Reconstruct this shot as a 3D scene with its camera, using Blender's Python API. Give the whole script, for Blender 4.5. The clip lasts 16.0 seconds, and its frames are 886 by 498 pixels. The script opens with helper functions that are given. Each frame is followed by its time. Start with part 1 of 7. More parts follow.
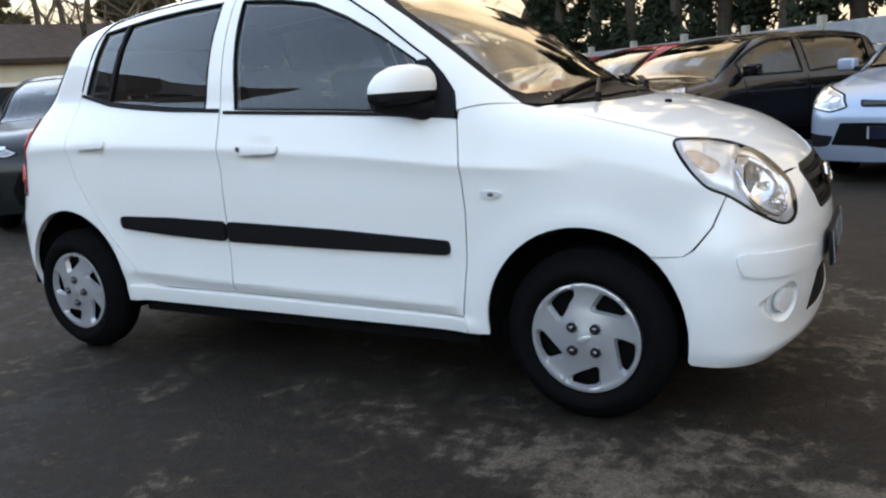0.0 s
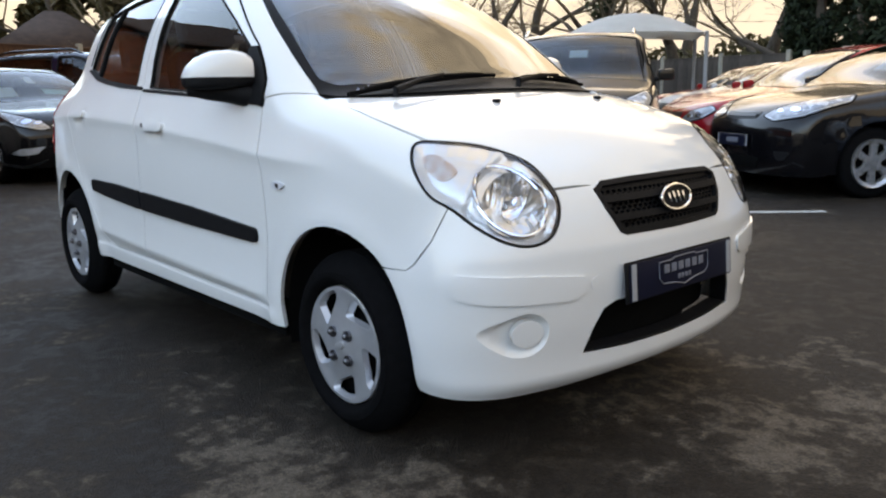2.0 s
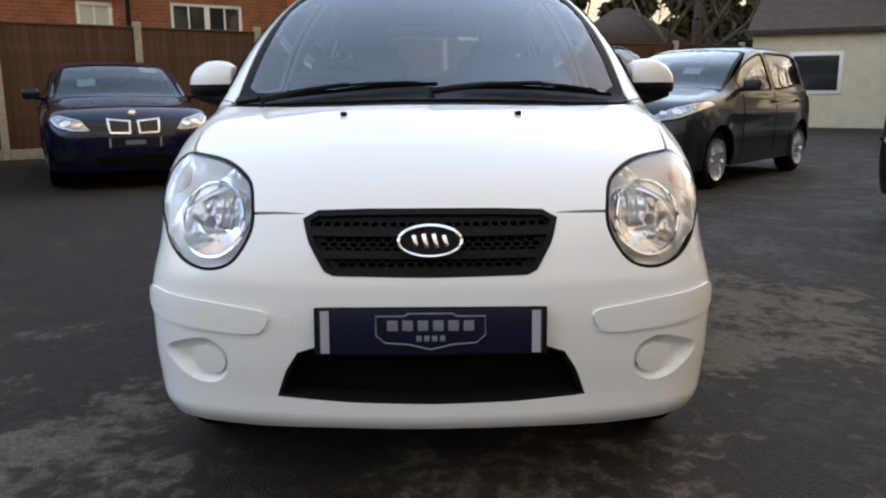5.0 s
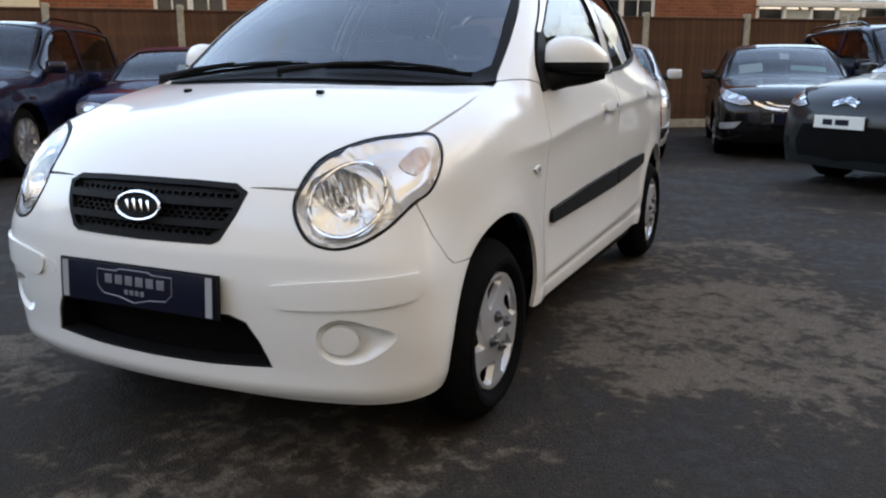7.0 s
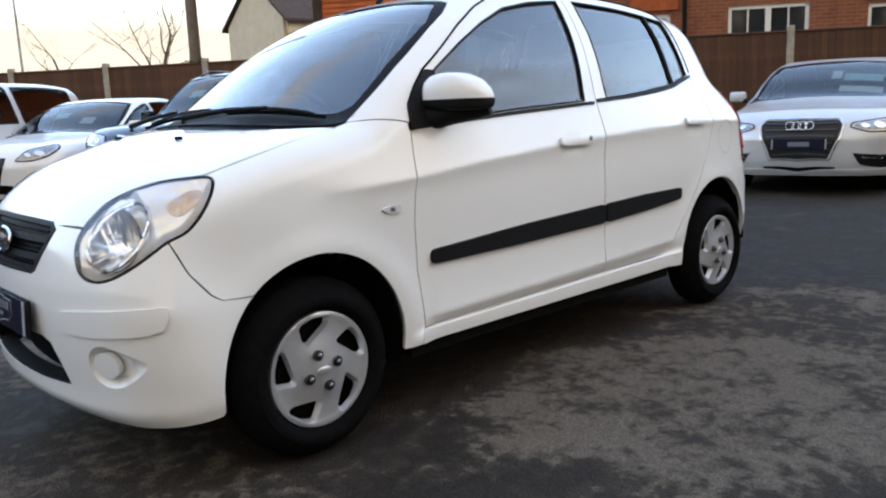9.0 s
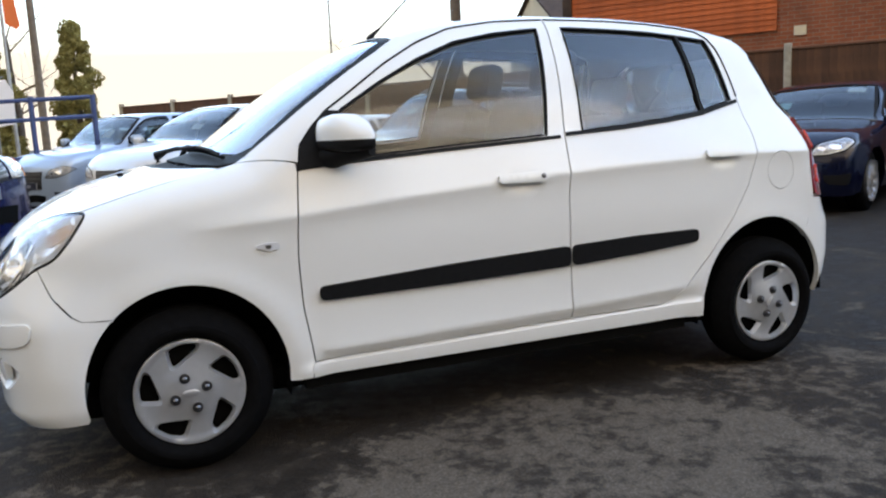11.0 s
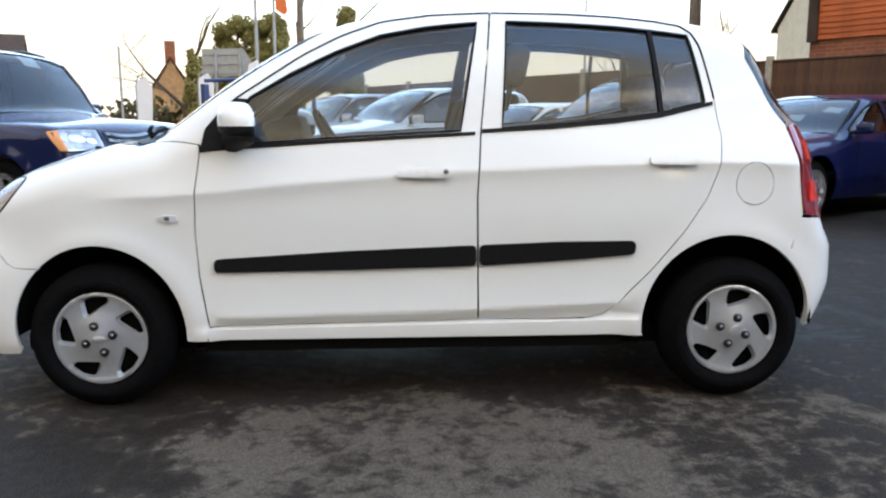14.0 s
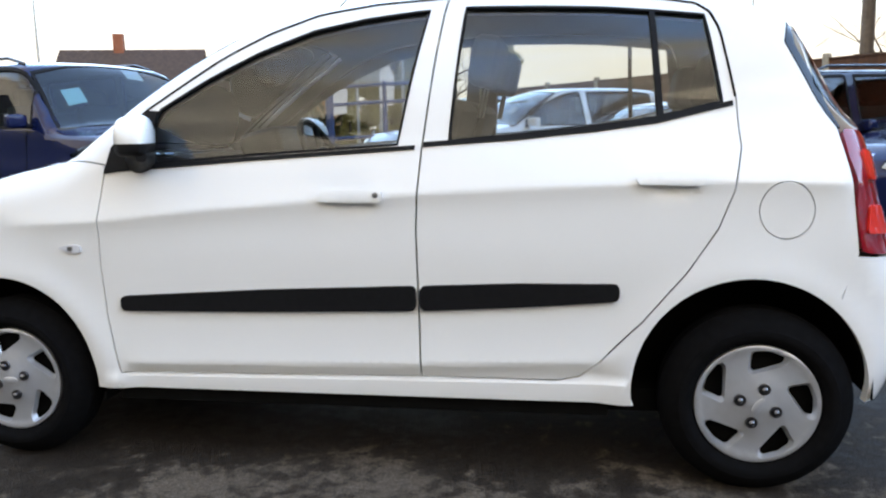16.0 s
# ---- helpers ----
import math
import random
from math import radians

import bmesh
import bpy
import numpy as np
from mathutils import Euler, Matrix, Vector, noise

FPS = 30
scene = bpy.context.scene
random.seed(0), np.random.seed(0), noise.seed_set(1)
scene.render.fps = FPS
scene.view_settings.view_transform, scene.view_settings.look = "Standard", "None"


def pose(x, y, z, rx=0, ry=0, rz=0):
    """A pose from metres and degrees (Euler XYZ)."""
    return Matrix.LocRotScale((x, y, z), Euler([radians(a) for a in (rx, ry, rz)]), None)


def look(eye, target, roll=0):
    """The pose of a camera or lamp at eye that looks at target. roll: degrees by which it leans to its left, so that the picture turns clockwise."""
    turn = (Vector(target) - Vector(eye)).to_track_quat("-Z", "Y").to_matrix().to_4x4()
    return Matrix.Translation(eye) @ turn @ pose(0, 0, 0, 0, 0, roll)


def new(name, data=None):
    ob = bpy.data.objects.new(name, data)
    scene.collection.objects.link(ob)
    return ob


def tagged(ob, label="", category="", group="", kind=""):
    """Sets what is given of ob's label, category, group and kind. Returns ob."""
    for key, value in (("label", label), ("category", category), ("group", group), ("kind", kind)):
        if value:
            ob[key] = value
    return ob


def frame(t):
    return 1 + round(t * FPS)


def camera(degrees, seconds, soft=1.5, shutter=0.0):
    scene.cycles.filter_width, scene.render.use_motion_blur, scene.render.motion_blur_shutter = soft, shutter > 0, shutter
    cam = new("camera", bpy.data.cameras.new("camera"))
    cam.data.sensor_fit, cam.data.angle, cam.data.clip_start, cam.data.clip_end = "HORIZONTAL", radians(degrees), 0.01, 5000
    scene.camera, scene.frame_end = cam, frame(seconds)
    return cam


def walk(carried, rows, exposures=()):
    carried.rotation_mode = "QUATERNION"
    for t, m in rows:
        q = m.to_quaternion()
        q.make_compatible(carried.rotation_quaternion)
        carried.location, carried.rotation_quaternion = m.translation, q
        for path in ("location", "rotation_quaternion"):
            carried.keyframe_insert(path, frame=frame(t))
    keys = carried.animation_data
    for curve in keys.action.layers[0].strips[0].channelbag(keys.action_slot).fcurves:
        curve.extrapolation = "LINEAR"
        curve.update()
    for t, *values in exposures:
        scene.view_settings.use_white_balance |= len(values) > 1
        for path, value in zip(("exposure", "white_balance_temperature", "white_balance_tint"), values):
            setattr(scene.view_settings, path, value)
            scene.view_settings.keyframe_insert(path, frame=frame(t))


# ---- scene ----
cam = camera(58.7, 16.0, soft=2.2)
PATH = [
    (0, (1.955, -2.935, 1.045), (0.993, -1.232, 0.65), -4.0),
    (0.5, (2.256, -2.698, 1.01), (1.13, -1.084, 0.647), -3.1),
    (1, (2.554, -2.466, 1.01), (1.311, -0.945, 0.655), -3.2),
    (1.5, (2.811, -2.218, 0.993), (1.445, -0.802, 0.625), -1.8),
    (2, (3.022, -1.964, 0.985), (1.549, -0.662, 0.595), -1.1),
    (2.5, (3.198, -1.676, 0.982), (1.599, -0.531, 0.579), -0.7),
    (3, (3.325, -1.344, 0.985), (1.6, -0.408, 0.572), -0.6),
    (3.2, (3.365, -1.264, 0.988), (1.611, -0.382, 0.574), -0.5),
    (5.3, (3.569, 0.272, 1.022), (1.612, 0.127, 0.638), -0.3),
    (5.5, (3.563, 0.434, 1.013), (1.613, 0.194, 0.635), -0.3),
    (6, (3.496, 0.81, 1.008), (1.586, 0.362, 0.616), -0.3),
    (6.5, (3.404, 1.166, 1.004), (1.551, 0.534, 0.598), 0.0),
    (7, (3.254, 1.524, 1.006), (1.483, 0.699, 0.574), -0.0),
    (7.5, (3.108, 1.83, 1.003), (1.426, 0.834, 0.581), -0.7),
    (8, (2.919, 2.135, 1.022), (1.339, 0.98, 0.614), -1.0),
    (8.5, (2.69, 2.429, 1.023), (1.231, 1.114, 0.645), -1.8),
    (9, (2.436, 2.623, 1.016), (1.094, 1.182, 0.666), -2.3),
    (9.2, (2.335, 2.702, 1.007), (1.041, 1.213, 0.677), -2.5),
    (11.3, (1.105, 3.362, 1.074), (0.498, 1.484, 0.761), -2.8),
    (11.5, (0.979, 3.395, 1.077), (0.443, 1.498, 0.755), -2.8),
    (12, (0.701, 3.444, 1.077), (0.3, 1.515, 0.735), -1.8),
    (12.5, (0.365, 3.504, 1.078), (0.134, 1.544, 0.752), -0.1),
    (13, (0.219, 3.541, 1.077), (0.042, 1.568, 0.799), 1.2),
    (13.5, (0.108, 3.577, 1.070), (-0.014, 1.602, 0.78), 0.4),
    (14, (0.031, 3.605, 1.059), (-0.048, 1.632, 0.74), -0.2),
    (14.5, (-0.050, 3.545, 1.051), (-0.067, 1.573, 0.717), -0.6),
    (15, (-0.228, 3.389, 1.060), (-0.117, 1.419, 0.729), -1.1),
    (15.5, (-0.417, 3.207, 1.068), (-0.199, 1.245, 0.751), -1.1),
    (16, (-0.673, 3.001, 1.078), (-0.341, 1.054, 0.769), -1.3),
]
walk(cam, [(t, look(eye, target, roll)) for t, eye, target, roll in PATH], [(0, -0.10, 12900, 14), (1.5, -0.18, 12700, 14), (3, -0.20, 12900, 15), (5.5, -0.25, 12500, 15), (6.5, -0.25, 11800, 15), (8.5, -0.05, 10000, 12), (9.2, -0.05, 9900, 12), (11.5, 0.0, 9800, 11), (14.5, 0.25, 9800, 10), (16, 0.29, 9300, 10)])


# ---- daylight: a bright, broken winter sky ----
world = bpy.data.worlds.new("sky")
scene.world = world
world.use_nodes = True
wt = world.node_tree
wt.nodes.clear()


def wnode(kind, **values):
    n = wt.nodes.new(kind)
    for k, v in values.items():
        n.inputs[k].default_value = v
    return n


sky = wt.nodes.new("ShaderNodeTexSky")
sky.sky_type, sky.sun_disc = "NISHITA", False
sky.sun_elevation, sky.sun_rotation = radians(24), radians(-28)
sky.air_density, sky.dust_density, sky.ozone_density = 1.0, 0.2, 2.5
coord = wt.nodes.new("ShaderNodeTexCoord")
stretch = wnode("ShaderNodeMapping", Scale=(1.0, 1.0, 1.7))
clouds = wnode("ShaderNodeTexNoise", Scale=1.7, Detail=6.0, Roughness=0.55, Distortion=0.3)
ramp = wt.nodes.new("ShaderNodeValToRGB")
ramp.color_ramp.elements[0].position, ramp.color_ramp.elements[1].position = 0.42, 0.62
white = wnode("ShaderNodeMix")
white.data_type = "RGBA"
# thick cloud overhead is brighter than the haze at the horizon
tone = wt.nodes.new("ShaderNodeMix")
tone.data_type = "RGBA"
tone.inputs[7].default_value = (7.3, 7.8, 8.7, 1)
# grey undersides and bright edges within the cloud
folds = wnode("ShaderNodeTexNoise", Scale=2.9, Detail=5.0, Roughness=0.6, Distortion=0.5)
shade = wt.nodes.new("ShaderNodeValToRGB")
shade.color_ramp.elements[0].position, shade.color_ramp.elements[1].position = 0.38, 0.62
shade.color_ramp.elements[0].color, shade.color_ramp.elements[1].color = (0.40, 0.42, 0.46, 1), (0.93, 0.97, 1.0, 1)
bright = wt.nodes.new("ShaderNodeVectorMath")
bright.operation = "SCALE"
bright.inputs["Scale"].default_value = 11.7
wt.links.new(folds.outputs["Fac"], shade.inputs["Fac"])
wt.links.new(shade.outputs["Color"], bright.inputs[0])
wt.links.new(bright.outputs[0], tone.inputs[6])
wt.links.new(tone.outputs[2], white.inputs[7])
back = wnode("ShaderNodeBackground", Strength=0.15)
outw = wt.nodes.new("ShaderNodeOutputWorld")
wt.links.new(coord.outputs["Generated"], stretch.inputs["Vector"])
wt.links.new(stretch.outputs["Vector"], clouds.inputs["Vector"])
wt.links.new(stretch.outputs["Vector"], folds.inputs["Vector"])
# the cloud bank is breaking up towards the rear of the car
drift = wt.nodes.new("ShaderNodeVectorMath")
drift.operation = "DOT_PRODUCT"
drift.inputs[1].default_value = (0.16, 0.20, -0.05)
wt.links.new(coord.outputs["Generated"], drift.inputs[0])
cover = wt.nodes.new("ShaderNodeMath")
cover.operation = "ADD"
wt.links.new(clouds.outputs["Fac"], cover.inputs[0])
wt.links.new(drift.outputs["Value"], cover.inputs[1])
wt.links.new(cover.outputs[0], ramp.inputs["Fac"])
# cloud thickens into white haze towards the horizon, all round
split = wt.nodes.new("ShaderNodeSeparateXYZ")
wt.links.new(coord.outputs["Generated"], split.inputs[0])
low = wnode("ShaderNodeMapRange", **{"From Min": 0.10, "From Max": 0.34, "To Min": 1.0, "To Max": 0.0})
wt.links.new(split.outputs["Z"], low.inputs["Value"])
most = wt.nodes.new("ShaderNodeMath")
most.operation = "MAXIMUM"
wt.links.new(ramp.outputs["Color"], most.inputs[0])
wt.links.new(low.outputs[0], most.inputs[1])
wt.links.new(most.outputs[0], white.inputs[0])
wt.links.new(low.outputs[0], tone.inputs[0])
lift = wt.nodes.new("ShaderNodeVectorMath")
lift.operation = "MULTIPLY"
lift.inputs[1].default_value = (7.5, 8.2, 9.2)
wt.links.new(sky.outputs["Color"], lift.inputs[0])
wt.links.new(lift.outputs[0], white.inputs[6])
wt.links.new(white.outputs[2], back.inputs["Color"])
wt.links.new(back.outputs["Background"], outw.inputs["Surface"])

sun = new("sun", bpy.data.lights.new("sun", "SUN"))
sun.data.energy, sun.data.angle, sun.data.color = 0.55, radians(45), (1.0, 0.94, 0.86)
sun.matrix_world = look((math.cos(radians(118)) * 30, math.sin(radians(118)) * 30, 9.0), (0, 0, 0))


# ---- materials ----
def material(name, colour, rough=0.5, metal=0.0, vary=0.0, scale=20.0, bump=0.0, bump_scale=None, coat=0.0, spec=0.5, emit=None, second=None, amount=0.5, detail=6.0):
    """A surface of one colour, or of two that mix in uneven patches, with fine relief."""
    m = bpy.data.materials.new(name)
    m.use_nodes = True
    nt = m.node_tree
    b = nt.nodes["Principled BSDF"]
    b.inputs["Base Color"].default_value = (*colour, 1)
    b.inputs["Roughness"].default_value, b.inputs["Metallic"].default_value = rough, metal
    b.inputs["Specular IOR Level"].default_value = spec
    b.inputs["Coat Weight"].default_value, b.inputs["Coat Roughness"].default_value = coat, 0.03
    if emit:
        b.inputs["Emission Color"].default_value, b.inputs["Emission Strength"].default_value = (*emit[:3], 1), emit[3]
    if vary or second or bump:
        c = nt.nodes.new("ShaderNodeTexCoord")
        n = nt.nodes.new("ShaderNodeTexNoise")
        n.inputs["Scale"].default_value, n.inputs["Detail"].default_value = scale, detail
        nt.links.new(c.outputs["Object"], n.inputs["Vector"])
    if vary or second:
        r = nt.nodes.new("ShaderNodeValToRGB")
        a, z = r.color_ramp.elements
        a.position, z.position = 0.5 - amount / 2, 0.5 + amount / 2
        dark, light = [max(0, v * (1 - vary)) for v in colour], [min(1, v * (1 + vary)) for v in colour]
        a.color, z.color = (*dark, 1), (*(second or light), 1)
        nt.links.new(n.outputs["Fac"], r.inputs["Fac"])
        nt.links.new(r.outputs["Color"], b.inputs["Base Color"])
    if bump:
        n2 = nt.nodes.new("ShaderNodeTexNoise")
        n2.inputs["Scale"].default_value, n2.inputs["Detail"].default_value = bump_scale or scale * 6, 4.0
        nt.links.new(c.outputs["Object"], n2.inputs["Vector"])
        bp = nt.nodes.new("ShaderNodeBump")
        bp.inputs["Strength"].default_value, bp.inputs["Distance"].default_value = bump, 0.02
        nt.links.new(n2.outputs["Fac"], bp.inputs["Height"])
        nt.links.new(bp.outputs["Normal"], b.inputs["Normal"])
    return m


def glass(name, tint, gloss=1.0, ior=1.72):
    """A thin pane: clear, tinted, with the sky's reflection on it."""
    m = bpy.data.materials.new(name)
    m.use_nodes = True
    nt = m.node_tree
    nt.nodes.remove(nt.nodes["Principled BSDF"])
    clear, shine, mix, edge = (nt.nodes.new(k) for k in ("ShaderNodeBsdfTransparent", "ShaderNodeBsdfGlossy", "ShaderNodeMixShader", "ShaderNodeFresnel"))
    clear.inputs["Color"].default_value = (*tint, 1)
    shine.inputs["Roughness"].default_value = 0.01
    shine.inputs["Color"].default_value = (gloss, gloss, gloss, 1)
    edge.inputs["IOR"].default_value = ior
    nt.links.new(edge.outputs["Fac"], mix.inputs["Fac"])
    nt.links.new(clear.outputs["BSDF"], mix.inputs[1])
    nt.links.new(shine.outputs["BSDF"], mix.inputs[2])
    nt.links.new(mix.outputs["Shader"], nt.nodes["Material Output"].inputs["Surface"])
    return m


def paint(name, colour, metal=0.0, rough=0.3, coat=0.65):
    return material(name, colour, rough=rough, metal=metal, coat=coat, vary=0.02, scale=1.5, spec=0.12)


WHITE = paint("white_paint", (0.79, 0.79, 0.775), rough=0.4, coat=1.0)
WHITE.node_tree.nodes["Principled BSDF"].inputs["Coat Roughness"].default_value = 0.07
TRIM = material("grey_trim", (0.055, 0.057, 0.06), rough=0.75, vary=0.15, scale=60, bump=0.15, bump_scale=700)
LINING = material("pale_headlining", (0.20, 0.20, 0.20), rough=0.9, vary=0.05, scale=40)
BLACK = material("black_plastic", (0.008, 0.008, 0.009), rough=0.6, spec=0.12, vary=0.2, scale=50, bump=0.1, bump_scale=900)
RUBBER = material("black_rubber", (0.0055, 0.0055, 0.006), rough=0.9, spec=0.035, vary=0.25, scale=40, bump=0.2, bump_scale=300)
# for black hidden parts, and as painted shade inside grille and intakes
DARK = material("black_parts_and_painted_shade", (0.005, 0.005, 0.005), rough=0.9, spec=0.05, vary=0.2, scale=20)
SILVER = material("silver_wheel_paint", (0.54, 0.55, 0.57), rough=0.30, metal=0.6, vary=0.05, scale=30)
CHROME = material("chrome", (0.85, 0.86, 0.88), rough=0.08, metal=1.0)
STEEL = material("dull_steel", (0.30, 0.30, 0.31), rough=0.35, metal=1.0, vary=0.1, scale=60)
WINDOW = glass("window_glass", (0.72, 0.76, 0.77), ior=1.66)
SCREEN = glass("windscreen_glass", (0.86, 0.89, 0.88), ior=2.05)
LENS = glass("lamp_lens", (0.97, 0.98, 0.99), ior=1.5)
BLACK_GLASS = material("black_glass_edge", (0.004, 0.005, 0.009), rough=0.06, spec=0.6)
MIRROR = material("mirror_glass", (0.9, 0.9, 0.9), rough=0.02, metal=1.0)
AMBER = material("amber_lens", (0.75, 0.28, 0.10), rough=0.2, coat=0.5)
RED_LAMP = material("red_lamp", (0.26, 0.006, 0.014), rough=0.12, coat=1.0, vary=0.15, scale=30)
RED_LAMP_BRIGHT = material("bright_red_lamp", (0.75, 0.03, 0.02), rough=0.12, coat=1.0, vary=0.15, scale=30)
DASH = material("black_dashboard", (0.014, 0.014, 0.016), rough=0.6, spec=0.3, vary=0.2, scale=60, bump=0.1, bump_scale=600)
SEAT = material("seat_cloth", (0.045, 0.047, 0.052), rough=0.95, vary=0.3, scale=150, bump=0.2)
NAVY = material("navy_plate", (0.005, 0.007, 0.020), rough=0.35, spec=0.25, vary=0.1, scale=20)
PALE = material("pale_print", (0.62, 0.63, 0.66), rough=0.4)
PAPER = material("white_paper", (0.75, 0.77, 0.78), rough=0.7)
LAMP_SILVER = material("lamp_reflector", (0.90, 0.90, 0.90), rough=0.10, metal=0.92)
LAMP_BEZEL = material("chromed_bezel", (0.92, 0.92, 0.92), rough=0.16, metal=0.55, coat=0.5)
PEACH = material("peach_lens", (0.80, 0.73, 0.69), rough=0.2, metal=0.4, coat=0.6, vary=0.1, scale=60, second=(0.66, 0.44, 0.33), amount=0.3)
PRINT = material("dull_grey_print", (0.16, 0.17, 0.20), rough=0.4)
STRIP = material("grey_strip", (0.34, 0.35, 0.37), rough=0.4)
NUT = material("dark_steel_nut", (0.16, 0.16, 0.17), rough=0.3, metal=1.0)


# ---- the shape of a car: a smooth solid from a few profiles, from which panels are cut ----
def spline(pairs):
    """A smooth curve through (position, value) pairs, held level past its ends."""
    xs, ys = np.array(sorted(pairs), float).T
    d = np.diff(ys) / np.diff(xs)
    m = np.zeros(len(xs))
    m[1:-1] = np.where(d[:-1] * d[1:] > 0, 2 * d[:-1] * d[1:] / np.where(np.abs(d[:-1] + d[1:]) > 1e-9, d[:-1] + d[1:], 1), 0)
    m[0], m[-1] = d[0], d[-1]

    def value(x):
        x = np.clip(x, xs[0], xs[-1])
        i = np.clip(np.searchsorted(xs, x) - 1, 0, len(xs) - 2)
        h = xs[i + 1] - xs[i]
        s = (x - xs[i]) / h
        return (ys[i] * (1 + 2 * s) * (1 - s) ** 2 + ys[i + 1] * s * s * (3 - 2 * s)
                + h * s * (1 - s) * (m[i] * (1 - s) - m[i + 1] * s))
    return value


def smooth_max(a, b, k):
    h = np.maximum(k - np.abs(a - b), 0) / k
    return np.maximum(a, b) + h * h * k / 4


def step(a, b, x):
    s = np.clip((x - a) / (b - a), 0, 1)
    return s * s * (3 - 2 * s)


class Shape:
    """A car body: x ahead, y to its left, z up, the ground at 0, the origin midway between the axles."""

    def __init__(self, top, side, taper, nose, tail, crown=0.06, sweep=0.28, nose_plan=(0.20, 0.18), tail_plan=(0.14, 0.12),
                 waist=0.0, round_side=0.10, round_nose=0.10, round_tail=0.09, arches=(), crease=None, low_crease=None, top_taper=0.05, crease_in=(-1.35, 1.25), chin=0.0):
        self.top, self.side, self.taper = spline(top), spline(side), spline(taper)
        self.nose, self.tail = spline(nose), spline(tail)
        self.crown, self.sweep, self.nose_plan, self.tail_plan = crown, sweep, nose_plan, tail_plan
        self.round_side, self.round_nose, self.round_tail = round_side, round_nose, round_tail
        self.arches, self.crease, self.low_crease, self.top_taper = arches, crease and spline(crease), low_crease and spline(low_crease), top_taper
        self.crease_in, self.chin = crease_in, chin

    def value(self, p):
        """Below 0 inside the body, above 0 outside."""
        x, y, z = p[..., 0], np.abs(p[..., 1]), p[..., 2]
        wide = self.side(z) * self.taper(x)
        wide = wide * (1 - self.top_taper * np.clip((-x - 0.1) / 1.0, 0, 1.4) ** 1.5 * step(0.9, 1.15, z))
        wide = wide + self.chin * step(1.35, 1.65, x) * (1 - step(0.5, 0.72, z))
        for ax, az, r, bulge in self.arches:
            d = np.hypot(x - ax, z - az)
            wide = wide + bulge * np.exp(-((d - r) / 0.055) ** 2) * step(0.12, 0.32, z)
        if self.crease:
            fade = step(self.crease_in[0] - .2, self.crease_in[0], x) * (1 - step(self.crease_in[1] - .35, self.crease_in[1], x))
            off = z - self.crease(x)
            soft = np.sqrt(off * off + 0.00008) - 0.009
            wide = wide + fade * np.where(off > 0, 0.018 * np.exp(-soft / 0.06), 0.018 * np.exp(-soft / 0.040))
        if self.low_crease:
            off = z - self.low_crease(x)
            wide = wide + np.where(off > 0, 0.012 * np.exp(-off / 0.06), 0.012 - 0.016 * step(0.0, -0.05, off)) * step(-0.9, -0.7, x) * (1 - step(0.7, 0.8, x))
            edge = 0.3145 - 0.012 * x
            wide = wide + 0.006 * step(edge + 0.004, edge - 0.006, z) * step(0.20, 0.27, z) * step(-1.0, -0.9, x) * (1 - step(0.78, 0.86, x))
        f = smooth_max(y - wide, z - self.top(x + self.sweep * y * y) + self.crown * y * y, self.round_side)
        f = smooth_max(f, x - self.nose(z) + self.nose_plan[0] * y ** 2 + self.nose_plan[1] * y ** 4, self.round_nose)
        return smooth_max(f, self.tail(z) - x + self.tail_plan[0] * y ** 2 + self.tail_plan[1] * y ** 4, self.round_tail)

    def normal(self, p):
        e = 0.002
        g = np.stack([self.value(p + e * np.eye(3)[n]) - self.value(p - e * np.eye(3)[n]) for n in range(3)], -1)
        return g / np.maximum(np.linalg.norm(g, axis=-1, keepdims=True), 1e-9)

    def meet(self, start, way, far=2.5):
        """Where the rays from inside leave the body."""
        start, way = np.broadcast_arrays(np.asarray(start, float), np.asarray(way, float))
        lo, hi = np.zeros(start.shape[:-1]), np.full(start.shape[:-1], far)
        for _ in range(34):
            mid = (lo + hi) / 2
            inside = self.value(start + mid[..., None] * way) < 0
            lo, hi = np.where(inside, mid, lo), np.where(inside, hi, mid)
        return start + lo[..., None] * way


# ---- tools for meshes ----
from mathutils.geometry import delaunay_2d_cdt


def thing(name, label, category, group="", place=None, kind=""):
    ob = new(name)
    ob.empty_display_size = 0.1
    if place is not None:
        ob.matrix_world = place
    return tagged(ob, label, category, group, kind)


def mesh_of(name, verts, faces, materials, slots=None, normals=None, smooth=True):
    me = bpy.data.meshes.new(name)
    me.from_pydata([tuple(map(float, v)) for v in verts], [], [tuple(map(int, f)) for f in faces])
    for m in materials if isinstance(materials, (list, tuple)) else [materials]:
        me.materials.append(m)
    if slots is not None:
        me.polygons.foreach_set("material_index", list(slots))
    me.polygons.foreach_set("use_smooth", [smooth] * len(me.polygons))
    me.update()
    if normals is not None:
        me.normals_split_custom_set_from_vertices([tuple(map(float, n)) for n in normals])
    return me


def under(name, me, parent, label=""):
    ob = new(name, me)
    ob.parent = parent
    return tagged(ob, label)


def assembly(name, parent, label=""):
    """A part that is made up of smaller parts."""
    ob = new(name)
    ob.parent, ob.empty_display_size = parent, 0.05
    return tagged(ob, label)


def part(name, bm, mat, parent, label="", smooth=30):
    me = bpy.data.meshes.new(name)
    for f in bm.faces:
        f.smooth = True
    if smooth < 180:
        for e in bm.edges:
            if len(e.link_faces) == 2 and e.calc_face_angle(0) > radians(smooth):
                e.smooth = False
    bm.to_mesh(me)
    bm.free()
    me.materials.append(mat)
    return under(name, me, parent, label)


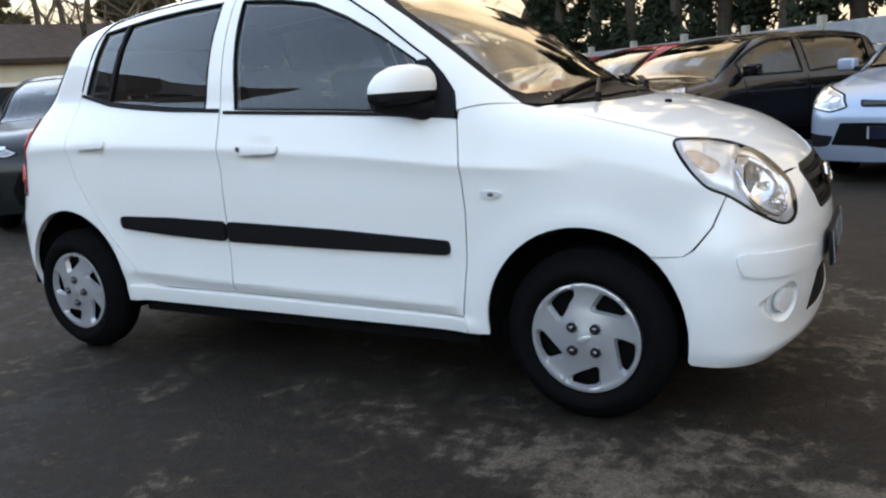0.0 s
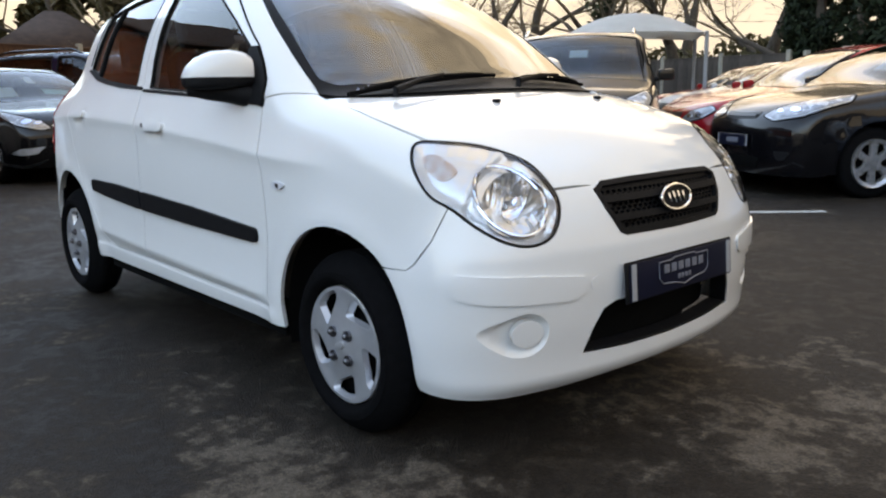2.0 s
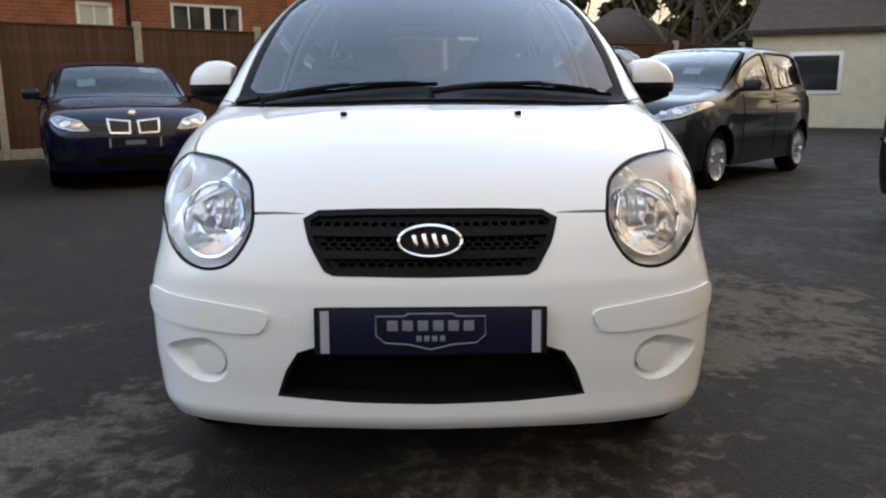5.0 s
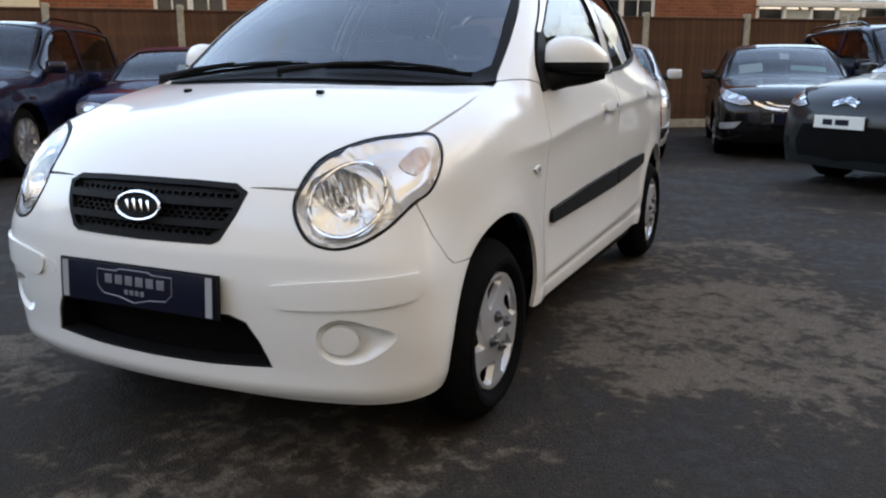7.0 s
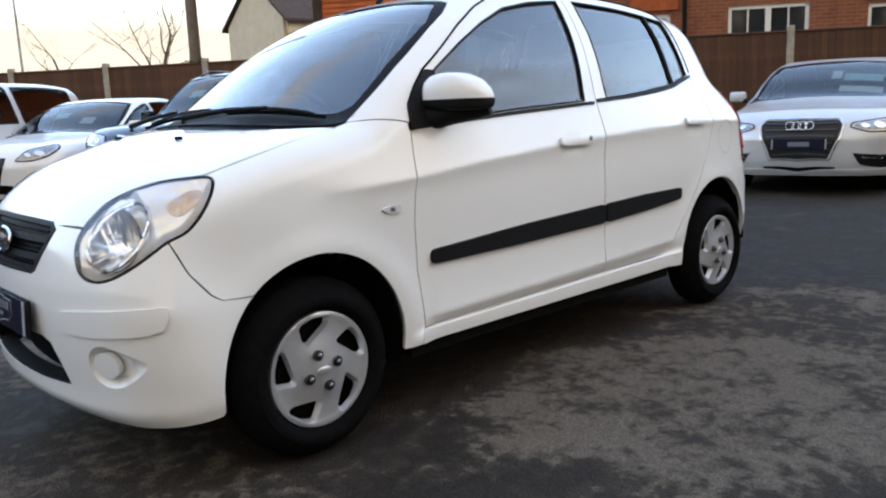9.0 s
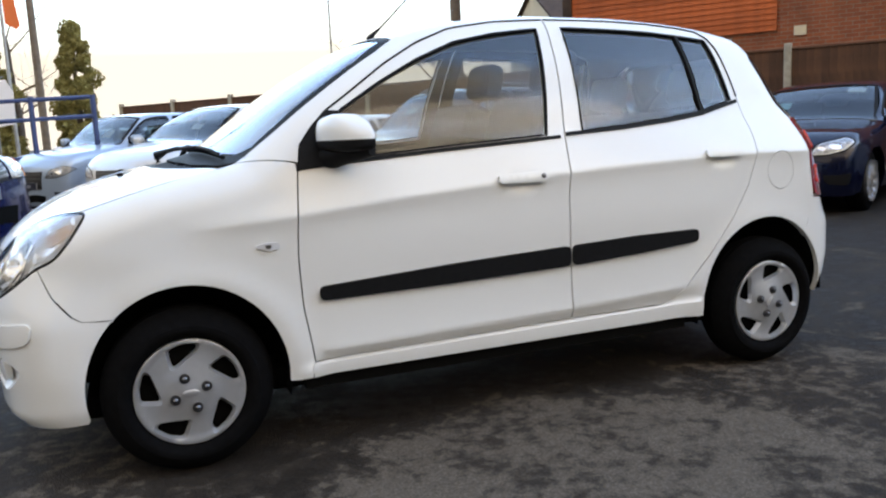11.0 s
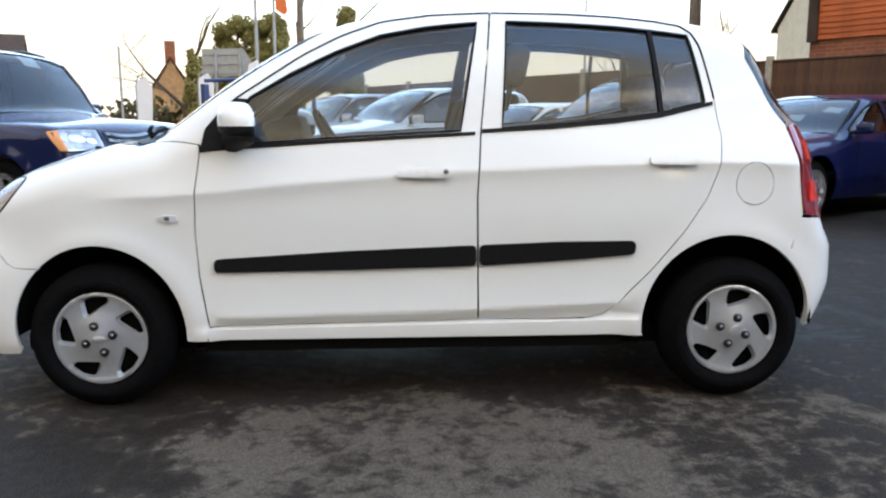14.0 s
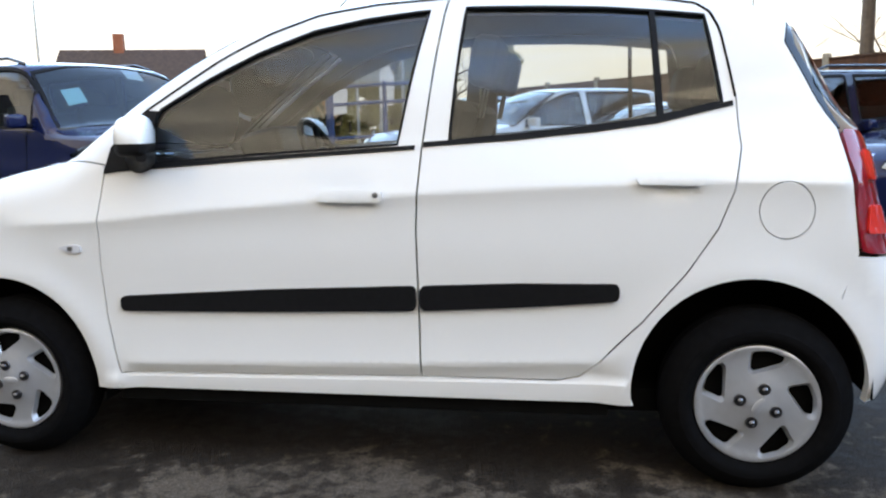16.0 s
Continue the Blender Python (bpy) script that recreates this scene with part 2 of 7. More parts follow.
def box(size, at=(0, 0, 0), turn=(0, 0, 0), bevel=0.0, bm=None, segments=2):
    own = bmesh.new()
    bmesh.ops.create_cube(own, size=1.0)
    bmesh.ops.scale(own, vec=size, verts=own.verts)
    if bevel:
        bmesh.ops.bevel(own, geom=own.edges, offset=bevel, segments=segments, affect="EDGES", profile=0.6)
    bmesh.ops.transform(own, matrix=pose(*at, *turn), verts=own.verts)
    return merge(bm, own)


def merge(bm, own):
    if bm is None:
        return own
    me = bpy.data.meshes.new("join")
    own.to_mesh(me)
    own.free()
    bm.from_mesh(me)
    bpy.data.meshes.remove(me)
    return bm


def tube(path, radius, sides=8, bm=None, closed=False, caps=True):
    """A round bar along a path; the radius may change from point to point."""
    bm = bm or bmesh.new()
    path = [Vector(p) for p in path]
    radii = radius if isinstance(radius, (list, tuple)) else [radius] * len(path)
    rings, n = [], len(path)
    for i, p in enumerate(path):
        a = path[(i - 1) % n] if closed else path[max(i - 1, 0)]
        b = path[(i + 1) % n] if closed else path[min(i + 1, n - 1)]
        d = (b - a).normalized()
        u = d.cross(Vector((0, 0, 1)) if abs(d.z) < 0.9 else Vector((1, 0, 0))).normalized()
        v = d.cross(u)
        rings.append([bm.verts.new(p + radii[i] * (math.cos(k * math.tau / sides) * u + math.sin(k * math.tau / sides) * v)) for k in range(sides)])
    for i in range(n if closed else n - 1):
        r, s = rings[i], rings[(i + 1) % n]
        for k in range(sides):
            bm.faces.new((r[k], r[(k + 1) % sides], s[(k + 1) % sides], s[k]))
    if caps and not closed:
        bm.faces.new(rings[0][::-1]), bm.faces.new(rings[-1])
    bmesh.ops.recalc_face_normals(bm, faces=bm.faces)
    return bm


def turned(profile, sides=48, axis="y", at=(0, 0, 0), bm=None, closed=False):
    """A form turned round an axis; the profile holds (along, radius) pairs."""
    bm = bm or bmesh.new()
    rings = []
    for along, r in profile:
        ring = []
        for k in range(sides):
            a = k * math.tau / sides
            c, s = r * math.cos(a), r * math.sin(a)
            ring.append(bm.verts.new(Vector(at) + Vector({"y": (c, along, s), "x": (along, c, s), "z": (c, s, along)}[axis])))
        rings.append(ring)
    for i in range(len(rings) if closed else len(rings) - 1):
        r, s = rings[i], rings[(i + 1) % len(rings)]
        for k in range(sides):
            bm.faces.new((r[k], r[(k + 1) % sides], s[(k + 1) % sides], s[k]))
    if not closed:
        for ring, (along, rad) in ((rings[0], profile[0]), (rings[-1], profile[-1])):
            if rad > 1e-4:
                bm.faces.new(ring)
    bmesh.ops.remove_doubles(bm, verts=bm.verts, dist=1e-5)
    bmesh.ops.recalc_face_normals(bm, faces=bm.faces)
    return bm


def prism(outline, depth, bm=None, place=None, bevel=0.0):
    """A flat outline in x and y, with a thickness along z."""
    own = bmesh.new()
    low = [own.verts.new((x, y, 0)) for x, y in outline]
    f = own.faces.new(low)
    top = bmesh.ops.extrude_face_region(own, geom=[f])
    bmesh.ops.translate(own, vec=(0, 0, depth), verts=[v for v in top["geom"] if isinstance(v, bmesh.types.BMVert)])
    bmesh.ops.recalc_face_normals(own, faces=own.faces)
    if bevel:
        bmesh.ops.bevel(own, geom=[e for e in own.edges if e.calc_face_angle(0) > 0.5], offset=bevel, segments=2, affect="EDGES")
    if place is not None:
        bmesh.ops.transform(own, matrix=place, verts=own.verts)
    return merge(bm, own)


# ---- panels cut from a shape ----
def dense(points, gap=0.02, smooth=True, closed=True):
    """A fine line through the points of an outline."""
    p = np.array(points, float)
    n, out = len(p), []
    for i in range(n if closed else n - 1):
        a, b = p[i], p[(i + 1) % n]
        before = p[(i - 1) % n] if closed or i > 0 else a
        after = p[(i + 2) % n] if closed or i < n - 2 else b
        k = max(1, int(np.linalg.norm(b - a) / gap))
        for s in np.arange(k) / k:
            if smooth:
                m0, m1 = (b - before) / 2, (after - a) / 2
                lim = np.linalg.norm(b - a)
                m0, m1 = (m * min(1, 1.2 * lim / max(np.linalg.norm(m), 1e-9)) for m in (m0, m1))
                out.append(a * (1 + 2 * s) * (1 - s) ** 2 + b * s * s * (3 - 2 * s) + m0 * s * (1 - s) ** 2 - m1 * s * s * (1 - s))
            else:
                out.append(a + s * (b - a))
    if not closed:
        out.append(p[-1])
    return np.array(out)


def rounded(points, r=0.03, gap=0.012):
    """Straight sides, rounded corners."""
    p, out = np.array(points, float), []
    for i in range(len(p)):
        a, b, c = p[i - 1], p[i], p[(i + 1) % len(p)]
        k = min(r, 0.45 * np.linalg.norm(b - a), 0.45 * np.linalg.norm(c - b))
        s, e = b + k * (a - b) / np.linalg.norm(a - b), b + k * (c - b) / np.linalg.norm(c - b)
        out += [(1 - t) ** 2 * s + 2 * t * (1 - t) * b + t * t * e for t in np.linspace(0, 1, 6)]
    return dense(out, gap, smooth=False)


def grow(outline, d):
    """The outline moved outward by d."""
    p = np.array(outline, float)
    t = np.roll(p, -1, 0) - np.roll(p, 1, 0)
    n = np.stack([t[:, 1], -t[:, 0]], 1) / np.maximum(np.linalg.norm(t, axis=1, keepdims=True), 1e-9)
    area = np.sum(p[:, 0] * np.roll(p[:, 1], -1) - np.roll(p[:, 0], -1) * p[:, 1])
    return p + n * d * (1 if area > 0 else -1)


def inside(outline, pts):
    x, y = pts[:, 0], pts[:, 1]
    hit = np.zeros(len(pts), bool)
    for (x0, y0), (x1, y1) in zip(outline, np.roll(outline, -1, 0)):
        if y0 != y1:
            hit ^= ((y0 > y) != (y1 > y)) & (x < (x1 - x0) * (y - y0) / (y1 - y0) + x0)
    return hit


def cut_sheet(outline, holes, gap, lines=()):
    lo, hi = outline.min(0), outline.max(0)
    gx, gy = np.meshgrid(np.arange(lo[0] + gap / 2, hi[0], gap), np.arange(lo[1] + gap / 2, hi[1], gap))
    grid = np.stack([gx.ravel(), gy.ravel()], 1)
    keep = inside(outline, grid)
    for h in holes:
        keep &= ~inside(h, grid)
    pts, edges, start = [grid[keep]], [], int(keep.sum())
    for line in (outline, *holes):
        edges += [(start + i, start + (i + 1) % len(line)) for i in range(len(line))]
        pts.append(line)
        start += len(line)
    for line in lines:
        edges += [(start + i, start + i + 1) for i in range(len(line) - 1)]
        pts.append(line)
        start += len(line)
    got = delaunay_2d_cdt([Vector(map(float, p)) for p in np.concatenate(pts)], edges, [], 0, 1e-5)
    v, f = np.array([tuple(p) for p in got[0]]), np.array([t for t in got[2] if len(t) == 3])
    mid = v[f].mean(1)
    keep = inside(outline, mid)
    for h in holes:
        keep &= ~inside(h, mid)
    f = f[keep]
    used, back = np.unique(f, return_inverse=True)
    return v[used], back.reshape(-1, 3)


class View:
    """A way of laying a body's surface out flat: from its length ('wrap'), its nose ('nose'), its tail ('tail') or above ('top')."""

    def __init__(self, shape, kind, axis=0.0, height=0.7):
        self.shape, self.kind, self.axis, self.height = shape, kind, axis, height

    def flat(self, p):
        p = np.atleast_2d(np.array(p, float))
        x, y, z = p.T
        if self.kind == "wrap":
            return np.stack([x, 0.7 * np.arctan2(z - self.height, y)], 1)
        if self.kind == "nose":
            return np.stack([0.75 * np.arctan2(y, x - self.axis), z], 1)
        if self.kind == "tail":
            return np.stack([0.75 * np.arctan2(y, self.axis - x), z], 1)
        if self.kind in ("cap_front", "cap_rear"):
            along = (x - self.axis) * (1 if self.kind == "cap_front" else -1)
            a, f = np.arctan2(np.hypot(y, z - self.height), along), np.arctan2(z - self.height, y)
            return np.stack([0.75 * a * np.cos(f), 0.75 * a * np.sin(f)], 1)
        return np.stack([x, y], 1)

    def place(self, uv):
        u, v = uv.T
        o = np.zeros_like(u)
        if self.kind == "wrap":
            return self.shape.meet(np.stack([u, o, o + self.height], 1), np.stack([o, np.cos(v / 0.7), np.sin(v / 0.7)], 1))
        if self.kind == "nose":
            return self.shape.meet(np.stack([o + self.axis, o, v], 1), np.stack([np.cos(u / 0.75), np.sin(u / 0.75), o], 1))
        if self.kind == "tail":
            return self.shape.meet(np.stack([o + self.axis, o, v], 1), np.stack([-np.cos(u / 0.75), np.sin(u / 0.75), o], 1))
        if self.kind in ("cap_front", "cap_rear"):
            a, f = np.hypot(u, v) / 0.75, np.arctan2(v, u)
            ahead = np.cos(a) * (1 if self.kind == "cap_front" else -1)
            return self.shape.meet(np.stack([o + self.axis, o, o + self.height], 1), np.stack([ahead, np.sin(a) * np.cos(f), np.sin(a) * np.sin(f)], 1), 3.0)
        return self.shape.meet(np.stack([u, v, o + 0.3], 1), np.stack([o, o, o + 1], 1))


def by_side(shape, pairs):
    """Points on the left flank from (x, z) pairs."""
    p = np.array(pairs, float)
    o = np.zeros(len(p))
    return shape.meet(np.stack([p[:, 0], o, p[:, 1]], 1), np.array([0, 1.0, 0]))


def by_front(shape, pairs):
    p = np.array(pairs, float)
    return shape.meet(np.stack([np.zeros(len(p)), p[:, 0], p[:, 1]], 1), np.array([1.0, 0, 0]), 3.0)


def by_top(shape, pairs):
    p = np.array(pairs, float)
    return shape.meet(np.stack([p[:, 0], p[:, 1], np.full(len(p), 0.3)], 1), np.array([0, 0, 1.0]))


def panel_mesh(name, view, outline, holes=(), mats=(), gap=0.03, off=0.0, rim=0.014, lining=False, mirror=False, both=False, dish=None, lines=()):
    """A sheet of a body's surface within an outline, less its holes, with turned-in edges. The outlines are flat, in the view's own plane."""
    outline, holes = np.array(outline, float), [np.array(h, float) for h in holes]
    uv, tri = cut_sheet(outline, holes, gap, lines)
    p = view.place(uv)
    n = view.shape.normal(p)
    p = p + n * (off if dish is None else (off + dish(uv))[:, None])
    if dish is not None:
        e1, e2, e3 = p[tri[:, 0]], p[tri[:, 1]], p[tri[:, 2]]
        fn = np.cross(e2 - e1, e3 - e1)
        fn *= np.sign((fn * n[tri].sum(1)).sum(1))[:, None]
        acc = np.zeros_like(p)
        for k in range(3):
            np.add.at(acc, tri[:, k], fn)
        n = acc / np.maximum(np.linalg.norm(acc, axis=1, keepdims=True), 1e-12)
    fn = np.cross(p[tri[:, 1]] - p[tri[:, 0]], p[tri[:, 2]] - p[tri[:, 0]])
    flip = (fn * n[tri].sum(1)).sum(1) < 0
    tri[flip] = tri[flip][:, ::-1]
    verts, faces, normals, slots = list(p), list(map(tuple, tri)), list(n), [0] * len(tri)
    if rim:
        count = {}
        for a, b, c in tri:
            for e in ((a, b), (b, c), (c, a)):
                count[e] = count.get(e, 0) + 1
        for (a, b) in [e for e in count if (e[1], e[0]) not in count]:
            side = np.cross(p[b] - p[a], (n[a] + n[b]) / 2)
            side = side / max(np.linalg.norm(side), 1e-9)
            k = len(verts)
            verts += [p[a], p[b], p[b] - rim * n[b], p[a] - rim * n[a]]
            normals += [side] * 4
            faces.append((k, k + 3, k + 2, k + 1)), slots.append(0)
    if lining:
        k = len(verts)
        verts += list(p - rim * n)
        normals += list(-n)
        faces += [(k + c, k + b, k + a) for a, b, c in tri]
        slots += [1] * len(tri)
    verts, normals = np.array(verts), np.array(normals)
    turn = np.array([1, -1, 1])
    if both:
        k = len(verts)
        verts, normals = np.concatenate([verts, verts * turn]), np.concatenate([normals, normals * turn])
        faces, slots = faces + [tuple(k + i for i in f[::-1]) for f in faces], slots + slots
    elif mirror:
        verts, normals, faces = verts * turn, normals * turn, [f[::-1] for f in faces]
    return mesh_of(name, verts, faces, mats, slots, normals)


def panels(name, view, outline, parent, holes=(), mats=(), label="", sides=(False, True), **more):
    """The same panel on the left and on the right."""
    return [under(name, panel_mesh(name, view, outline, holes, mats, mirror=s, **more), parent[i] if isinstance(parent, list) else parent, label) for i, s in enumerate(sides)]


# ---- ground and fence ----
def ground_material():
    m = bpy.data.materials.new("worn_wet_tarmac")
    m.use_nodes = True
    nt = m.node_tree
    b = nt.nodes["Principled BSDF"]

    def node(kind, **values):
        n = nt.nodes.new(kind)
        for k, v in values.items():
            n.inputs[k].default_value = v
        return n

    def ramp(source, a, z, ca, cz):
        r = nt.nodes.new("ShaderNodeValToRGB")
        e = r.color_ramp.elements
        e[0].position, e[1].position, e[0].color, e[1].color = a, z, ca, cz
        nt.links.new(source, r.inputs["Fac"])
        return r.outputs["Color"]

    def mix(kind, fac, a, c):
        n = nt.nodes.new("ShaderNodeMix")
        n.data_type, n.blend_type = "RGBA", kind
        for socket, v in ((n.inputs[0], fac), (n.inputs[6], a), (n.inputs[7], c)):
            if hasattr(v, "is_linked"):
                nt.links.new(v, socket)
            else:
                socket.default_value = v
        return n.outputs[2]

    c = nt.nodes.new("ShaderNodeTexCoord").outputs["Object"]
    # dried, dusty patches on damp tarmac: broad stains with ragged edges, full of small damp flakes
    wide = node("ShaderNodeTexNoise", Scale=0.42, Detail=3.0, Roughness=0.6, Distortion=0.4)
    ragged = node("ShaderNodeTexNoise", Scale=2.3, Detail=4.0, Roughness=0.6)
    mid = node("ShaderNodeTexNoise", Scale=2.6, Detail=6.0, Roughness=0.6, Distortion=0.5)
    flakes = node("ShaderNodeTexNoise", Scale=15.0, Detail=5.0, Roughness=0.55, Distortion=0.3)
    fine = node("ShaderNodeTexNoise", Scale=42.0, Detail=6.0, Roughness=0.75)
    grit = node("ShaderNodeTexVoronoi", Scale=170.0)
    for n in (wide, ragged, mid, flakes, fine, grit):
        nt.links.new(c, n.inputs["Vector"])

    def math_node(kind, a, b, c2=None):
        n = nt.nodes.new("ShaderNodeMath")
        n.operation = kind
        for socket, v in zip(n.inputs, (a, b, c2)):
            if v is None:
                continue
            if hasattr(v, "is_linked"):
                nt.links.new(v, socket)
            else:
                socket.default_value = v
        return n.outputs[0]

    def vector_node(kind, a, b):
        n = nt.nodes.new("ShaderNodeVectorMath")
        n.operation = kind
        for socket, v in zip(n.inputs, (a, b)):
            if hasattr(v, "is_linked"):
                nt.links.new(v, socket)
            elif v is not None:
                socket.default_value = v
        return n
    shift = vector_node("MULTIPLY", vector_node("SUBTRACT", ragged.outputs["Color"], (0.5, 0.5, 0.5)).outputs[0], (1.1, 1.1, 0.0)).outputs[0]
    warped = vector_node("ADD", c, shift).outputs[0]
    stain = node("ShaderNodeMapRange", **{"Value": 0.0, "From Min": 0.50, "From Max": 0.72, "To Min": 0.0, "To Max": 0.35})
    nt.links.new(wide.outputs["Fac"], stain.inputs["Value"])
    zone = stain.outputs[0]
    for cx, cy, rx, ry, much in ((0.0, 1.40, 0.95, 0.85, 1.0), (-1.1, 1.1, 0.9, 0.6, 0.7), (1.5, -1.0, 0.45, 0.42, 0.9), (1.95, 0.5, 0.6, 0.8, 0.6)):
        away = vector_node("LENGTH", vector_node("MULTIPLY", vector_node("SUBTRACT", warped, (cx, cy, 0.0)).outputs[0], (1 / rx, 1 / ry, 0.0)).outputs[0], None).outputs["Value"]
        spot = node("ShaderNodeMapRange", **{"From Min": 0.75, "From Max": 1.15, "To Min": much, "To Max": 0.0})
        nt.links.new(away, spot.inputs["Value"])
        zone = math_node("MAXIMUM", zone, spot.outputs[0])
    rough_mix = math_node("MULTIPLY_ADD", mid.outputs["Fac"], 0.56, math_node("MULTIPLY", flakes.outputs["Fac"], 0.44))
    level = math_node("MULTIPLY_ADD", zone, 0.16, rough_mix)
    dry = ramp(level, 0.585, 0.69, (0, 0, 0, 1), (1, 1, 1, 1))
    half_dry = ramp(level, 0.50, 0.66, (0, 0, 0, 1), (1, 1, 1, 1))
    base = mix("MIX", half_dry, (0.024, 0.0182, 0.0142, 1), (0.056, 0.0445, 0.0345, 1))
    base = mix("MIX", dry, base, (0.122, 0.099, 0.078, 1))
    stone = ramp(grit.outputs["Color"], 0.25, 1.0, (0.62, 0.62, 0.62, 1), (1.42, 1.40, 1.37, 1))
    base = mix("MULTIPLY", 0.8, base, stone)
    grain = ramp(fine.outputs["Fac"], 0.3, 0.75, (0.70, 0.70, 0.70, 1), (1.3, 1.3, 1.3, 1))
    nt.links.new(mix("MULTIPLY", 0.7, base, grain), b.inputs["Base Color"])
    rough = ramp(level, 0.45, 0.62, (0.62, 0.62, 0.62, 1), (0.95, 0.95, 0.95, 1))
    nt.links.new(rough, b.inputs["Roughness"])
    b.inputs["Specular IOR Level"].default_value = 0.16
    height = mix("ADD", 1.0, grit.outputs["Distance"], fine.outputs["Fac"])
    bump = node("ShaderNodeBump", Strength=0.45, Distance=0.008)
    nt.links.new(height, bump.inputs["Height"])
    nt.links.new(bump.outputs["Normal"], b.inputs["Normal"])
    return m


gbm = bmesh.new()
bmesh.ops.create_grid(gbm, x_segments=40, y_segments=40, size=600)
ground = new("ground", bpy.data.meshes.new("ground"))
gbm.to_mesh(ground.data)
gbm.free()
ground.data.materials.append(ground_material())
tagged(ground, "dark worn tarmac with dusty dried patches", "ground", kind="structure")

CONCRETE = material("pale_concrete", (0.36, 0.33, 0.27), rough=0.9, vary=0.25, scale=12, bump=0.3, bump_scale=80)


def fence(name, start, end, bay, height, wood, label, step_board=0.105):
    """Concrete posts, between them panels of upright boards under a capping rail."""
    a, z = Vector(start), Vector(end)
    way = (z - a).normalized()
    n = int((z - a).length / bay)
    f = thing(name, label, "fence", place=Matrix.Translation((*a, 0)) @ Matrix.Rotation(math.atan2(way.y, way.x), 4, "Z"))
    pm = part("post", box((0.11, 0.12, height), (0, 0, height / 2), bevel=0.012, segments=1), CONCRETE, f, "weathered concrete post").data
    for i in range(1, n + 1):
        under("post", pm, f).location = (i * bay, 0, 0)
    top = height - 0.09
    cap = part("capping_rail", box((bay - 0.11, 0.06, 0.035), (bay / 2, 0, top), bevel=0.006, segments=1), wood, f).data
    kick = part("gravel_board", box((bay - 0.11, 0.045, 0.16), (bay / 2, 0, 0.08), bevel=0.006, segments=1), CONCRETE, f).data
    for i in range(1, n):
        under("capping_rail", cap, f).location = (i * bay, 0, 0)
        under("gravel_board", kick, f).location = (i * bay, 0, 0)
    count = int((bay - 0.11) / step_board)
    board = None
    for i in range(n):
        for k in range(count):
            x = i * bay + 0.055 + (k + 0.5) * (bay - 0.11) / count
            if board is None:
                ob = part("board", box(((bay - 0.11) / count + 0.012, 0.016, top - 0.17), (0, 0, (top + 0.15) / 2), (0, 0, 5), bevel=0.003, segments=1), wood, f)
                board = ob.data
            else:
                ob = under("board", board, f)
            ob.location = (x, 0, 0)
    return f


def varied(name, colour, spread=0.35, **more):
    """Wood or brick whose pieces differ in tone from one to the next."""
    m = material(name, colour, **more)
    nt = m.node_tree
    b = nt.nodes["Principled BSDF"]
    info, r = nt.nodes.new("ShaderNodeObjectInfo"), nt.nodes.new("ShaderNodeMapRange")
    r.inputs["To Min"].default_value, r.inputs["To Max"].default_value = 1 - spread, 1 + spread
    nt.links.new(info.outputs["Random"], r.inputs["Value"])
    mul = nt.nodes.new("ShaderNodeMix")
    mul.data_type, mul.blend_type = "RGBA", "MULTIPLY"
    mul.inputs[0].default_value = 1.0
    old = b.inputs["Base Color"].links[0].from_socket
    nt.links.new(old, mul.inputs[6])
    nt.links.new(r.outputs[0], mul.inputs[7])
    nt.links.new(mul.outputs[2], b.inputs["Base Color"])
    return m


FENCE_WOOD = varied("brown_fence_board", (0.085, 0.036, 0.018), 0.2, rough=0.8, vary=0.3, scale=5, bump=0.4, bump_scale=50)
WAY = Vector((0.592, -0.806))
FENCE_AT = Vector((-12.35, -1.53))
fence("yard_fence", FENCE_AT - 4.2 * WAY, FENCE_AT + 23.2 * WAY, 2.1, 2.15, FENCE_WOOD, "tall brown timber fence between concrete posts")
fence("back_fence", (-14.95, 2.05), (-17.4, 8.0), 2.1, 2.2, FENCE_WOOD, "low brown timber fence in front of the bungalow")


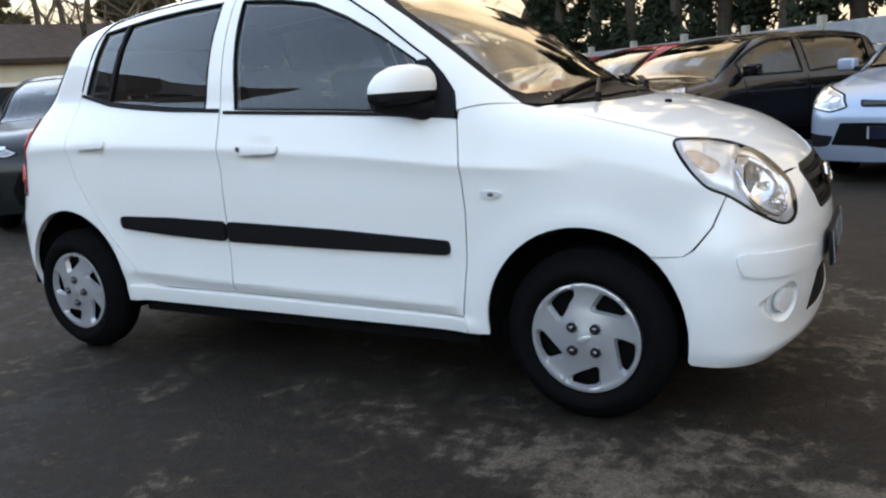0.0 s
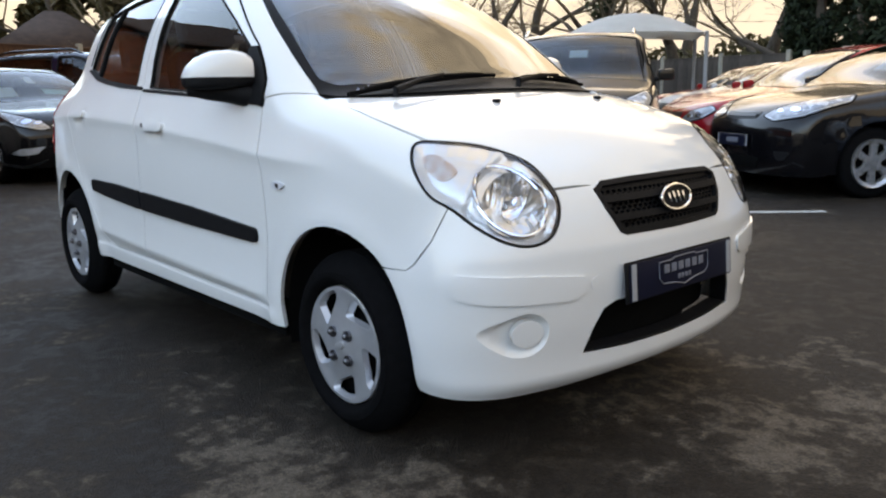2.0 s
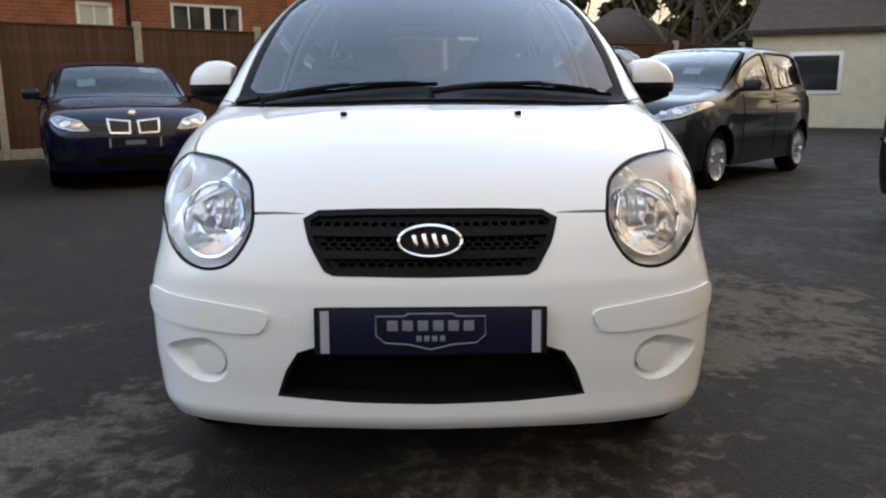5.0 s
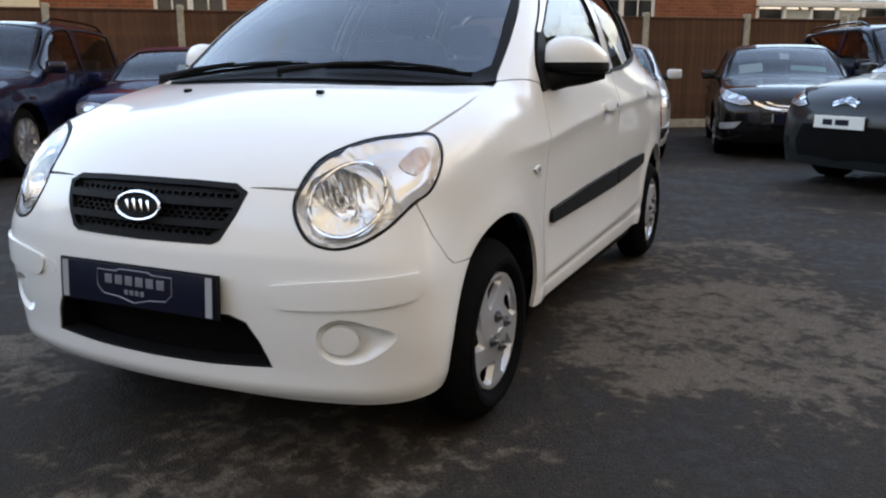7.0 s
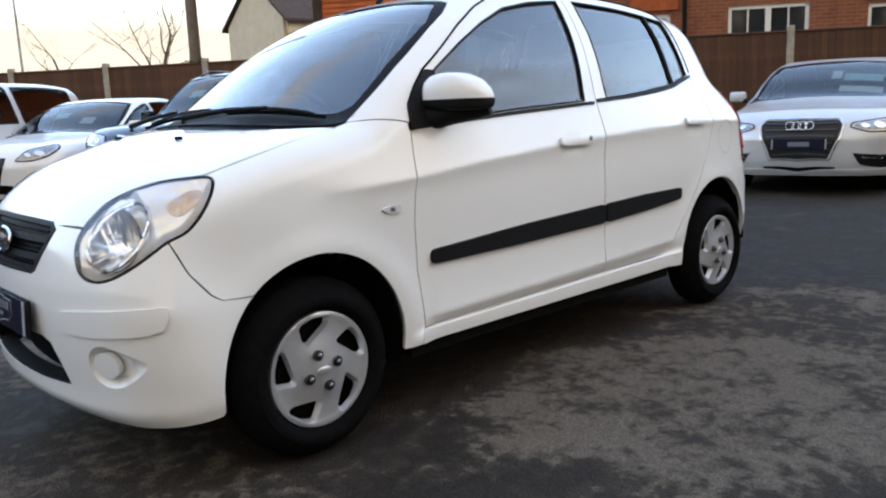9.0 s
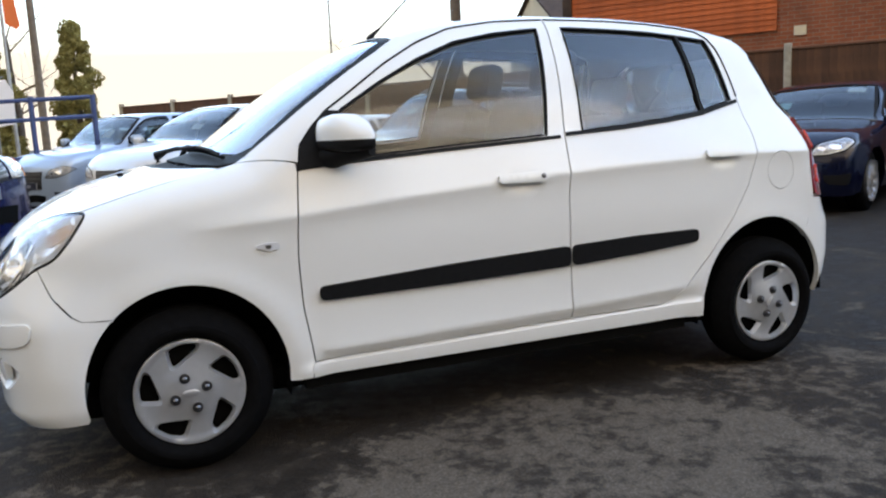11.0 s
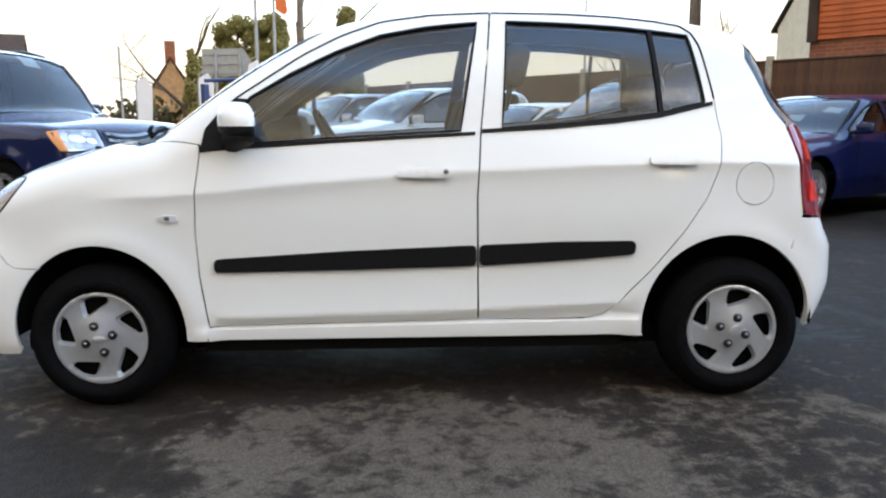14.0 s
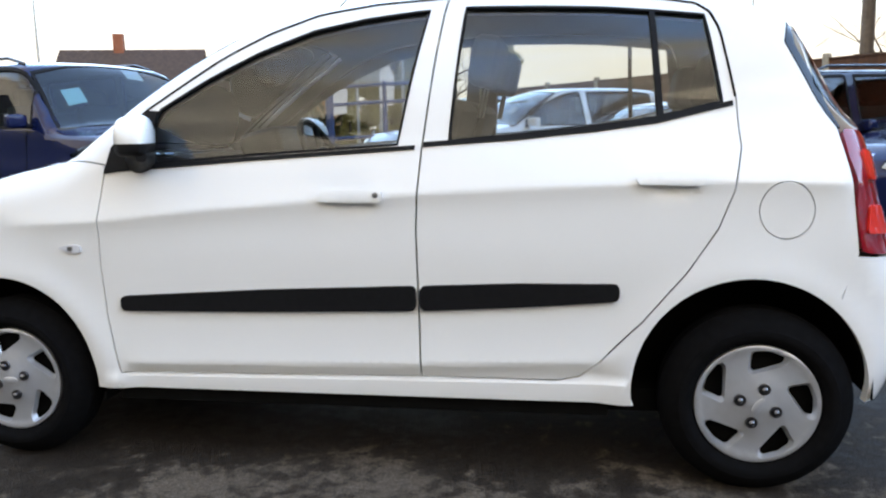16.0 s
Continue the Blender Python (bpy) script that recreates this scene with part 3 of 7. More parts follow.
# ---- the white hatchback ----
HERO = Shape(
    top=[(1.86, 0.66), (1.80, 0.735), (1.75, 0.785), (1.68, 0.835), (1.60, 0.875), (1.50, 0.912), (1.33, 0.962), (1.15, 1.0), (1.08, 1.018),
         (1.0, 1.072), (0.8, 1.217), (0.6, 1.337), (0.45, 1.408), (0.3, 1.452), (0.1, 1.487), (-0.2, 1.505), (-0.5, 1.503), (-0.9, 1.476),
         (-1.17, 1.428), (-1.35, 1.37), (-1.8, 1.2)],
    side=[(0.0, 0.66), (0.2, 0.715), (0.255, 0.733), (0.30, 0.738), (0.36, 0.745), (0.45, 0.748), (0.55, 0.75), (0.7, 0.755), (0.8, 0.75), (0.87, 0.742),
          (0.95, 0.726), (1.0, 0.71), (1.05, 0.692), (1.12, 0.672), (1.2, 0.643), (1.3, 0.595), (1.4, 0.53), (1.5, 0.47), (1.7, 0.33)],
    taper=[(-1.8, 0.88), (-1.6, 0.93), (-1.4, 0.965), (-1.0, 0.99), (-0.5, 1.0), (0.6, 1.0), (1.0, 0.998), (1.2, 0.99), (1.4, 0.96), (1.55, 0.915), (1.68, 0.85), (1.8, 0.76)],
    nose=[(0.0, 1.66), (0.14, 1.735), (0.2, 1.762), (0.245, 1.797), (0.29, 1.800), (0.4, 1.815), (0.5, 1.82), (0.57, 1.815), (0.62, 1.803), (0.68, 1.788), (0.74, 1.766), (0.80, 1.725), (0.9, 1.62), (1.1, 1.4)],
    tail=[(0.0, -1.50), (0.28, -1.615), (0.37, -1.655), (0.46, -1.677), (0.58, -1.672), (0.64, -1.645), (0.70, -1.622), (0.8, -1.592), (1.04, -1.525), (1.1, -1.475), (1.33, -1.36), (1.42, -1.33), (1.6, -1.2)],
    arches=((1.17, 0.28, 0.345, 0.012), (-1.155, 0.295, 0.345, 0.012)),
    crease=[(1.3, 0.775), (1.16, 0.789), (0.8, 0.808), (0.5, 0.836), (0.09, 0.864), (-0.22, 0.883), (-0.83, 0.905), (-1.1, 0.91), (-1.4, 0.9)],
    top_taper=0.085, chin=0.055, low_crease=[(0.8, 0.35), (-0.2, 0.374), (-0.8, 0.397)])


hero = thing("hatchback_car", "small white five-door hatchback, clean, parked on tarmac", "car")
WRAP, NOSE, TAIL, TOP = View(HERO, "wrap"), View(HERO, "nose", 1.05), View(HERO, "tail", -1.0), View(HERO, "top")


def arch(cx, cz, a, b, start, end, count=22):
    return [(cx + a * math.cos(t), cz + b * math.sin(t)) for t in np.linspace(radians(start), radians(end), count)]


FRONT_ARCH, REAR_ARCH = (1.179, 0.29, 0.314, 0.332), (-1.158, 0.305, 0.327, 0.335)

CREASES = [WRAP.flat(by_side(HERO, [(x, float(HERO.crease(x)) + d) for x in np.arange(-1.38, 1.16, 0.03)])) for d in (-0.035, -0.016, -0.007, 0.0, 0.007, 0.02)]
CREASES += [WRAP.flat(by_side(HERO, [(x, float(HERO.low_crease(x)) + d) for x in np.arange(-0.72, 0.76, 0.03)])) for d in (-0.012, 0.0, 0.012)]

SILLS = [WRAP.flat(by_side(HERO, [(x, 0.3145 - 0.012 * x + d) for x in np.arange(-0.81, 0.75, 0.03)])) for d in (-0.0065, -0.0015)]

# outlines of the left side, as places on the body
LAMP = [(1.731, 0.424, 0.697), (1.69, 0.425, 0.756), (1.63, 0.445, 0.808), (1.545, 0.515, 0.846), (1.47, 0.612, 0.861), (1.441, 0.653, 0.858),
        (1.460, 0.683, 0.822), (1.495, 0.696, 0.775), (1.530, 0.694, 0.737), (1.552, 0.688, 0.722), (1.590, 0.671, 0.704), (1.655, 0.633, 0.653), (1.705, 0.584, 0.618), (1.735, 0.525, 0.608), (1.746, 0.465, 0.630)]
lamp_nose, lamp_wrap, lamp_top = (dense(v.flat(LAMP), 0.012) for v in (NOSE, WRAP, TOP))

front_door = dense(WRAP.flat(by_side(HERO, [(0.777, 0.312), (0.804, 0.505), (0.81, 0.668), (0.803, 0.808), (0.787, 0.95), (0.771, 1.032), (0.724, 1.09), (0.667, 1.144),
                                           (0.607, 1.183), (0.43, 1.302), (0.287, 1.379), (0.139, 1.435), (-0.05, 1.462), (-0.275, 1.472),
                                           (-0.222, 1.02), (-0.207, 0.783), (-0.209, 0.55), (-0.211, 0.33)])), 0.03, smooth=False)
rear_door = dense(WRAP.flat(by_side(HERO, [(-0.217, 0.33), (-0.215, 0.55), (-0.213, 0.783), (-0.228, 1.02), (-0.282, 1.472), (-0.551, 1.469), (-0.772, 1.458), (-0.926, 1.442),
                                          (-1.025, 1.424), (-1.062, 1.395), (-1.086, 1.34), (-1.122, 1.14), (-1.126, 1.002), (-1.10, 0.88), (-1.061, 0.779), (-0.98, 0.657),
                                          (-0.86, 0.514), (-0.74, 0.39), (-0.681, 0.343), (-0.619, 0.33)])), 0.03, smooth=False)
front_pane = dense(WRAP.flat(by_side(HERO, [(0.735, 0.975), (0.615, 1.147), (0.467, 1.235), (0.306, 1.316), (0.142, 1.38), (-0.027, 1.412), (-0.224, 1.432),
                                           (-0.15, 1.026), (0.3, 1.003)])), 0.03, smooth=False)
rear_pane = dense(WRAP.flat(by_side(HERO, [(-0.338, 1.437), (-0.543, 1.43), (-0.761, 1.418), (-0.891, 1.405), (-1.045, 1.386), (-1.085, 1.130),
                                          (-0.9, 1.088), (-0.725, 1.067), (-0.5, 1.047), (-0.305, 1.034)])), 0.03, smooth=False)

flap_at = WRAP.flat(by_side(HERO, [(-1.243, 0.827)]))[0]
flap_line = np.array([flap_at + 0.074 * np.array([math.cos(a), math.sin(a)]) for a in np.linspace(0, math.tau, 40, endpoint=False)])
HANDLES = [WRAP.flat(by_side(HERO, [(x, z)]))[0] for x, z in ((-0.015, 0.862), (-0.935, 0.90))]


def scoop(uv):
    """The hollows behind the door handles."""
    d = np.zeros(len(uv))
    for u, v in HANDLES:
        d -= 0.012 * np.exp(-(((uv[:, 0] - u) / 0.064) ** 4 + ((uv[:, 1] - v) / 0.028) ** 4))
    return d


shell_front = WRAP.flat([(0.972, 0.642, 0.99), (0.86, 0.63, 1.07), (0.748, 0.609, 1.15), (0.64, 0.588, 1.225), (0.544, 0.559, 1.288), (0.44, 0.525, 1.35), (0.36, 0.475, 1.40), (0.36, 0.3, 1.43), (0.372, 0.0, 1.435)])
shell_back = np.concatenate([
    WRAP.flat([(-1.335, 0.0, 1.4), (-1.32, 0.30, 1.39), (-1.295, 0.43, 1.372), (-1.299, 0.507, 1.286), (-1.359, 0.545, 1.174), (-1.404, 0.612, 1.047), (-1.403, 0.679, 0.965),
               (-1.422, 0.719, 0.826), (-1.435, 0.724, 0.71), (-1.425, 0.727, 0.66), (-1.395, 0.733, 0.59)]),
    WRAP.flat(by_side(HERO, arch(*REAR_ARCH, 138, -8))),
    WRAP.flat(by_side(HERO, [(-0.84, 0.258), (0.786, 0.256), (0.79, 0.30), (0.7, 0.5), (0.7, 0.9), (0.79, 0.982)]))])
# the rear window's dark edge wraps round the corner of the body
corner = shell_back[2:6].copy()
shell_back[2:6, 0] += np.array([0.004, 0.032, 0.036, 0.010])
screen_corner = np.concatenate([corner + np.array([0.001, 0.0]), (shell_back[2:6] - np.array([0.003, 0.0]))[::-1]])
half_line = np.concatenate([shell_back, shell_front])
over = np.array([1, -1]), np.array([0, 0.7 * math.pi])
shell_line = np.concatenate([half_line, (half_line * over[0] + over[1])[-2:0:-1]])
shell_line = dense(shell_line, 0.03, smooth=False)
shell_holes = [grow(front_door, 0.004), grow(rear_door, 0.004), flap_line]
under("body_shell", panel_mesh("body_shell", WRAP, shell_line, shell_holes + [h * over[0] + over[1] for h in shell_holes[:2]], [WHITE, LINING], lining=True, rim=0.03, lines=SILLS + [c * over[0] + over[1] for c in SILLS] + CREASES + [c * over[0] + over[1] for c in CREASES]), hero)

panels("rear_screen_edge", WRAP, dense(screen_corner, 0.03, smooth=False), hero, (), [BLACK_GLASS], "dark wrapped edge of the rear window", off=0.002, rim=0.006)

doors = []
for name, line, pane in (("front_door", front_door, front_pane), ("rear_door", rear_door, rear_pane)):
    doors.append(panels(name, WRAP, line, hero, [pane], [WHITE, TRIM], lining=True, rim=0.03, gap=0.02, dish=scoop, lines=CREASES))
    for d, s in zip(doors[-1], (False, True)):
        under("window_glass", panel_mesh("window_glass", WRAP, grow(pane, 0.004), (), [WINDOW], rim=0, off=-0.008, mirror=s), d, "tinted side window")
        under("window_seal", panel_mesh("window_seal", WRAP, grow(pane, 0.004), [grow(pane, -0.003)], [BLACK], rim=0.012, off=0.002, mirror=s), d, "black rubber window seal")

HEADS = ([(0.771, 1.032), (0.724, 1.09), (0.667, 1.144), (0.607, 1.183), (0.43, 1.302), (0.287, 1.379), (0.139, 1.435), (-0.05, 1.462), (-0.275, 1.472)],
         [(-0.282, 1.472), (-0.551, 1.469), (-0.772, 1.458), (-0.926, 1.442), (-1.025, 1.424), (-1.062, 1.395), (-1.086, 1.34), (-1.122, 1.14)])
for pair, pts in zip(doors, HEADS):
    run = by_side(HERO, [(float(np.interp(k, range(len(pts)), [p[0] for p in pts])), float(np.interp(k, range(len(pts)), [p[1] for p in pts]))) for k in np.linspace(0, len(pts) - 1, 40)])
    for d, s in zip(pair, (1, -1)):
        part("door_seal", tube([(p[0], s * p[1], p[2] + 0.002) for p in run], 0.0038, 6), RUBBER, d, "black rubber door seal")

wing = np.concatenate([
    WRAP.flat(by_side(HERO, [(0.865, 0.258)])), WRAP.flat(by_side(HERO, arch(*FRONT_ARCH, 184, 49))),
    WRAP.flat([(1.386, 0.734, 0.537), (1.476, 0.72, 0.541), (1.5016, 0.7144, 0.5585), (1.5514, 0.6983, 0.6205), (1.5834, 0.6745, 0.702), (1.53, 0.65, 0.80), (1.47, 0.622, 0.855),
               (1.40, 0.632, 0.876), (1.257, 0.65, 0.918), (1.113, 0.650, 0.957), (1.034, 0.651, 0.97), (0.974, 0.645, 0.986), (0.88, 0.69, 0.985), (0.795, 0.722, 0.98)]),
    WRAP.flat(by_side(HERO, [(0.792, 0.95), (0.808, 0.808), (0.815, 0.668), (0.809, 0.505), (0.782, 0.308), (0.791, 0.258)]))])
panels("front_wing", WRAP, dense(wing, 0.03, smooth=False), hero, [grow(lamp_wrap, 0.004)], [WHITE], lines=CREASES, gap=0.024)

half = [(1.031, 0.649), (1.113, 0.649), (1.257, 0.651), (1.33, 0.6435), (1.40, 0.634), (1.45, 0.624), (1.6, 0.5), (1.705, 0.42), (1.728, 0.31), (1.738, 0.27), (1.745, 0.14)]
rear_half = [(1.245, 0.0), (1.24, 0.13), (1.225, 0.26), (1.185, 0.40), (1.115, 0.53)]
line = half + [(1.747, 0.0)] + [(x, -y) for x, y in half[::-1]] + [(x, -y) for x, y in rear_half[:0:-1]] + rear_half
lamp_top_right = lamp_top * np.array([1, -1])
bonnet = under("bonnet", panel_mesh("bonnet", TOP, dense(line, 0.03, smooth=False), [grow(lamp_top, 0.004), grow(lamp_top_right, 0.004)], [WHITE], gap=0.025), hero)

# front bumper
GRILLE = [(0.0, 0.752), (0.15, 0.751), (0.262, 0.747), (0.298, 0.728), (0.282, 0.675), (0.246, 0.613), (0.225, 0.603), (0.0, 0.600)]
INTAKE = [(0.0, 0.436), (0.27, 0.434), (0.315, 0.418), (0.346, 0.369), (0.372, 0.299), (0.2, 0.29), (0.0, 0.287)]


def mirrored(points):
    return points + [(-y, z) for y, z in points[::-1] if abs(y) > 1e-6]


grille_line = dense(NOSE.flat(by_front(HERO, mirrored(GRILLE))), 0.012, smooth=False)
intake_line = dense(NOSE.flat(by_front(HERO, mirrored(INTAKE))), 0.015, smooth=False)
POCKET = [(1.752, 0.487, 0.385), (1.748, 0.497, 0.418), (1.735, 0.54, 0.439), (1.712, 0.60, 0.428), (1.66, 0.655, 0.392), (1.70, 0.60, 0.335), (1.735, 0.545, 0.322), (1.748, 0.50, 0.345)]
pocket_line = dense(NOSE.flat(POCKET), 0.012)
edge = np.concatenate([
    NOSE.flat(by_front(HERO, [(0.0, 0.742), (0.3, 0.738), (0.42, 0.734)])), NOSE.flat([(1.66, 0.55, 0.72), (1.585, 0.675, 0.70), (1.553, 0.70, 0.62), (1.503, 0.715, 0.556), (1.474, 0.72, 0.538), (1.388, 0.734, 0.531)]),
    NOSE.flat(by_side(HERO, arch(*FRONT_ARCH, 46, -12, 12))), NOSE.flat([(1.495, 0.705, 0.21), (1.60, 0.67, 0.207), (1.69, 0.58, 0.205), (1.74, 0.43, 0.207), (1.77, 0.22, 0.216), (1.78, 0.0, 0.216)])])
edge = np.concatenate([edge, (edge * np.array([-1, 1]))[-2:0:-1]])
bumper = under("front_bumper", panel_mesh("front_bumper", NOSE, dense(edge, 0.025, smooth=False),
               [grille_line, intake_line, pocket_line, pocket_line * np.array([-1, 1]), grow(lamp_nose, 0.004), grow(lamp_nose * np.array([-1, 1]), 0.004)], [WHITE], gap=0.022, rim=0.02), hero)

# glass in front
screen_half = [(0.375, 0.0), (0.365, 0.3), (0.365, 0.47), (0.445, 0.523), (0.548, 0.557), (0.645, 0.585), (0.752, 0.606), (0.862, 0.627), (0.97, 0.638), (1.03, 0.6), (1.10, 0.45), (1.145, 0.25), (1.16, 0.0)]
screen_line = np.array(screen_half + [(x, -y) for x, y in screen_half[-2:0:-1]])
under("windscreen", panel_mesh("windscreen", TOP, dense(screen_line, 0.03, smooth=False), (), [SCREEN], off=-0.004, rim=0, gap=0.04), hero, "clear curved windscreen")
inner = np.array([(x + 0.03 if x < 0.5 else x - 0.03 - 0.08 * max(0, (x - 0.9) / 0.26), y * 0.94) for x, y in screen_line])
under("screen_seal", panel_mesh("screen_seal", TOP, dense(screen_line, 0.03, smooth=False), [dense(inner, 0.03, smooth=False)], [BLACK], off=-0.002, rim=0.006), hero, "black windscreen border")


# ---- parts of the hatchback ----
def bar_panel(name, view, pts, parent, mat, label="", off=0.006, rim=0.012, r=0.02, sides=(False, True), gap=0.03):
    return panels(name, view, rounded(view.flat(pts), r), parent, (), [mat], label, sides, off=off, rim=rim, gap=gap)


for i, (x0, x1) in enumerate(((0.75, -0.206), (-0.217, -0.797))):
    a, b = ((0.567, 0.520), (0.611, 0.535)) if i == 0 else ((0.611, 0.535), (0.622, 0.572))
    mid = (x0 + x1) / 2
    bar_panel("side_moulding", WRAP, by_side(HERO, [(x0, a[0]), (mid, (a[0] + b[0]) / 2 + 0.005), (x1, b[0]), (x1, b[1]), (mid, (a[1] + b[1]) / 2 - 0.003), (x0, a[1])]), doors[i], BLACK, "black plastic rubbing strip", off=0.013, rim=0.018, r=0.02)
for i, (x, z, w) in enumerate(((-0.015, 0.877, 0.098), (-0.932, 0.917, 0.092))):
    bar_panel("door_handle", WRAP, by_side(HERO, [(x + w, z + 0.013), (x - w, z + 0.019), (x - w, z - 0.016), (x + w, z - 0.014)]), doors[i], WHITE, "white pull handle", off=0.014, rim=0.016, r=0.014)
for d, s in zip(doors[0], (1, -1)):
    y = float(by_side(HERO, [(-0.095, 0.883)])[0][1])
    part("lock", turned([(0, 0.009), (0.004, 0.009), (0.005, 0.007), (0.005, 0.0)], 16, "y"), STEEL, d, "round key lock").location = (-0.095, s * (y + 0.013) - (0.005 if s < 0 else 0), 0.882)
under("fuel_flap", panel_mesh("fuel_flap", WRAP, grow(flap_line, -0.0028), (), [WHITE], rim=0.01), hero, "round white fuel flap")
bar_panel("side_indicator", WRAP, by_side(HERO, [(0.952, 0.722), (0.915, 0.732), (0.873, 0.729), (0.871, 0.708), (0.915, 0.705)]), hero, PALE, "clear side indicator lamp", off=0.007, r=0.012)
bar_panel("indicator_bulb", WRAP, by_side(HERO, [(0.917, 0.725), (0.899, 0.725), (0.899, 0.713), (0.917, 0.713)]), hero, STEEL, off=0.0085, rim=0.002, r=0.004)
# belt-line trim below the windows
for i, pts in enumerate(([(0.76, 0.968), (0.3, 0.996), (-0.205, 1.021), (-0.203, 1.010), (0.3, 0.985), (0.765, 0.956)], [(-0.23, 1.030), (-0.5, 1.043), (-0.725, 1.063), (-0.9, 1.084), (-1.112, 1.130), (-1.115, 1.117), (-0.9, 1.070), (-0.725, 1.050), (-0.5, 1.031), (-0.228, 1.017)])):
    panels("belt_trim", WRAP, dense(WRAP.flat(by_side(HERO, pts)), 0.02, smooth=False), doors[i], (), [BLACK], "black belt-line strip", off=0.006, rim=0.008)
panels("window_divider", WRAP, dense(WRAP.flat(by_side(HERO, [(-0.886, 1.41), (-0.902, 1.405), (-0.921, 1.09), (-0.903, 1.085)])), 0.02, smooth=False), doors[1], (), [BLACK], off=0.002, rim=0.02)

# lamps
for s in (1, -1):
    lamp = assembly("headlamp", hero, "large teardrop headlamp")
    mir = s < 0
    under("lamp_seal", panel_mesh("lamp_seal", NOSE, grow(lamp_nose, 0.002), [grow(lamp_nose, -0.0035)], [BLACK], off=0.001, rim=0.012, mirror=mir), lamp, "black rubber lamp seal")
    under("lens", panel_mesh("lens", NOSE, grow(lamp_nose, -0.003), (), [LENS], off=0.002, rim=0.0, mirror=mir), lamp, "clear plastic lens")
    c0 = NOSE.flat([(1.69, 0.531, 0.715)])[0]
    round_line = np.array([c0 + 0.080 * np.array([math.cos(a), math.sin(a)]) for a in np.linspace(0, math.tau, 60, endpoint=False)])

    def bezel(uv, c0=c0):
        r = np.hypot(*(uv - c0).T)
        edge_gap = np.min(np.linalg.norm(uv[:, None] - lamp_nose[None], axis=2), axis=1)
        return -0.002 - 0.016 * step(0.006, 0.022, edge_gap) - 0.010 * step(0.118, 0.10, r) + 0.004 * np.cos(r * 260) * step(0.085, 0.10, r) * step(0.135, 0.115, r)

    def bowl(uv, c0=c0):
        r = np.hypot(*(uv - c0).T)
        flute = 0.0022 * np.cos((uv - c0)[:, 0] * 330) * (np.abs((uv - c0)[:, 1]) > 0.022)
        return -0.016 - 0.075 * (1 - np.clip(r / 0.082, 0, 1) ** 2) + flute * step(0.078, 0.07, r)
    under("lamp_bezel", panel_mesh("lamp_bezel", NOSE, grow(lamp_nose, -0.002), [round_line], [LAMP_BEZEL], dish=bezel, rim=0.0, gap=0.009, mirror=mir), lamp, "bright chromed lamp bezel")
    under("reflector", panel_mesh("reflector", NOSE, grow(round_line, 0.001), (), [LAMP_SILVER], dish=bowl, rim=0.0, gap=0.006, mirror=mir), lamp, "fluted round main-beam reflector")
    ring = [(float(by_front(HERO, [(0.531 + 0.083 * math.cos(a), 0.714 + 0.084 * math.sin(a))])[0][0]) - 0.020, s * (0.531 + 0.083 * math.cos(a)), 0.714 + 0.084 * math.sin(a)) for a in np.linspace(0, math.tau, 40, endpoint=False)]
    part("lamp_ring", tube(ring, 0.006, 8, closed=True), CHROME, lamp, "chrome ring round the main beam")
    part("bulb_shield", turned([(0.0, 0.0), (0.006, 0.012), (0.03, 0.016), (0.035, 0.014)], 20, "x", (1.645, s * 0.531, 0.712)), CHROME, lamp, "chrome bulb shield")
    amb = rounded(NOSE.flat([(1.50, 0.630, 0.842), (1.47, 0.660, 0.840), (1.49, 0.668, 0.805), (1.545, 0.655, 0.768), (1.575, 0.617, 0.80)]), 0.024)
    under("indicator", panel_mesh("indicator", NOSE, amb, (), [PEACH], dish=lambda uv: -0.0145 + 0.0012 * np.cos(uv[:, 0] * 420), rim=0.004, gap=0.006, mirror=mir), lamp, "peach-tinted indicator reflector")

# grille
# the depth behind the grille is a near-black sheet, its shade painted in
under("grille_shade_sheet", panel_mesh("grille_shade_sheet", NOSE, grow(grille_line, 0.01), (), [DARK], off=-0.045, rim=0), hero, "near-black sheet standing in for shade behind the grille")
grille = under("grille", panel_mesh("grille", NOSE, grow(grille_line, -0.001), [grow(grille_line, -0.014)], [BLACK], off=0.003, rim=0.035), hero, "black plastic radiator grille")
cells, lim = [], grow(grille_line, -0.016)
for row in range(13):
    for col in range(-26, 27):
        c = np.array([(col + 0.5 * (row % 2)) * 0.0225, 0.606 + row * 0.0115])
        hexa = np.array([c + 0.0098 * np.array([math.cos(a) * 1.0, math.sin(a) * 0.62]) for a in np.linspace(0, math.tau, 6, endpoint=False)])
        band = (c[1] - 0.600) / 0.152
        if inside(lim, hexa).all() and not (0.27 < band < 0.40 or 0.58 < band < 0.72):
            cells.append(hexa)
under("grille_mesh", panel_mesh("grille_mesh", NOSE, grow(grille_line, -0.008), cells, [BLACK], off=-0.010, rim=0.010, gap=0.05), grille, "honeycomb mesh")
for z, w in ((0.651, 0.262), (0.700, 0.282)):
    bar = rounded(NOSE.flat(by_front(HERO, [(-w, z - 0.009), (w, z - 0.009), (w, z + 0.009), (-w, z + 0.009)])), 0.004)
    under("grille_bar", panel_mesh("grille_bar", NOSE, bar, (), [BLACK], off=0.004, rim=0.02), grille)
bx = float(by_front(HERO, [(0.0, 0.683)])[0][0])
badge = assembly("badge", hero, "oval chrome-ringed badge")
bpts = [(math.cos(a), math.sin(a)) for a in np.linspace(0, math.tau, 40, endpoint=False)]
tilt = pose(bx + 0.010, 0, 0.683, 0, -14, 0)
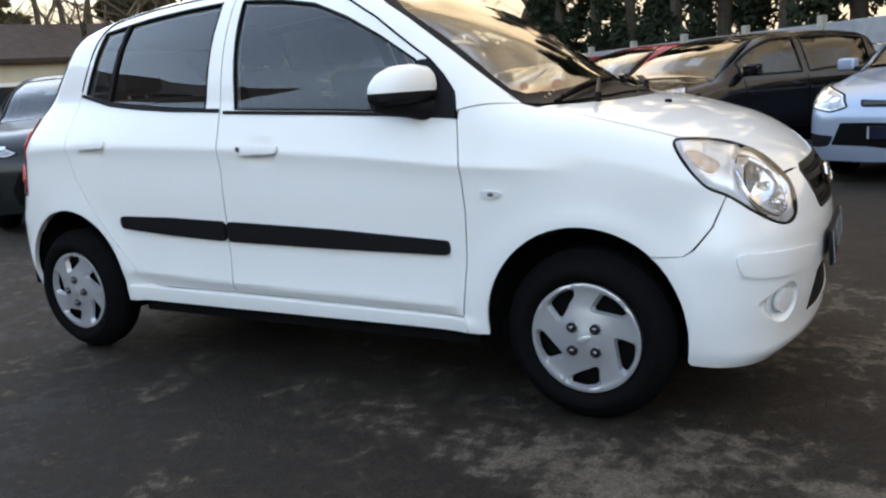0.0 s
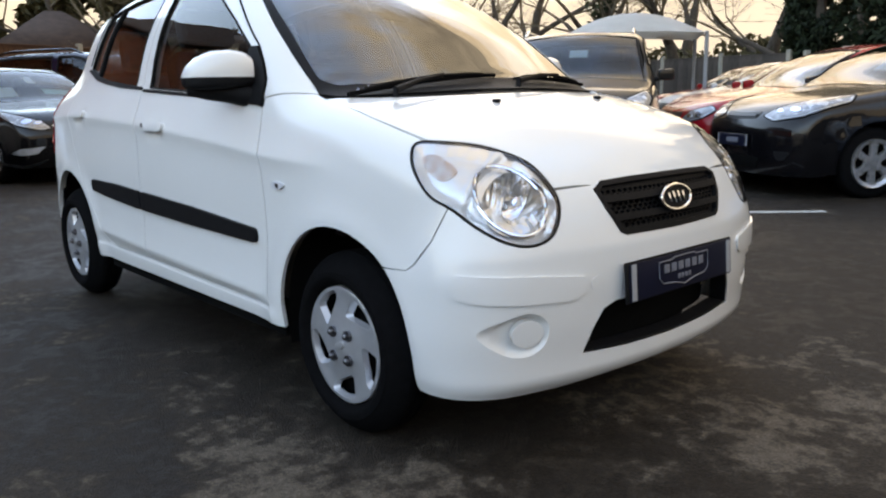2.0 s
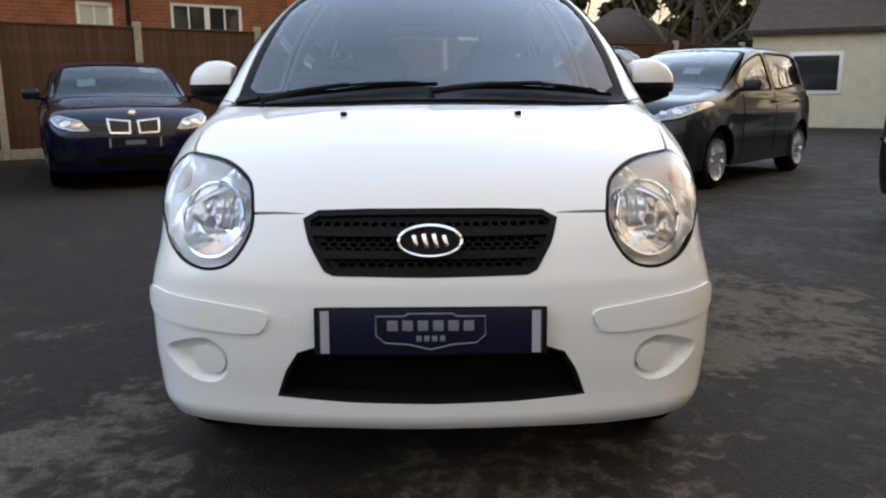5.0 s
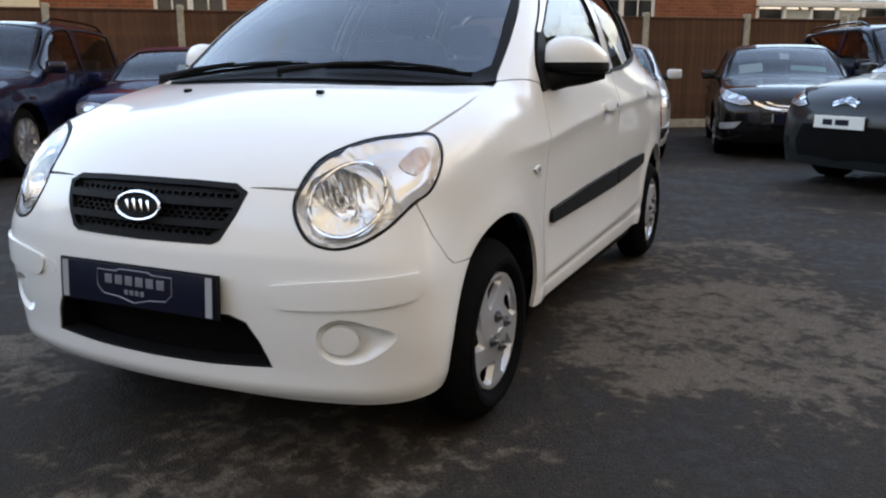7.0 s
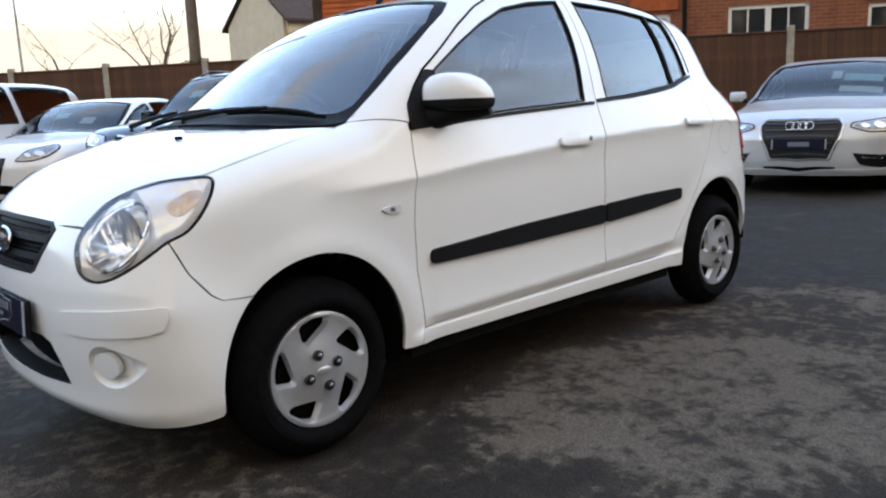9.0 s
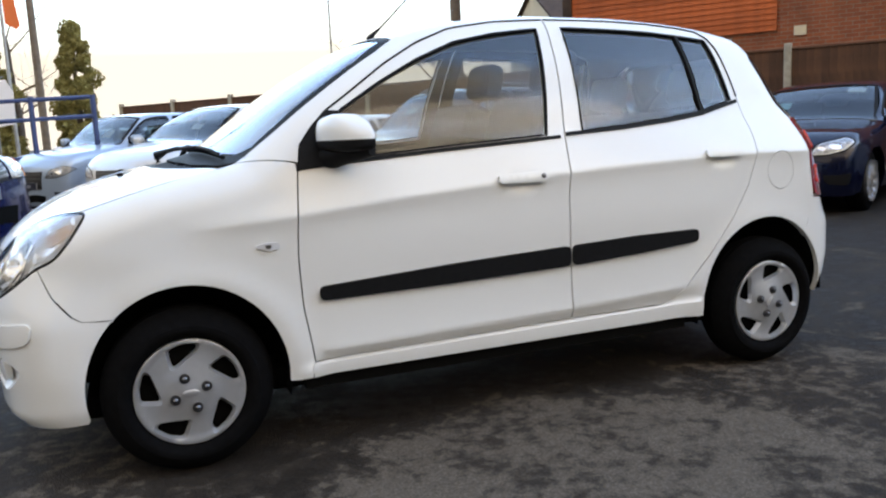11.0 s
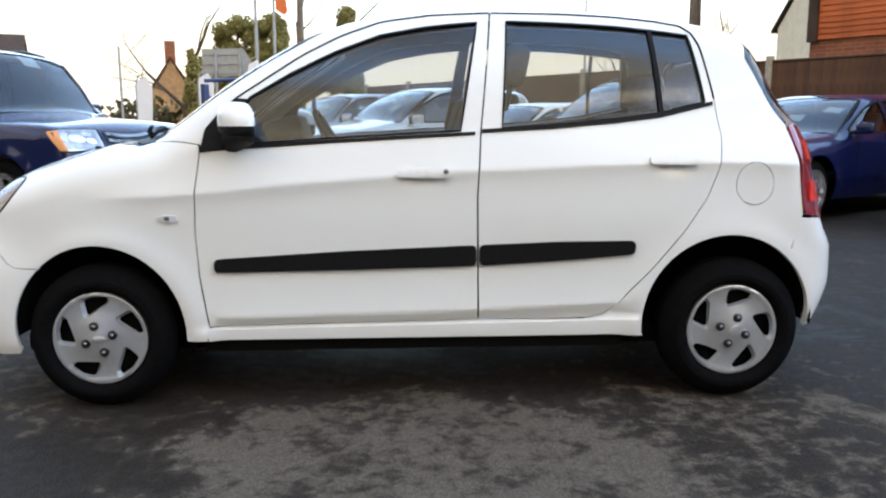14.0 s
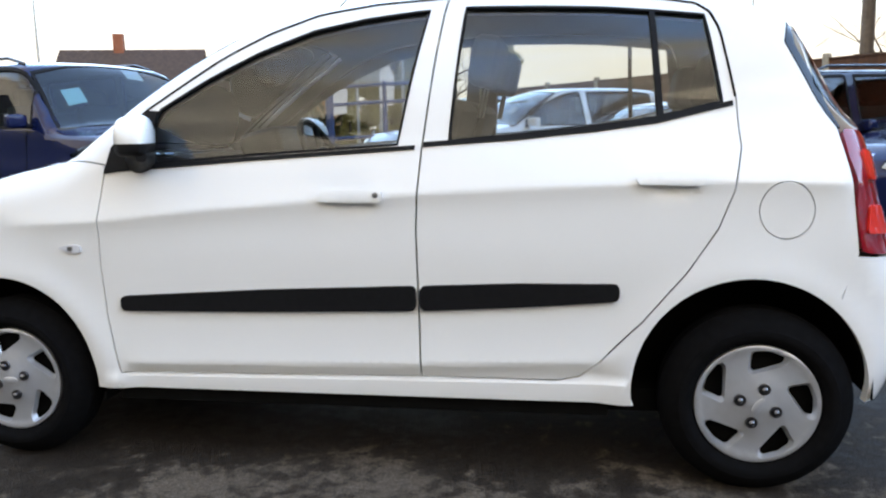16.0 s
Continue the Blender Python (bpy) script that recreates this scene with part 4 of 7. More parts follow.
part("badge_face", prism([(0.035 * s, 0.072 * c) for c, s in bpts], 0.006, place=tilt @ pose(0, 0, 0, 0, 90, 0) @ pose(0, 0, 0)), BLACK, badge)
part("badge_ring", tube([tilt @ Vector((0.008, 0.072 * c, 0.035 * s)) for c, s in bpts], 0.0045, 8, closed=True), CHROME, badge, "chrome oval ring")
for y in (-0.034, -0.011, 0.012, 0.035):
    part("badge_bar", box((0.004, 0.009, 0.034 if abs(y) < 0.02 else 0.028), bevel=0.001), CHROME, badge).matrix_local = tilt @ pose(0.009, y, 0, 14, 0, 0)

# number plate holder with the dealer's board
plate = assembly("plate_board", hero, "navy show plate with a pale shield")
pt = pose(1.828, 0, 0.480, 0, -4, 0)
part("plate_back", box((0.010, 0.535, 0.112), bevel=0.004), BLACK, plate).matrix_local = pt
part("plate_face", box((0.004, 0.515, 0.102), (0.0065, 0, 0), bevel=0.001), NAVY, plate).matrix_local = pt
for y in (-0.242, 0.242):
    part("plate_strip", box((0.002, 0.020, 0.098), (0.0095, y, 0)), STRIP, plate, "pale end strip").matrix_local = pt
shield = [(-0.125, 0.036), (-0.06, 0.036), (-0.05, 0.042), (0.05, 0.042), (0.06, 0.036), (0.125, 0.036), (0.125, -0.008), (0.105, -0.026), (0.05, -0.030), (0.0, -0.042), (-0.05, -0.030), (-0.105, -0.026), (-0.125, -0.008)]
part("shield_outline", tube([(0.0095, y, z) for y, z in shield], 0.0020, 6, closed=True), PRINT, plate, "pale shield outline").matrix_local = pt
for k in range(6):
    part("lettering_bar", box((0.002, 0.024, 0.024), (0.0092, -0.0875 + 0.035 * k, 0.014), bevel=0.0006), PRINT, plate).matrix_local = pt
for k in range(4):
    part("lettering_bar", box((0.002, 0.012, 0.013), (0.0092, -0.027 + 0.018 * k, -0.016), bevel=0.0006), PRINT, plate).matrix_local = pt

# a near-black sheet paints the shade inside the lower intake
under("intake_shade_sheet", panel_mesh("intake_shade_sheet", NOSE, grow(intake_line, 0.012), (), [DARK], off=-0.09, rim=0), hero, "near-black sheet standing in for the air intake's shade")
under("intake_trim", panel_mesh("intake_trim", NOSE, grow(intake_line, 0.001), [grow(intake_line, -0.008)], [BLACK], off=-0.004, rim=0.05), hero)
# bumper pads, blanked fog lamps, towing-eye cap
PAD = [(1.788, 0.369, 0.515), (1.735, 0.52, 0.533), (1.60, 0.694, 0.547), (1.617, 0.69, 0.487), (1.655, 0.66, 0.474), (1.73, 0.53, 0.462), (1.782, 0.40, 0.458)]
pad_line = rounded(NOSE.flat(PAD), 0.03)
panels("bumper_pad", NOSE, pad_line, [bumper, bumper], (), [WHITE], "raised white bumper pad", off=0.007, rim=0.012)
fc = NOSE.flat([(1.738, 0.545, 0.381)])[0]
fog_ring = np.array([fc + 0.042 * np.array([math.cos(a) * 1.02, math.sin(a)]) for a in np.linspace(0, math.tau, 36, endpoint=False)])
fog_disc = fc + (fog_ring - fc) * 0.88


def pocket_depth(uv):
    r = np.hypot(*(uv - fc).T)
    edge_gap = np.min(np.linalg.norm(uv[:, None] - pocket_line[None], axis=2), axis=1)
    return -0.030 * step(0.0, 0.020, edge_gap) * (0.40 + 0.60 * (1 - step(0.055, 0.09, r)))


panels("fog_pocket", NOSE, grow(pocket_line, 0.0005), [bumper, bumper], (), [WHITE], "moulded fog-lamp recess", rim=0.0, gap=0.009, dish=pocket_depth)
panels("fog_cover", NOSE, fog_disc, [bumper, bumper], (), [WHITE], "round blanked fog-lamp cover", off=-0.006, rim=0.018, gap=0.02)
tow = NOSE.flat(by_front(HERO, [(-0.345, 0.492)]))[0]
under("towing_cap", panel_mesh("towing_cap", NOSE, np.array([tow + 0.019 * np.array([math.cos(a), math.sin(a)]) for a in np.linspace(0, math.tau, 24, endpoint=False)]), (), [WHITE], off=0.0015, rim=0.004), bumper)

# cowl, wipers, washer jets, aerial
cowl_half = [(x + 0.002, y) for x, y in rear_half] + [(1.033, 0.642)]
cowl = np.array(cowl_half + [(0.968, 0.636), (1.03, 0.59), (1.10, 0.44), (1.145, 0.25), (1.16, 0.0)])
cowl = np.concatenate([cowl, (cowl * np.array([1, -1]))[::-1][1:-1]])
under("cowl", panel_mesh("cowl", TOP, dense(cowl, 0.03, smooth=False), (), [BLACK], off=-0.010, rim=0.01), hero, "black plastic cowl below the windscreen")
def on_screen(x, y, lift):
    p = by_top(HERO, [(x, y)])
    return tuple((p + lift * HERO.normal(p))[0])
for pivot, a, z, mid in (((1.17, -0.50), (1.07, -0.60), (1.055, 0.02), (1.09, -0.25)), ((1.19, 0.0), (1.075, 0.10), (1.0, 0.57), (1.06, 0.34))):
    wiper = assembly("wiper", hero, "black wiper lying at the foot of the windscreen")
    pts = [on_screen(a[0] + (z[0] - a[0]) * t, a[1] + (z[1] - a[1]) * t, 0.012) for t in np.linspace(0, 1, 12)]
    part("wiper_blade", tube(pts, 0.007, 6), RUBBER, wiper)
    spine = [on_screen(a[0] + (z[0] - a[0]) * t, a[1] + (z[1] - a[1]) * t, 0.016 + 0.010 * math.sin(math.pi * t)) for t in np.linspace(0.1, 0.9, 10)]
    part("wiper_frame", tube(spine, 0.006, 6), BLACK, wiper)
    part("wiper_arm", tube([on_screen(*pivot, 0.01), on_screen(*pivot, 0.03), on_screen((pivot[0] + mid[0]) / 2, (pivot[1] + mid[1]) / 2, 0.038), on_screen(*mid, 0.038)], [0.012, 0.011, 0.008, 0.006], 8), BLACK, wiper)
for y in (-0.243, 0.243):
    part("washer_jet", box((0.022, 0.018, 0.012), on_screen(1.33, y, 0.004), bevel=0.004), BLACK, hero, "small black washer jet")
part("aerial", tube([on_screen(0.30, 0, 0.0), on_screen(0.29, 0, 0.012), (0.25, 0, 1.50), (0.02, 0, 1.72)], [0.016, 0.012, 0.004, 0.002], 8), BLACK, hero, "short black roof aerial leaning back")

# door mirrors
for d, s in zip(doors[0], (1, -1)):
    m = assembly("door_mirror", d, "white door mirror on a black base")
    bm = bmesh.new()
    rings = []
    for y, cx, cz, rx, rz in ((q[0], q[1] + 0.022, q[2] + 0.010, q[3] * 1.04, q[4] * 1.12) for q in ((0.705, 0.640, 1.050, 0.030, 0.030), (0.709, 0.640, 1.052, 0.052, 0.046), (0.73, 0.632, 1.055, 0.064, 0.054), (0.77, 0.618, 1.056, 0.068, 0.058), (0.81, 0.604, 1.053, 0.068, 0.057), (0.85, 0.588, 1.044, 0.060, 0.048), (0.875, 0.575, 1.034, 0.045, 0.034), (0.888, 0.565, 1.027, 0.022, 0.018))):
        ring = []
        for k in range(24):
            a = k * math.tau / 24
            c, q = math.cos(a), math.sin(a)
            x = cx + rx * math.copysign(abs(c) ** 0.6, c) * (1.0 if c > 0 else 0.75)
            ring.append(bm.verts.new((x, s * y, cz + rz * (math.copysign(abs(q) ** 0.75, q) if q > 0 else -0.86 * abs(q) ** 0.35))))
        rings.append(ring)
    for r, q in zip(rings, rings[1:]):
        for k in range(24):
            bm.faces.new((r[k], r[(k + 1) % 24], q[(k + 1) % 24], q[k]))
    bm.faces.new(rings[0]), bm.faces.new(rings[-1])
    bmesh.ops.recalc_face_normals(bm, faces=bm.faces)
    lower = bm.copy()
    for half_bm, way in ((bm, (0, 0, -1)), (lower, (0, 0, 1))):
        cut_bm = bmesh.ops.bisect_plane(half_bm, geom=half_bm.verts[:] + half_bm.edges[:] + half_bm.faces[:], plane_co=(0.62, 0, 1.046), plane_no=way, clear_outer=True)["geom_cut"]
        bmesh.ops.holes_fill(half_bm, edges=[e for e in cut_bm if isinstance(e, bmesh.types.BMEdge)])
    part("mirror_shell", bm, WHITE, m, "white painted mirror shell", smooth=60)
    part("lower_cover", lower, BLACK, m, "black lower mirror cover", smooth=60)
    part("mirror_glass", box((0.004, 0.115, 0.068), (0.589, s * 0.785, 1.060), (0, 0, s * 19), bevel=0.0018), MIRROR, m)
    part("mirror_base", tube([(0.69, s * 0.690, 0.985), (0.67, s * 0.715, 0.992), (0.635, s * 0.76, 1.003), (0.60, s * 0.82, 1.004), (0.575, s * 0.872, 1.008)], [0.040, 0.042, 0.038, 0.028, 0.016], 12), BLACK, m, "black mirror foot")
panels("mirror_sail", WRAP, dense(WRAP.flat(by_side(HERO, [(0.787, 0.952), (0.772, 1.03), (0.725, 1.088), (0.665, 1.142), (0.622, 1.14), (0.64, 1.07), (0.615, 0.975)])), 0.02, smooth=False), doors[0], (), [BLACK], "black mirror mount", off=0.009, rim=0.02)

# tail
TAIL_LAMP = [(-1.402, 0.613, 1.043), (-1.47, 0.575, 1.035), (-1.53, 0.60, 0.917), (-1.56, 0.635, 0.80), (-1.57, 0.65, 0.693), (-1.44, 0.723, 0.71), (-1.424, 0.719, 0.826), (-1.405, 0.679, 0.965)]
tail_line = rounded(TAIL.flat(TAIL_LAMP), 0.02)
lamps = panels("tail_lamp", TAIL, tail_line, hero, (), [RED_LAMP], "tall dark red tail lamp", off=0.006, rim=0.03)
for z in (0.945, 0.80):
    spot = rounded(TAIL.flat([(-1.45, 0.655 + (0.945 - z) * 0.25, z + 0.04), (-1.50, 0.62 + (0.945 - z) * 0.25, z + 0.03), (-1.52, 0.63 + (0.945 - z) * 0.25, z - 0.045), (-1.45, 0.68 + (0.945 - z) * 0.25, z - 0.04)]), 0.015)
    panels("tail_bulb", TAIL, spot, lamps, (), [RED_LAMP_BRIGHT], "brighter red lamp segment", off=0.012, rim=0.01)
gate_half = [(0.0, 1.385), (0.38, 1.375), (0.45, 1.34), (0.55, 1.17), (0.58, 1.04), (0.60, 0.9), (0.64, 0.69), (0.55, 0.66), (0.0, 0.66)]
pane_half = [(0.0, 1.36), (0.37, 1.352), (0.438, 1.333), (0.498, 1.25), (0.5425, 1.175), (0.571, 1.06), (0.55, 1.045), (0.0, 1.04)]


def tail_outline(half, sign=1):
    p = np.array(half)
    o = np.zeros(len(p))
    q = HERO.meet(np.stack([o - 0.5, p[:, 0], p[:, 1]], 1), np.array([-1.0, 0, 0]))
    flat = TAIL.flat(q)
    return dense(np.concatenate([flat, (flat * np.array([-1, 1]))[-2:0:-1]]), 0.03, smooth=False)


gate_pane = tail_outline(pane_half)
gate = under("tailgate", panel_mesh("tailgate", TAIL, tail_outline(gate_half), [gate_pane], [WHITE, TRIM], lining=True, rim=0.03), hero, "white tailgate")
under("rear_screen", panel_mesh("rear_screen", TAIL, grow(gate_pane, 0.004), (), [WINDOW], off=0.004, rim=0), gate, "tinted rear window")
rb = np.concatenate([TAIL.flat(HERO.meet(np.array([(-0.5, 0.0, 0.655), (-0.5, 0.5, 0.655)]), np.array([-1.0, 0, 0]))), TAIL.flat([(-1.57, 0.65, 0.69), (-1.43, 0.727, 0.70), (-1.42, 0.727, 0.655), (-1.398, 0.733, 0.585)]),
                     TAIL.flat(by_side(HERO, arch(*REAR_ARCH, 133, 185, 12))), TAIL.flat([(-1.50, 0.715, 0.28), (-1.60, 0.6, 0.275), (-1.67, 0.3, 0.27), (-1.68, 0.0, 0.27)])])
rb = np.concatenate([rb, (rb * np.array([-1, 1]))[-2:0:-1]])
under("rear_bumper", panel_mesh("rear_bumper", TAIL, dense(rb, 0.03, smooth=False), (), [WHITE], rim=0.02), hero, "white rear bumper")

# wheels
def wheel_mesh_disc(radius, holes, profile, mats, name, rim=0.018, gap=0.012):
    line = np.array([radius * np.array([math.cos(a), math.sin(a)]) for a in np.linspace(0, math.tau, 72, endpoint=False)])
    uv, tri = cut_sheet(line, holes, gap)
    y = profile(np.hypot(*uv.T))
    p = np.stack([uv[:, 0], y, uv[:, 1]], 1)
    fn = np.cross(p[tri[:, 1]] - p[tri[:, 0]], p[tri[:, 2]] - p[tri[:, 0]])
    tri[fn[:, 1] < 0] = tri[fn[:, 1] < 0][:, ::-1]
    verts, faces = list(p), list(map(tuple, tri))
    count = {e for t in tri for e in ((t[0], t[1]), (t[1], t[2]), (t[2], t[0]))}
    for a, b in [e for e in count if (e[1], e[0]) not in count]:
        k = len(verts)
        deep = []
        for q in (p[b], p[a]):
            c = next((h.mean(0) for h in holes if np.min(np.hypot(*(h - q[[0, 2]]).T)) < 0.004), None)
            q = q - np.array([0, rim, 0])
            if c is not None:
                q[[0, 2]] += (c - q[[0, 2]]) * 0.20
            deep.append(q)
        verts += [p[a], p[b], *deep]
        faces.append((k, k + 3, k + 2, k + 1))
    return mesh_of(name, verts, faces, mats)


HOLE = np.array([(0.064, 0.140), (0.018, 0.157), (-0.036, 0.156), (-0.034, 0.138), (0.052, 0.078)])


def hubcap_holes():
    out = []
    for k in range(5):
        a = k * math.tau / 5
        r = np.array([[math.cos(a), -math.sin(a)], [math.sin(a), math.cos(a)]])
        out.append(grow(rounded(HOLE @ r.T, 0.012, 0.006), 0.0045))
    return out


def hero_wheel(parent, x, s, spin):
    w = assembly("wheel", parent, "tyre with a silver five-spoke wheel trim")
    w.matrix_local = pose(x, s * 0.742, 0.2715, 0, 0, 0 if s > 0 else 180) @ pose(0, 0, 0, 0, spin, 0)
    prof = [(-0.145, 0.178), (-0.152, 0.210), (-0.148, 0.242), (-0.135, 0.260), (-0.115, 0.2695), (-0.108, 0.264), (-0.104, 0.2705), (-0.078, 0.2715), (-0.074, 0.265), (-0.070, 0.2715), (-0.052, 0.2705), (-0.048, 0.265), (-0.044, 0.268),
            (-0.028, 0.258), (-0.010, 0.240), (0.000, 0.225), (0.002, 0.221), (0.006, 0.219), (0.007, 0.208), (0.006, 0.196), (0.002, 0.193), (-0.004, 0.184), (-0.012, 0.178), (-0.03, 0.174), (-0.14, 0.172)]
    part("tyre", turned(prof, 72, "y", closed=True), RUBBER, w, "black rubber tyre", smooth=50)
    under("wheel_trim", wheel_mesh_disc(0.173, hubcap_holes(), lambda r: -0.006 + 0.012 * np.exp(-(r / 0.05) ** 2) + 0.006 * np.exp(-((r - 0.166) / 0.008) ** 2) - 0.006 * step(0.06, 0.12, r), [SILVER], "wheel_trim"), w, "silver plastic wheel trim with five swept openings")
    part("brake_disc", turned([(-0.06, 0.0), (-0.05, 0.05), (-0.05, 0.14), (-0.06, 0.175), (-0.08, 0.175)], 48, "y"), DARK, w)
    for k in range(4):
        a = radians(-18 + 90 * k)
        part("wheel_nut", turned([(-0.002, 0.0165), (0.006, 0.0165), (0.0062, 0.0125), (0.001, 0.011), (0.003, 0.010), (0.014, 0.009), (0.018, 0.004), (0.018, 0.0)], 18, "y", (0.052 * math.cos(a), 0, 0.052 * math.sin(a))), NUT, w)
    part("trim_emblem", turned([(0.004, 0.022), (0.008, 0.022), (0.009, 0.020), (0.009, 0.0)], 28, "y"), SILVER, w).scale = (1.2, 1, 0.55)
    return w


for x, spins in ((1.185, (0, 27)), (-1.185, (54, 72))):
    for s, spin in zip((1, -1), spins):
        hero_wheel(hero, x, s, spin)
        cx, cz, a, b = FRONT_ARCH if x > 0 else REAR_ARCH
        bm = bmesh.new()
        prev = None
        for t in np.linspace(radians(-3 if x > 0 else -15), radians(195 if x > 0 else 183), 26):
            q = [bm.verts.new((cx + (a + 0.012) * math.cos(t), s * y, cz + (b + 0.012) * math.sin(t))) for y in (0.716, 0.45)] + [bm.verts.new((cx, s * 0.45, cz))]
            if prev:
                bm.faces.new((prev[0], q[0], q[1], prev[1])), bm.faces.new((prev[1], q[1], q[2], prev[2]))
            prev = q
        part("arch_liner", bm, DARK, hero, "black wheel-arch liner")

# underside and cabin
part("underbody", box((2.9, 1.25, 0.08), (0.05, 0, 0.235), bevel=0.02), DARK, hero, "black underside")
part("front_bulkhead", box((0.5, 0.84, 0.42), (1.32, 0, 0.50), bevel=0.03), DARK, hero)
part("sill_inner", box((1.58, 0.05, 0.12), (0.02, 0.68, 0.27)), DARK, hero)
part("sill_inner", box((1.58, 0.05, 0.12), (0.02, -0.68, 0.27)), DARK, hero)
part("cabin_floor", box((1.62, 1.36, 0.05), (0.02, 0, 0.32), bevel=0.01), TRIM, hero)
part("boot_floor", box((0.78, 0.86, 0.05), (-1.18, 0, 0.34), bevel=0.01), TRIM, hero)
dash = [(1.02, 0.97), (0.92, 0.985), (0.78, 0.985), (0.66, 0.955), (0.62, 0.90), (0.66, 0.80), (0.70, 0.60), (1.05, 0.55)]
part("dashboard", prism([(x, z) for x, z in dash], 1.28, place=pose(0, 0.64, 0, 90, 0, 0), bevel=0.03), DASH, hero, "black dashboard")
part("instrument_hood", box((0.19, 0.36, 0.15), (0.635, -0.34, 1.005), (0, 14, 0), bevel=0.045, segments=3), DASH, hero)
sw = assembly("steering_wheel", hero, "black three-spoke steering wheel")
swm = pose(0.41, -0.34, 0.945, 0, -62, 0)
part("wheel_rim", tube([swm @ Vector((0.185 * math.cos(a), 0.185 * math.sin(a), 0)) for a in np.linspace(0, math.tau, 40, endpoint=False)], 0.014, 10, closed=True), BLACK, sw)
part("wheel_hub", box((0.11, 0.13, 0.05), bevel=0.02, segments=3), BLACK, sw).matrix_local = swm @ pose(0, 0, -0.01)
for a in (90, 210, 330):
    part("wheel_spoke", tube([swm @ Vector((0.03 * math.cos(radians(a)), 0.03 * math.sin(radians(a)), -0.01)), swm @ Vector((0.18 * math.cos(radians(a)), 0.18 * math.sin(radians(a)), 0))], 0.014, 8), BLACK, sw)


def seat(x, y, wide, back_height, head=True):
    st = assembly("seat", hero, "dark cloth car seat")
    part("cushion", box((0.50, wide, 0.16), (x + 0.22, y, 0.56), (0, -8, 0), bevel=0.05, segments=3), SEAT, st)
    part("backrest", box((0.14, wide * 0.96, back_height), (x - 0.10, y, 0.58 + back_height / 2), (0, -18, 0), bevel=0.055, segments=3), SEAT, st)
    top = (x - 0.10 - 0.31 * back_height, 0.58 + back_height)
    for hy in ((y,) if wide < 0.7 else (y - 0.33, y + 0.33)):
        part("headrest", box((0.10, 0.25, 0.17), (top[0] - 0.02, hy, top[1] + 0.10), (0, -12, 0), bevel=0.045, segments=3), SEAT, st)
        for k in (-0.05, 0.05):
            part("headrest_post", tube([(top[0] + 0.01, hy + k, top[1] - 0.08), (top[0] - 0.02, hy + k, top[1] + 0.06)], 0.006, 6), STEEL, st)


seat(-0.08, 0.34, 0.48, 0.60)
seat(-0.08, -0.34, 0.48, 0.60)
seat(-0.82, 0.0, 1.22, 0.52)
part("rear_mirror", box((0.03, 0.22, 0.06), (0.55, -0.02, 1.29), (0, 10, 12), bevel=0.015), BLACK, hero, "black rear-view mirror")
part("parcel_shelf", box((0.35, 1.1, 0.03), (-1.2, 0, 1.0), bevel=0.01), TRIM, hero)


# ---- the other parked cars ----
DARK_GLASS = glass("dark_car_glass", (0.50, 0.60, 0.62), ior=1.58)
ALLOY = material("bright_alloy", (0.62, 0.63, 0.65), rough=0.25, metal=0.8, vary=0.05, scale=20)
LAMP_FILL = material("clear_lamp", (0.55, 0.57, 0.60), rough=0.14, metal=0.5, coat=1.0, vary=0.25, scale=26)
LAMP_HOLLOW = material("grey_lamp_hollow", (0.30, 0.31, 0.33), rough=0.2, metal=0.5, coat=0.6, vary=0.5, scale=22)
GRILLE_BLACK = material("gloss_black_grille", (0.010, 0.010, 0.011), rough=0.3, spec=0.3)
SLAT = material("dark_grey_slat", (0.035, 0.036, 0.038), rough=0.35, spec=0.4)
PLATE_WHITE = material("white_plate", (0.72, 0.72, 0.68), rough=0.35)
STICKER = material("pale_blue_sticker", (0.45, 0.72, 0.75), rough=0.6)


def alloy_mesh(spokes, radius):
    holes = []
    for k in range(spokes):
        a = k * math.tau / spokes
        half = math.pi / spokes
        inner, outer = 0.34 * radius, 0.84 * radius
        pts = [(inner, -0.35 * half), (outer, -0.62 * half), (outer * 1.02, 0.0), (outer, 0.62 * half), (inner, 0.35 * half)]
        holes.append(rounded([(r * math.cos(a + q), r * math.sin(a + q)) for r, q in pts], 0.012, 0.02))
    return wheel_mesh_disc(radius, holes, lambda r: 0.012 - 0.022 * (1 - r / radius) * step(0.0, 1.0, r / radius) + 0.012 * np.exp(-((r - radius) / 0.015) ** 2), [ALLOY], "alloy_rim", rim=0.03, gap=0.05)


WHEELS = {}


def road_wheel(car, x, y, r, spokes, side):
    key = (round(r, 3), spokes)
    w = assembly("wheel", car, "black tyre on a silver alloy wheel")
    w.matrix_local = pose(x, side * y, r, 0, 0, 0 if side > 0 else 180)
    if key not in WHEELS:
        rim_r = r * 0.69
        prof = [(-0.19, rim_r), (-0.195, r * 0.85), (-0.18, r * 0.96), (-0.15, r), (-0.04, r), (-0.01, r * 0.965), (0.004, r * 0.86), (-0.002, rim_r * 1.04), (-0.02, rim_r * 0.99)]
        t = part("tyre", turned(prof, 40, "y", closed=True), RUBBER, w, smooth=50)
        a = under("rim", alloy_mesh(spokes, rim_r), w, "bright alloy rim")
        d = part("brake_disc", turned([(-0.09, 0.0), (-0.07, 0.06), (-0.07, rim_r * 0.72), (-0.10, rim_r * 0.98), (-0.15, rim_r * 0.98)], 32, "y"), DARK, w)
        WHEELS[key] = (t.data, a.data, d.data)
    else:
        for n, me in zip(("tyre", "rim", "brake_disc"), WHEELS[key]):
            under(n, me, w)
    return w


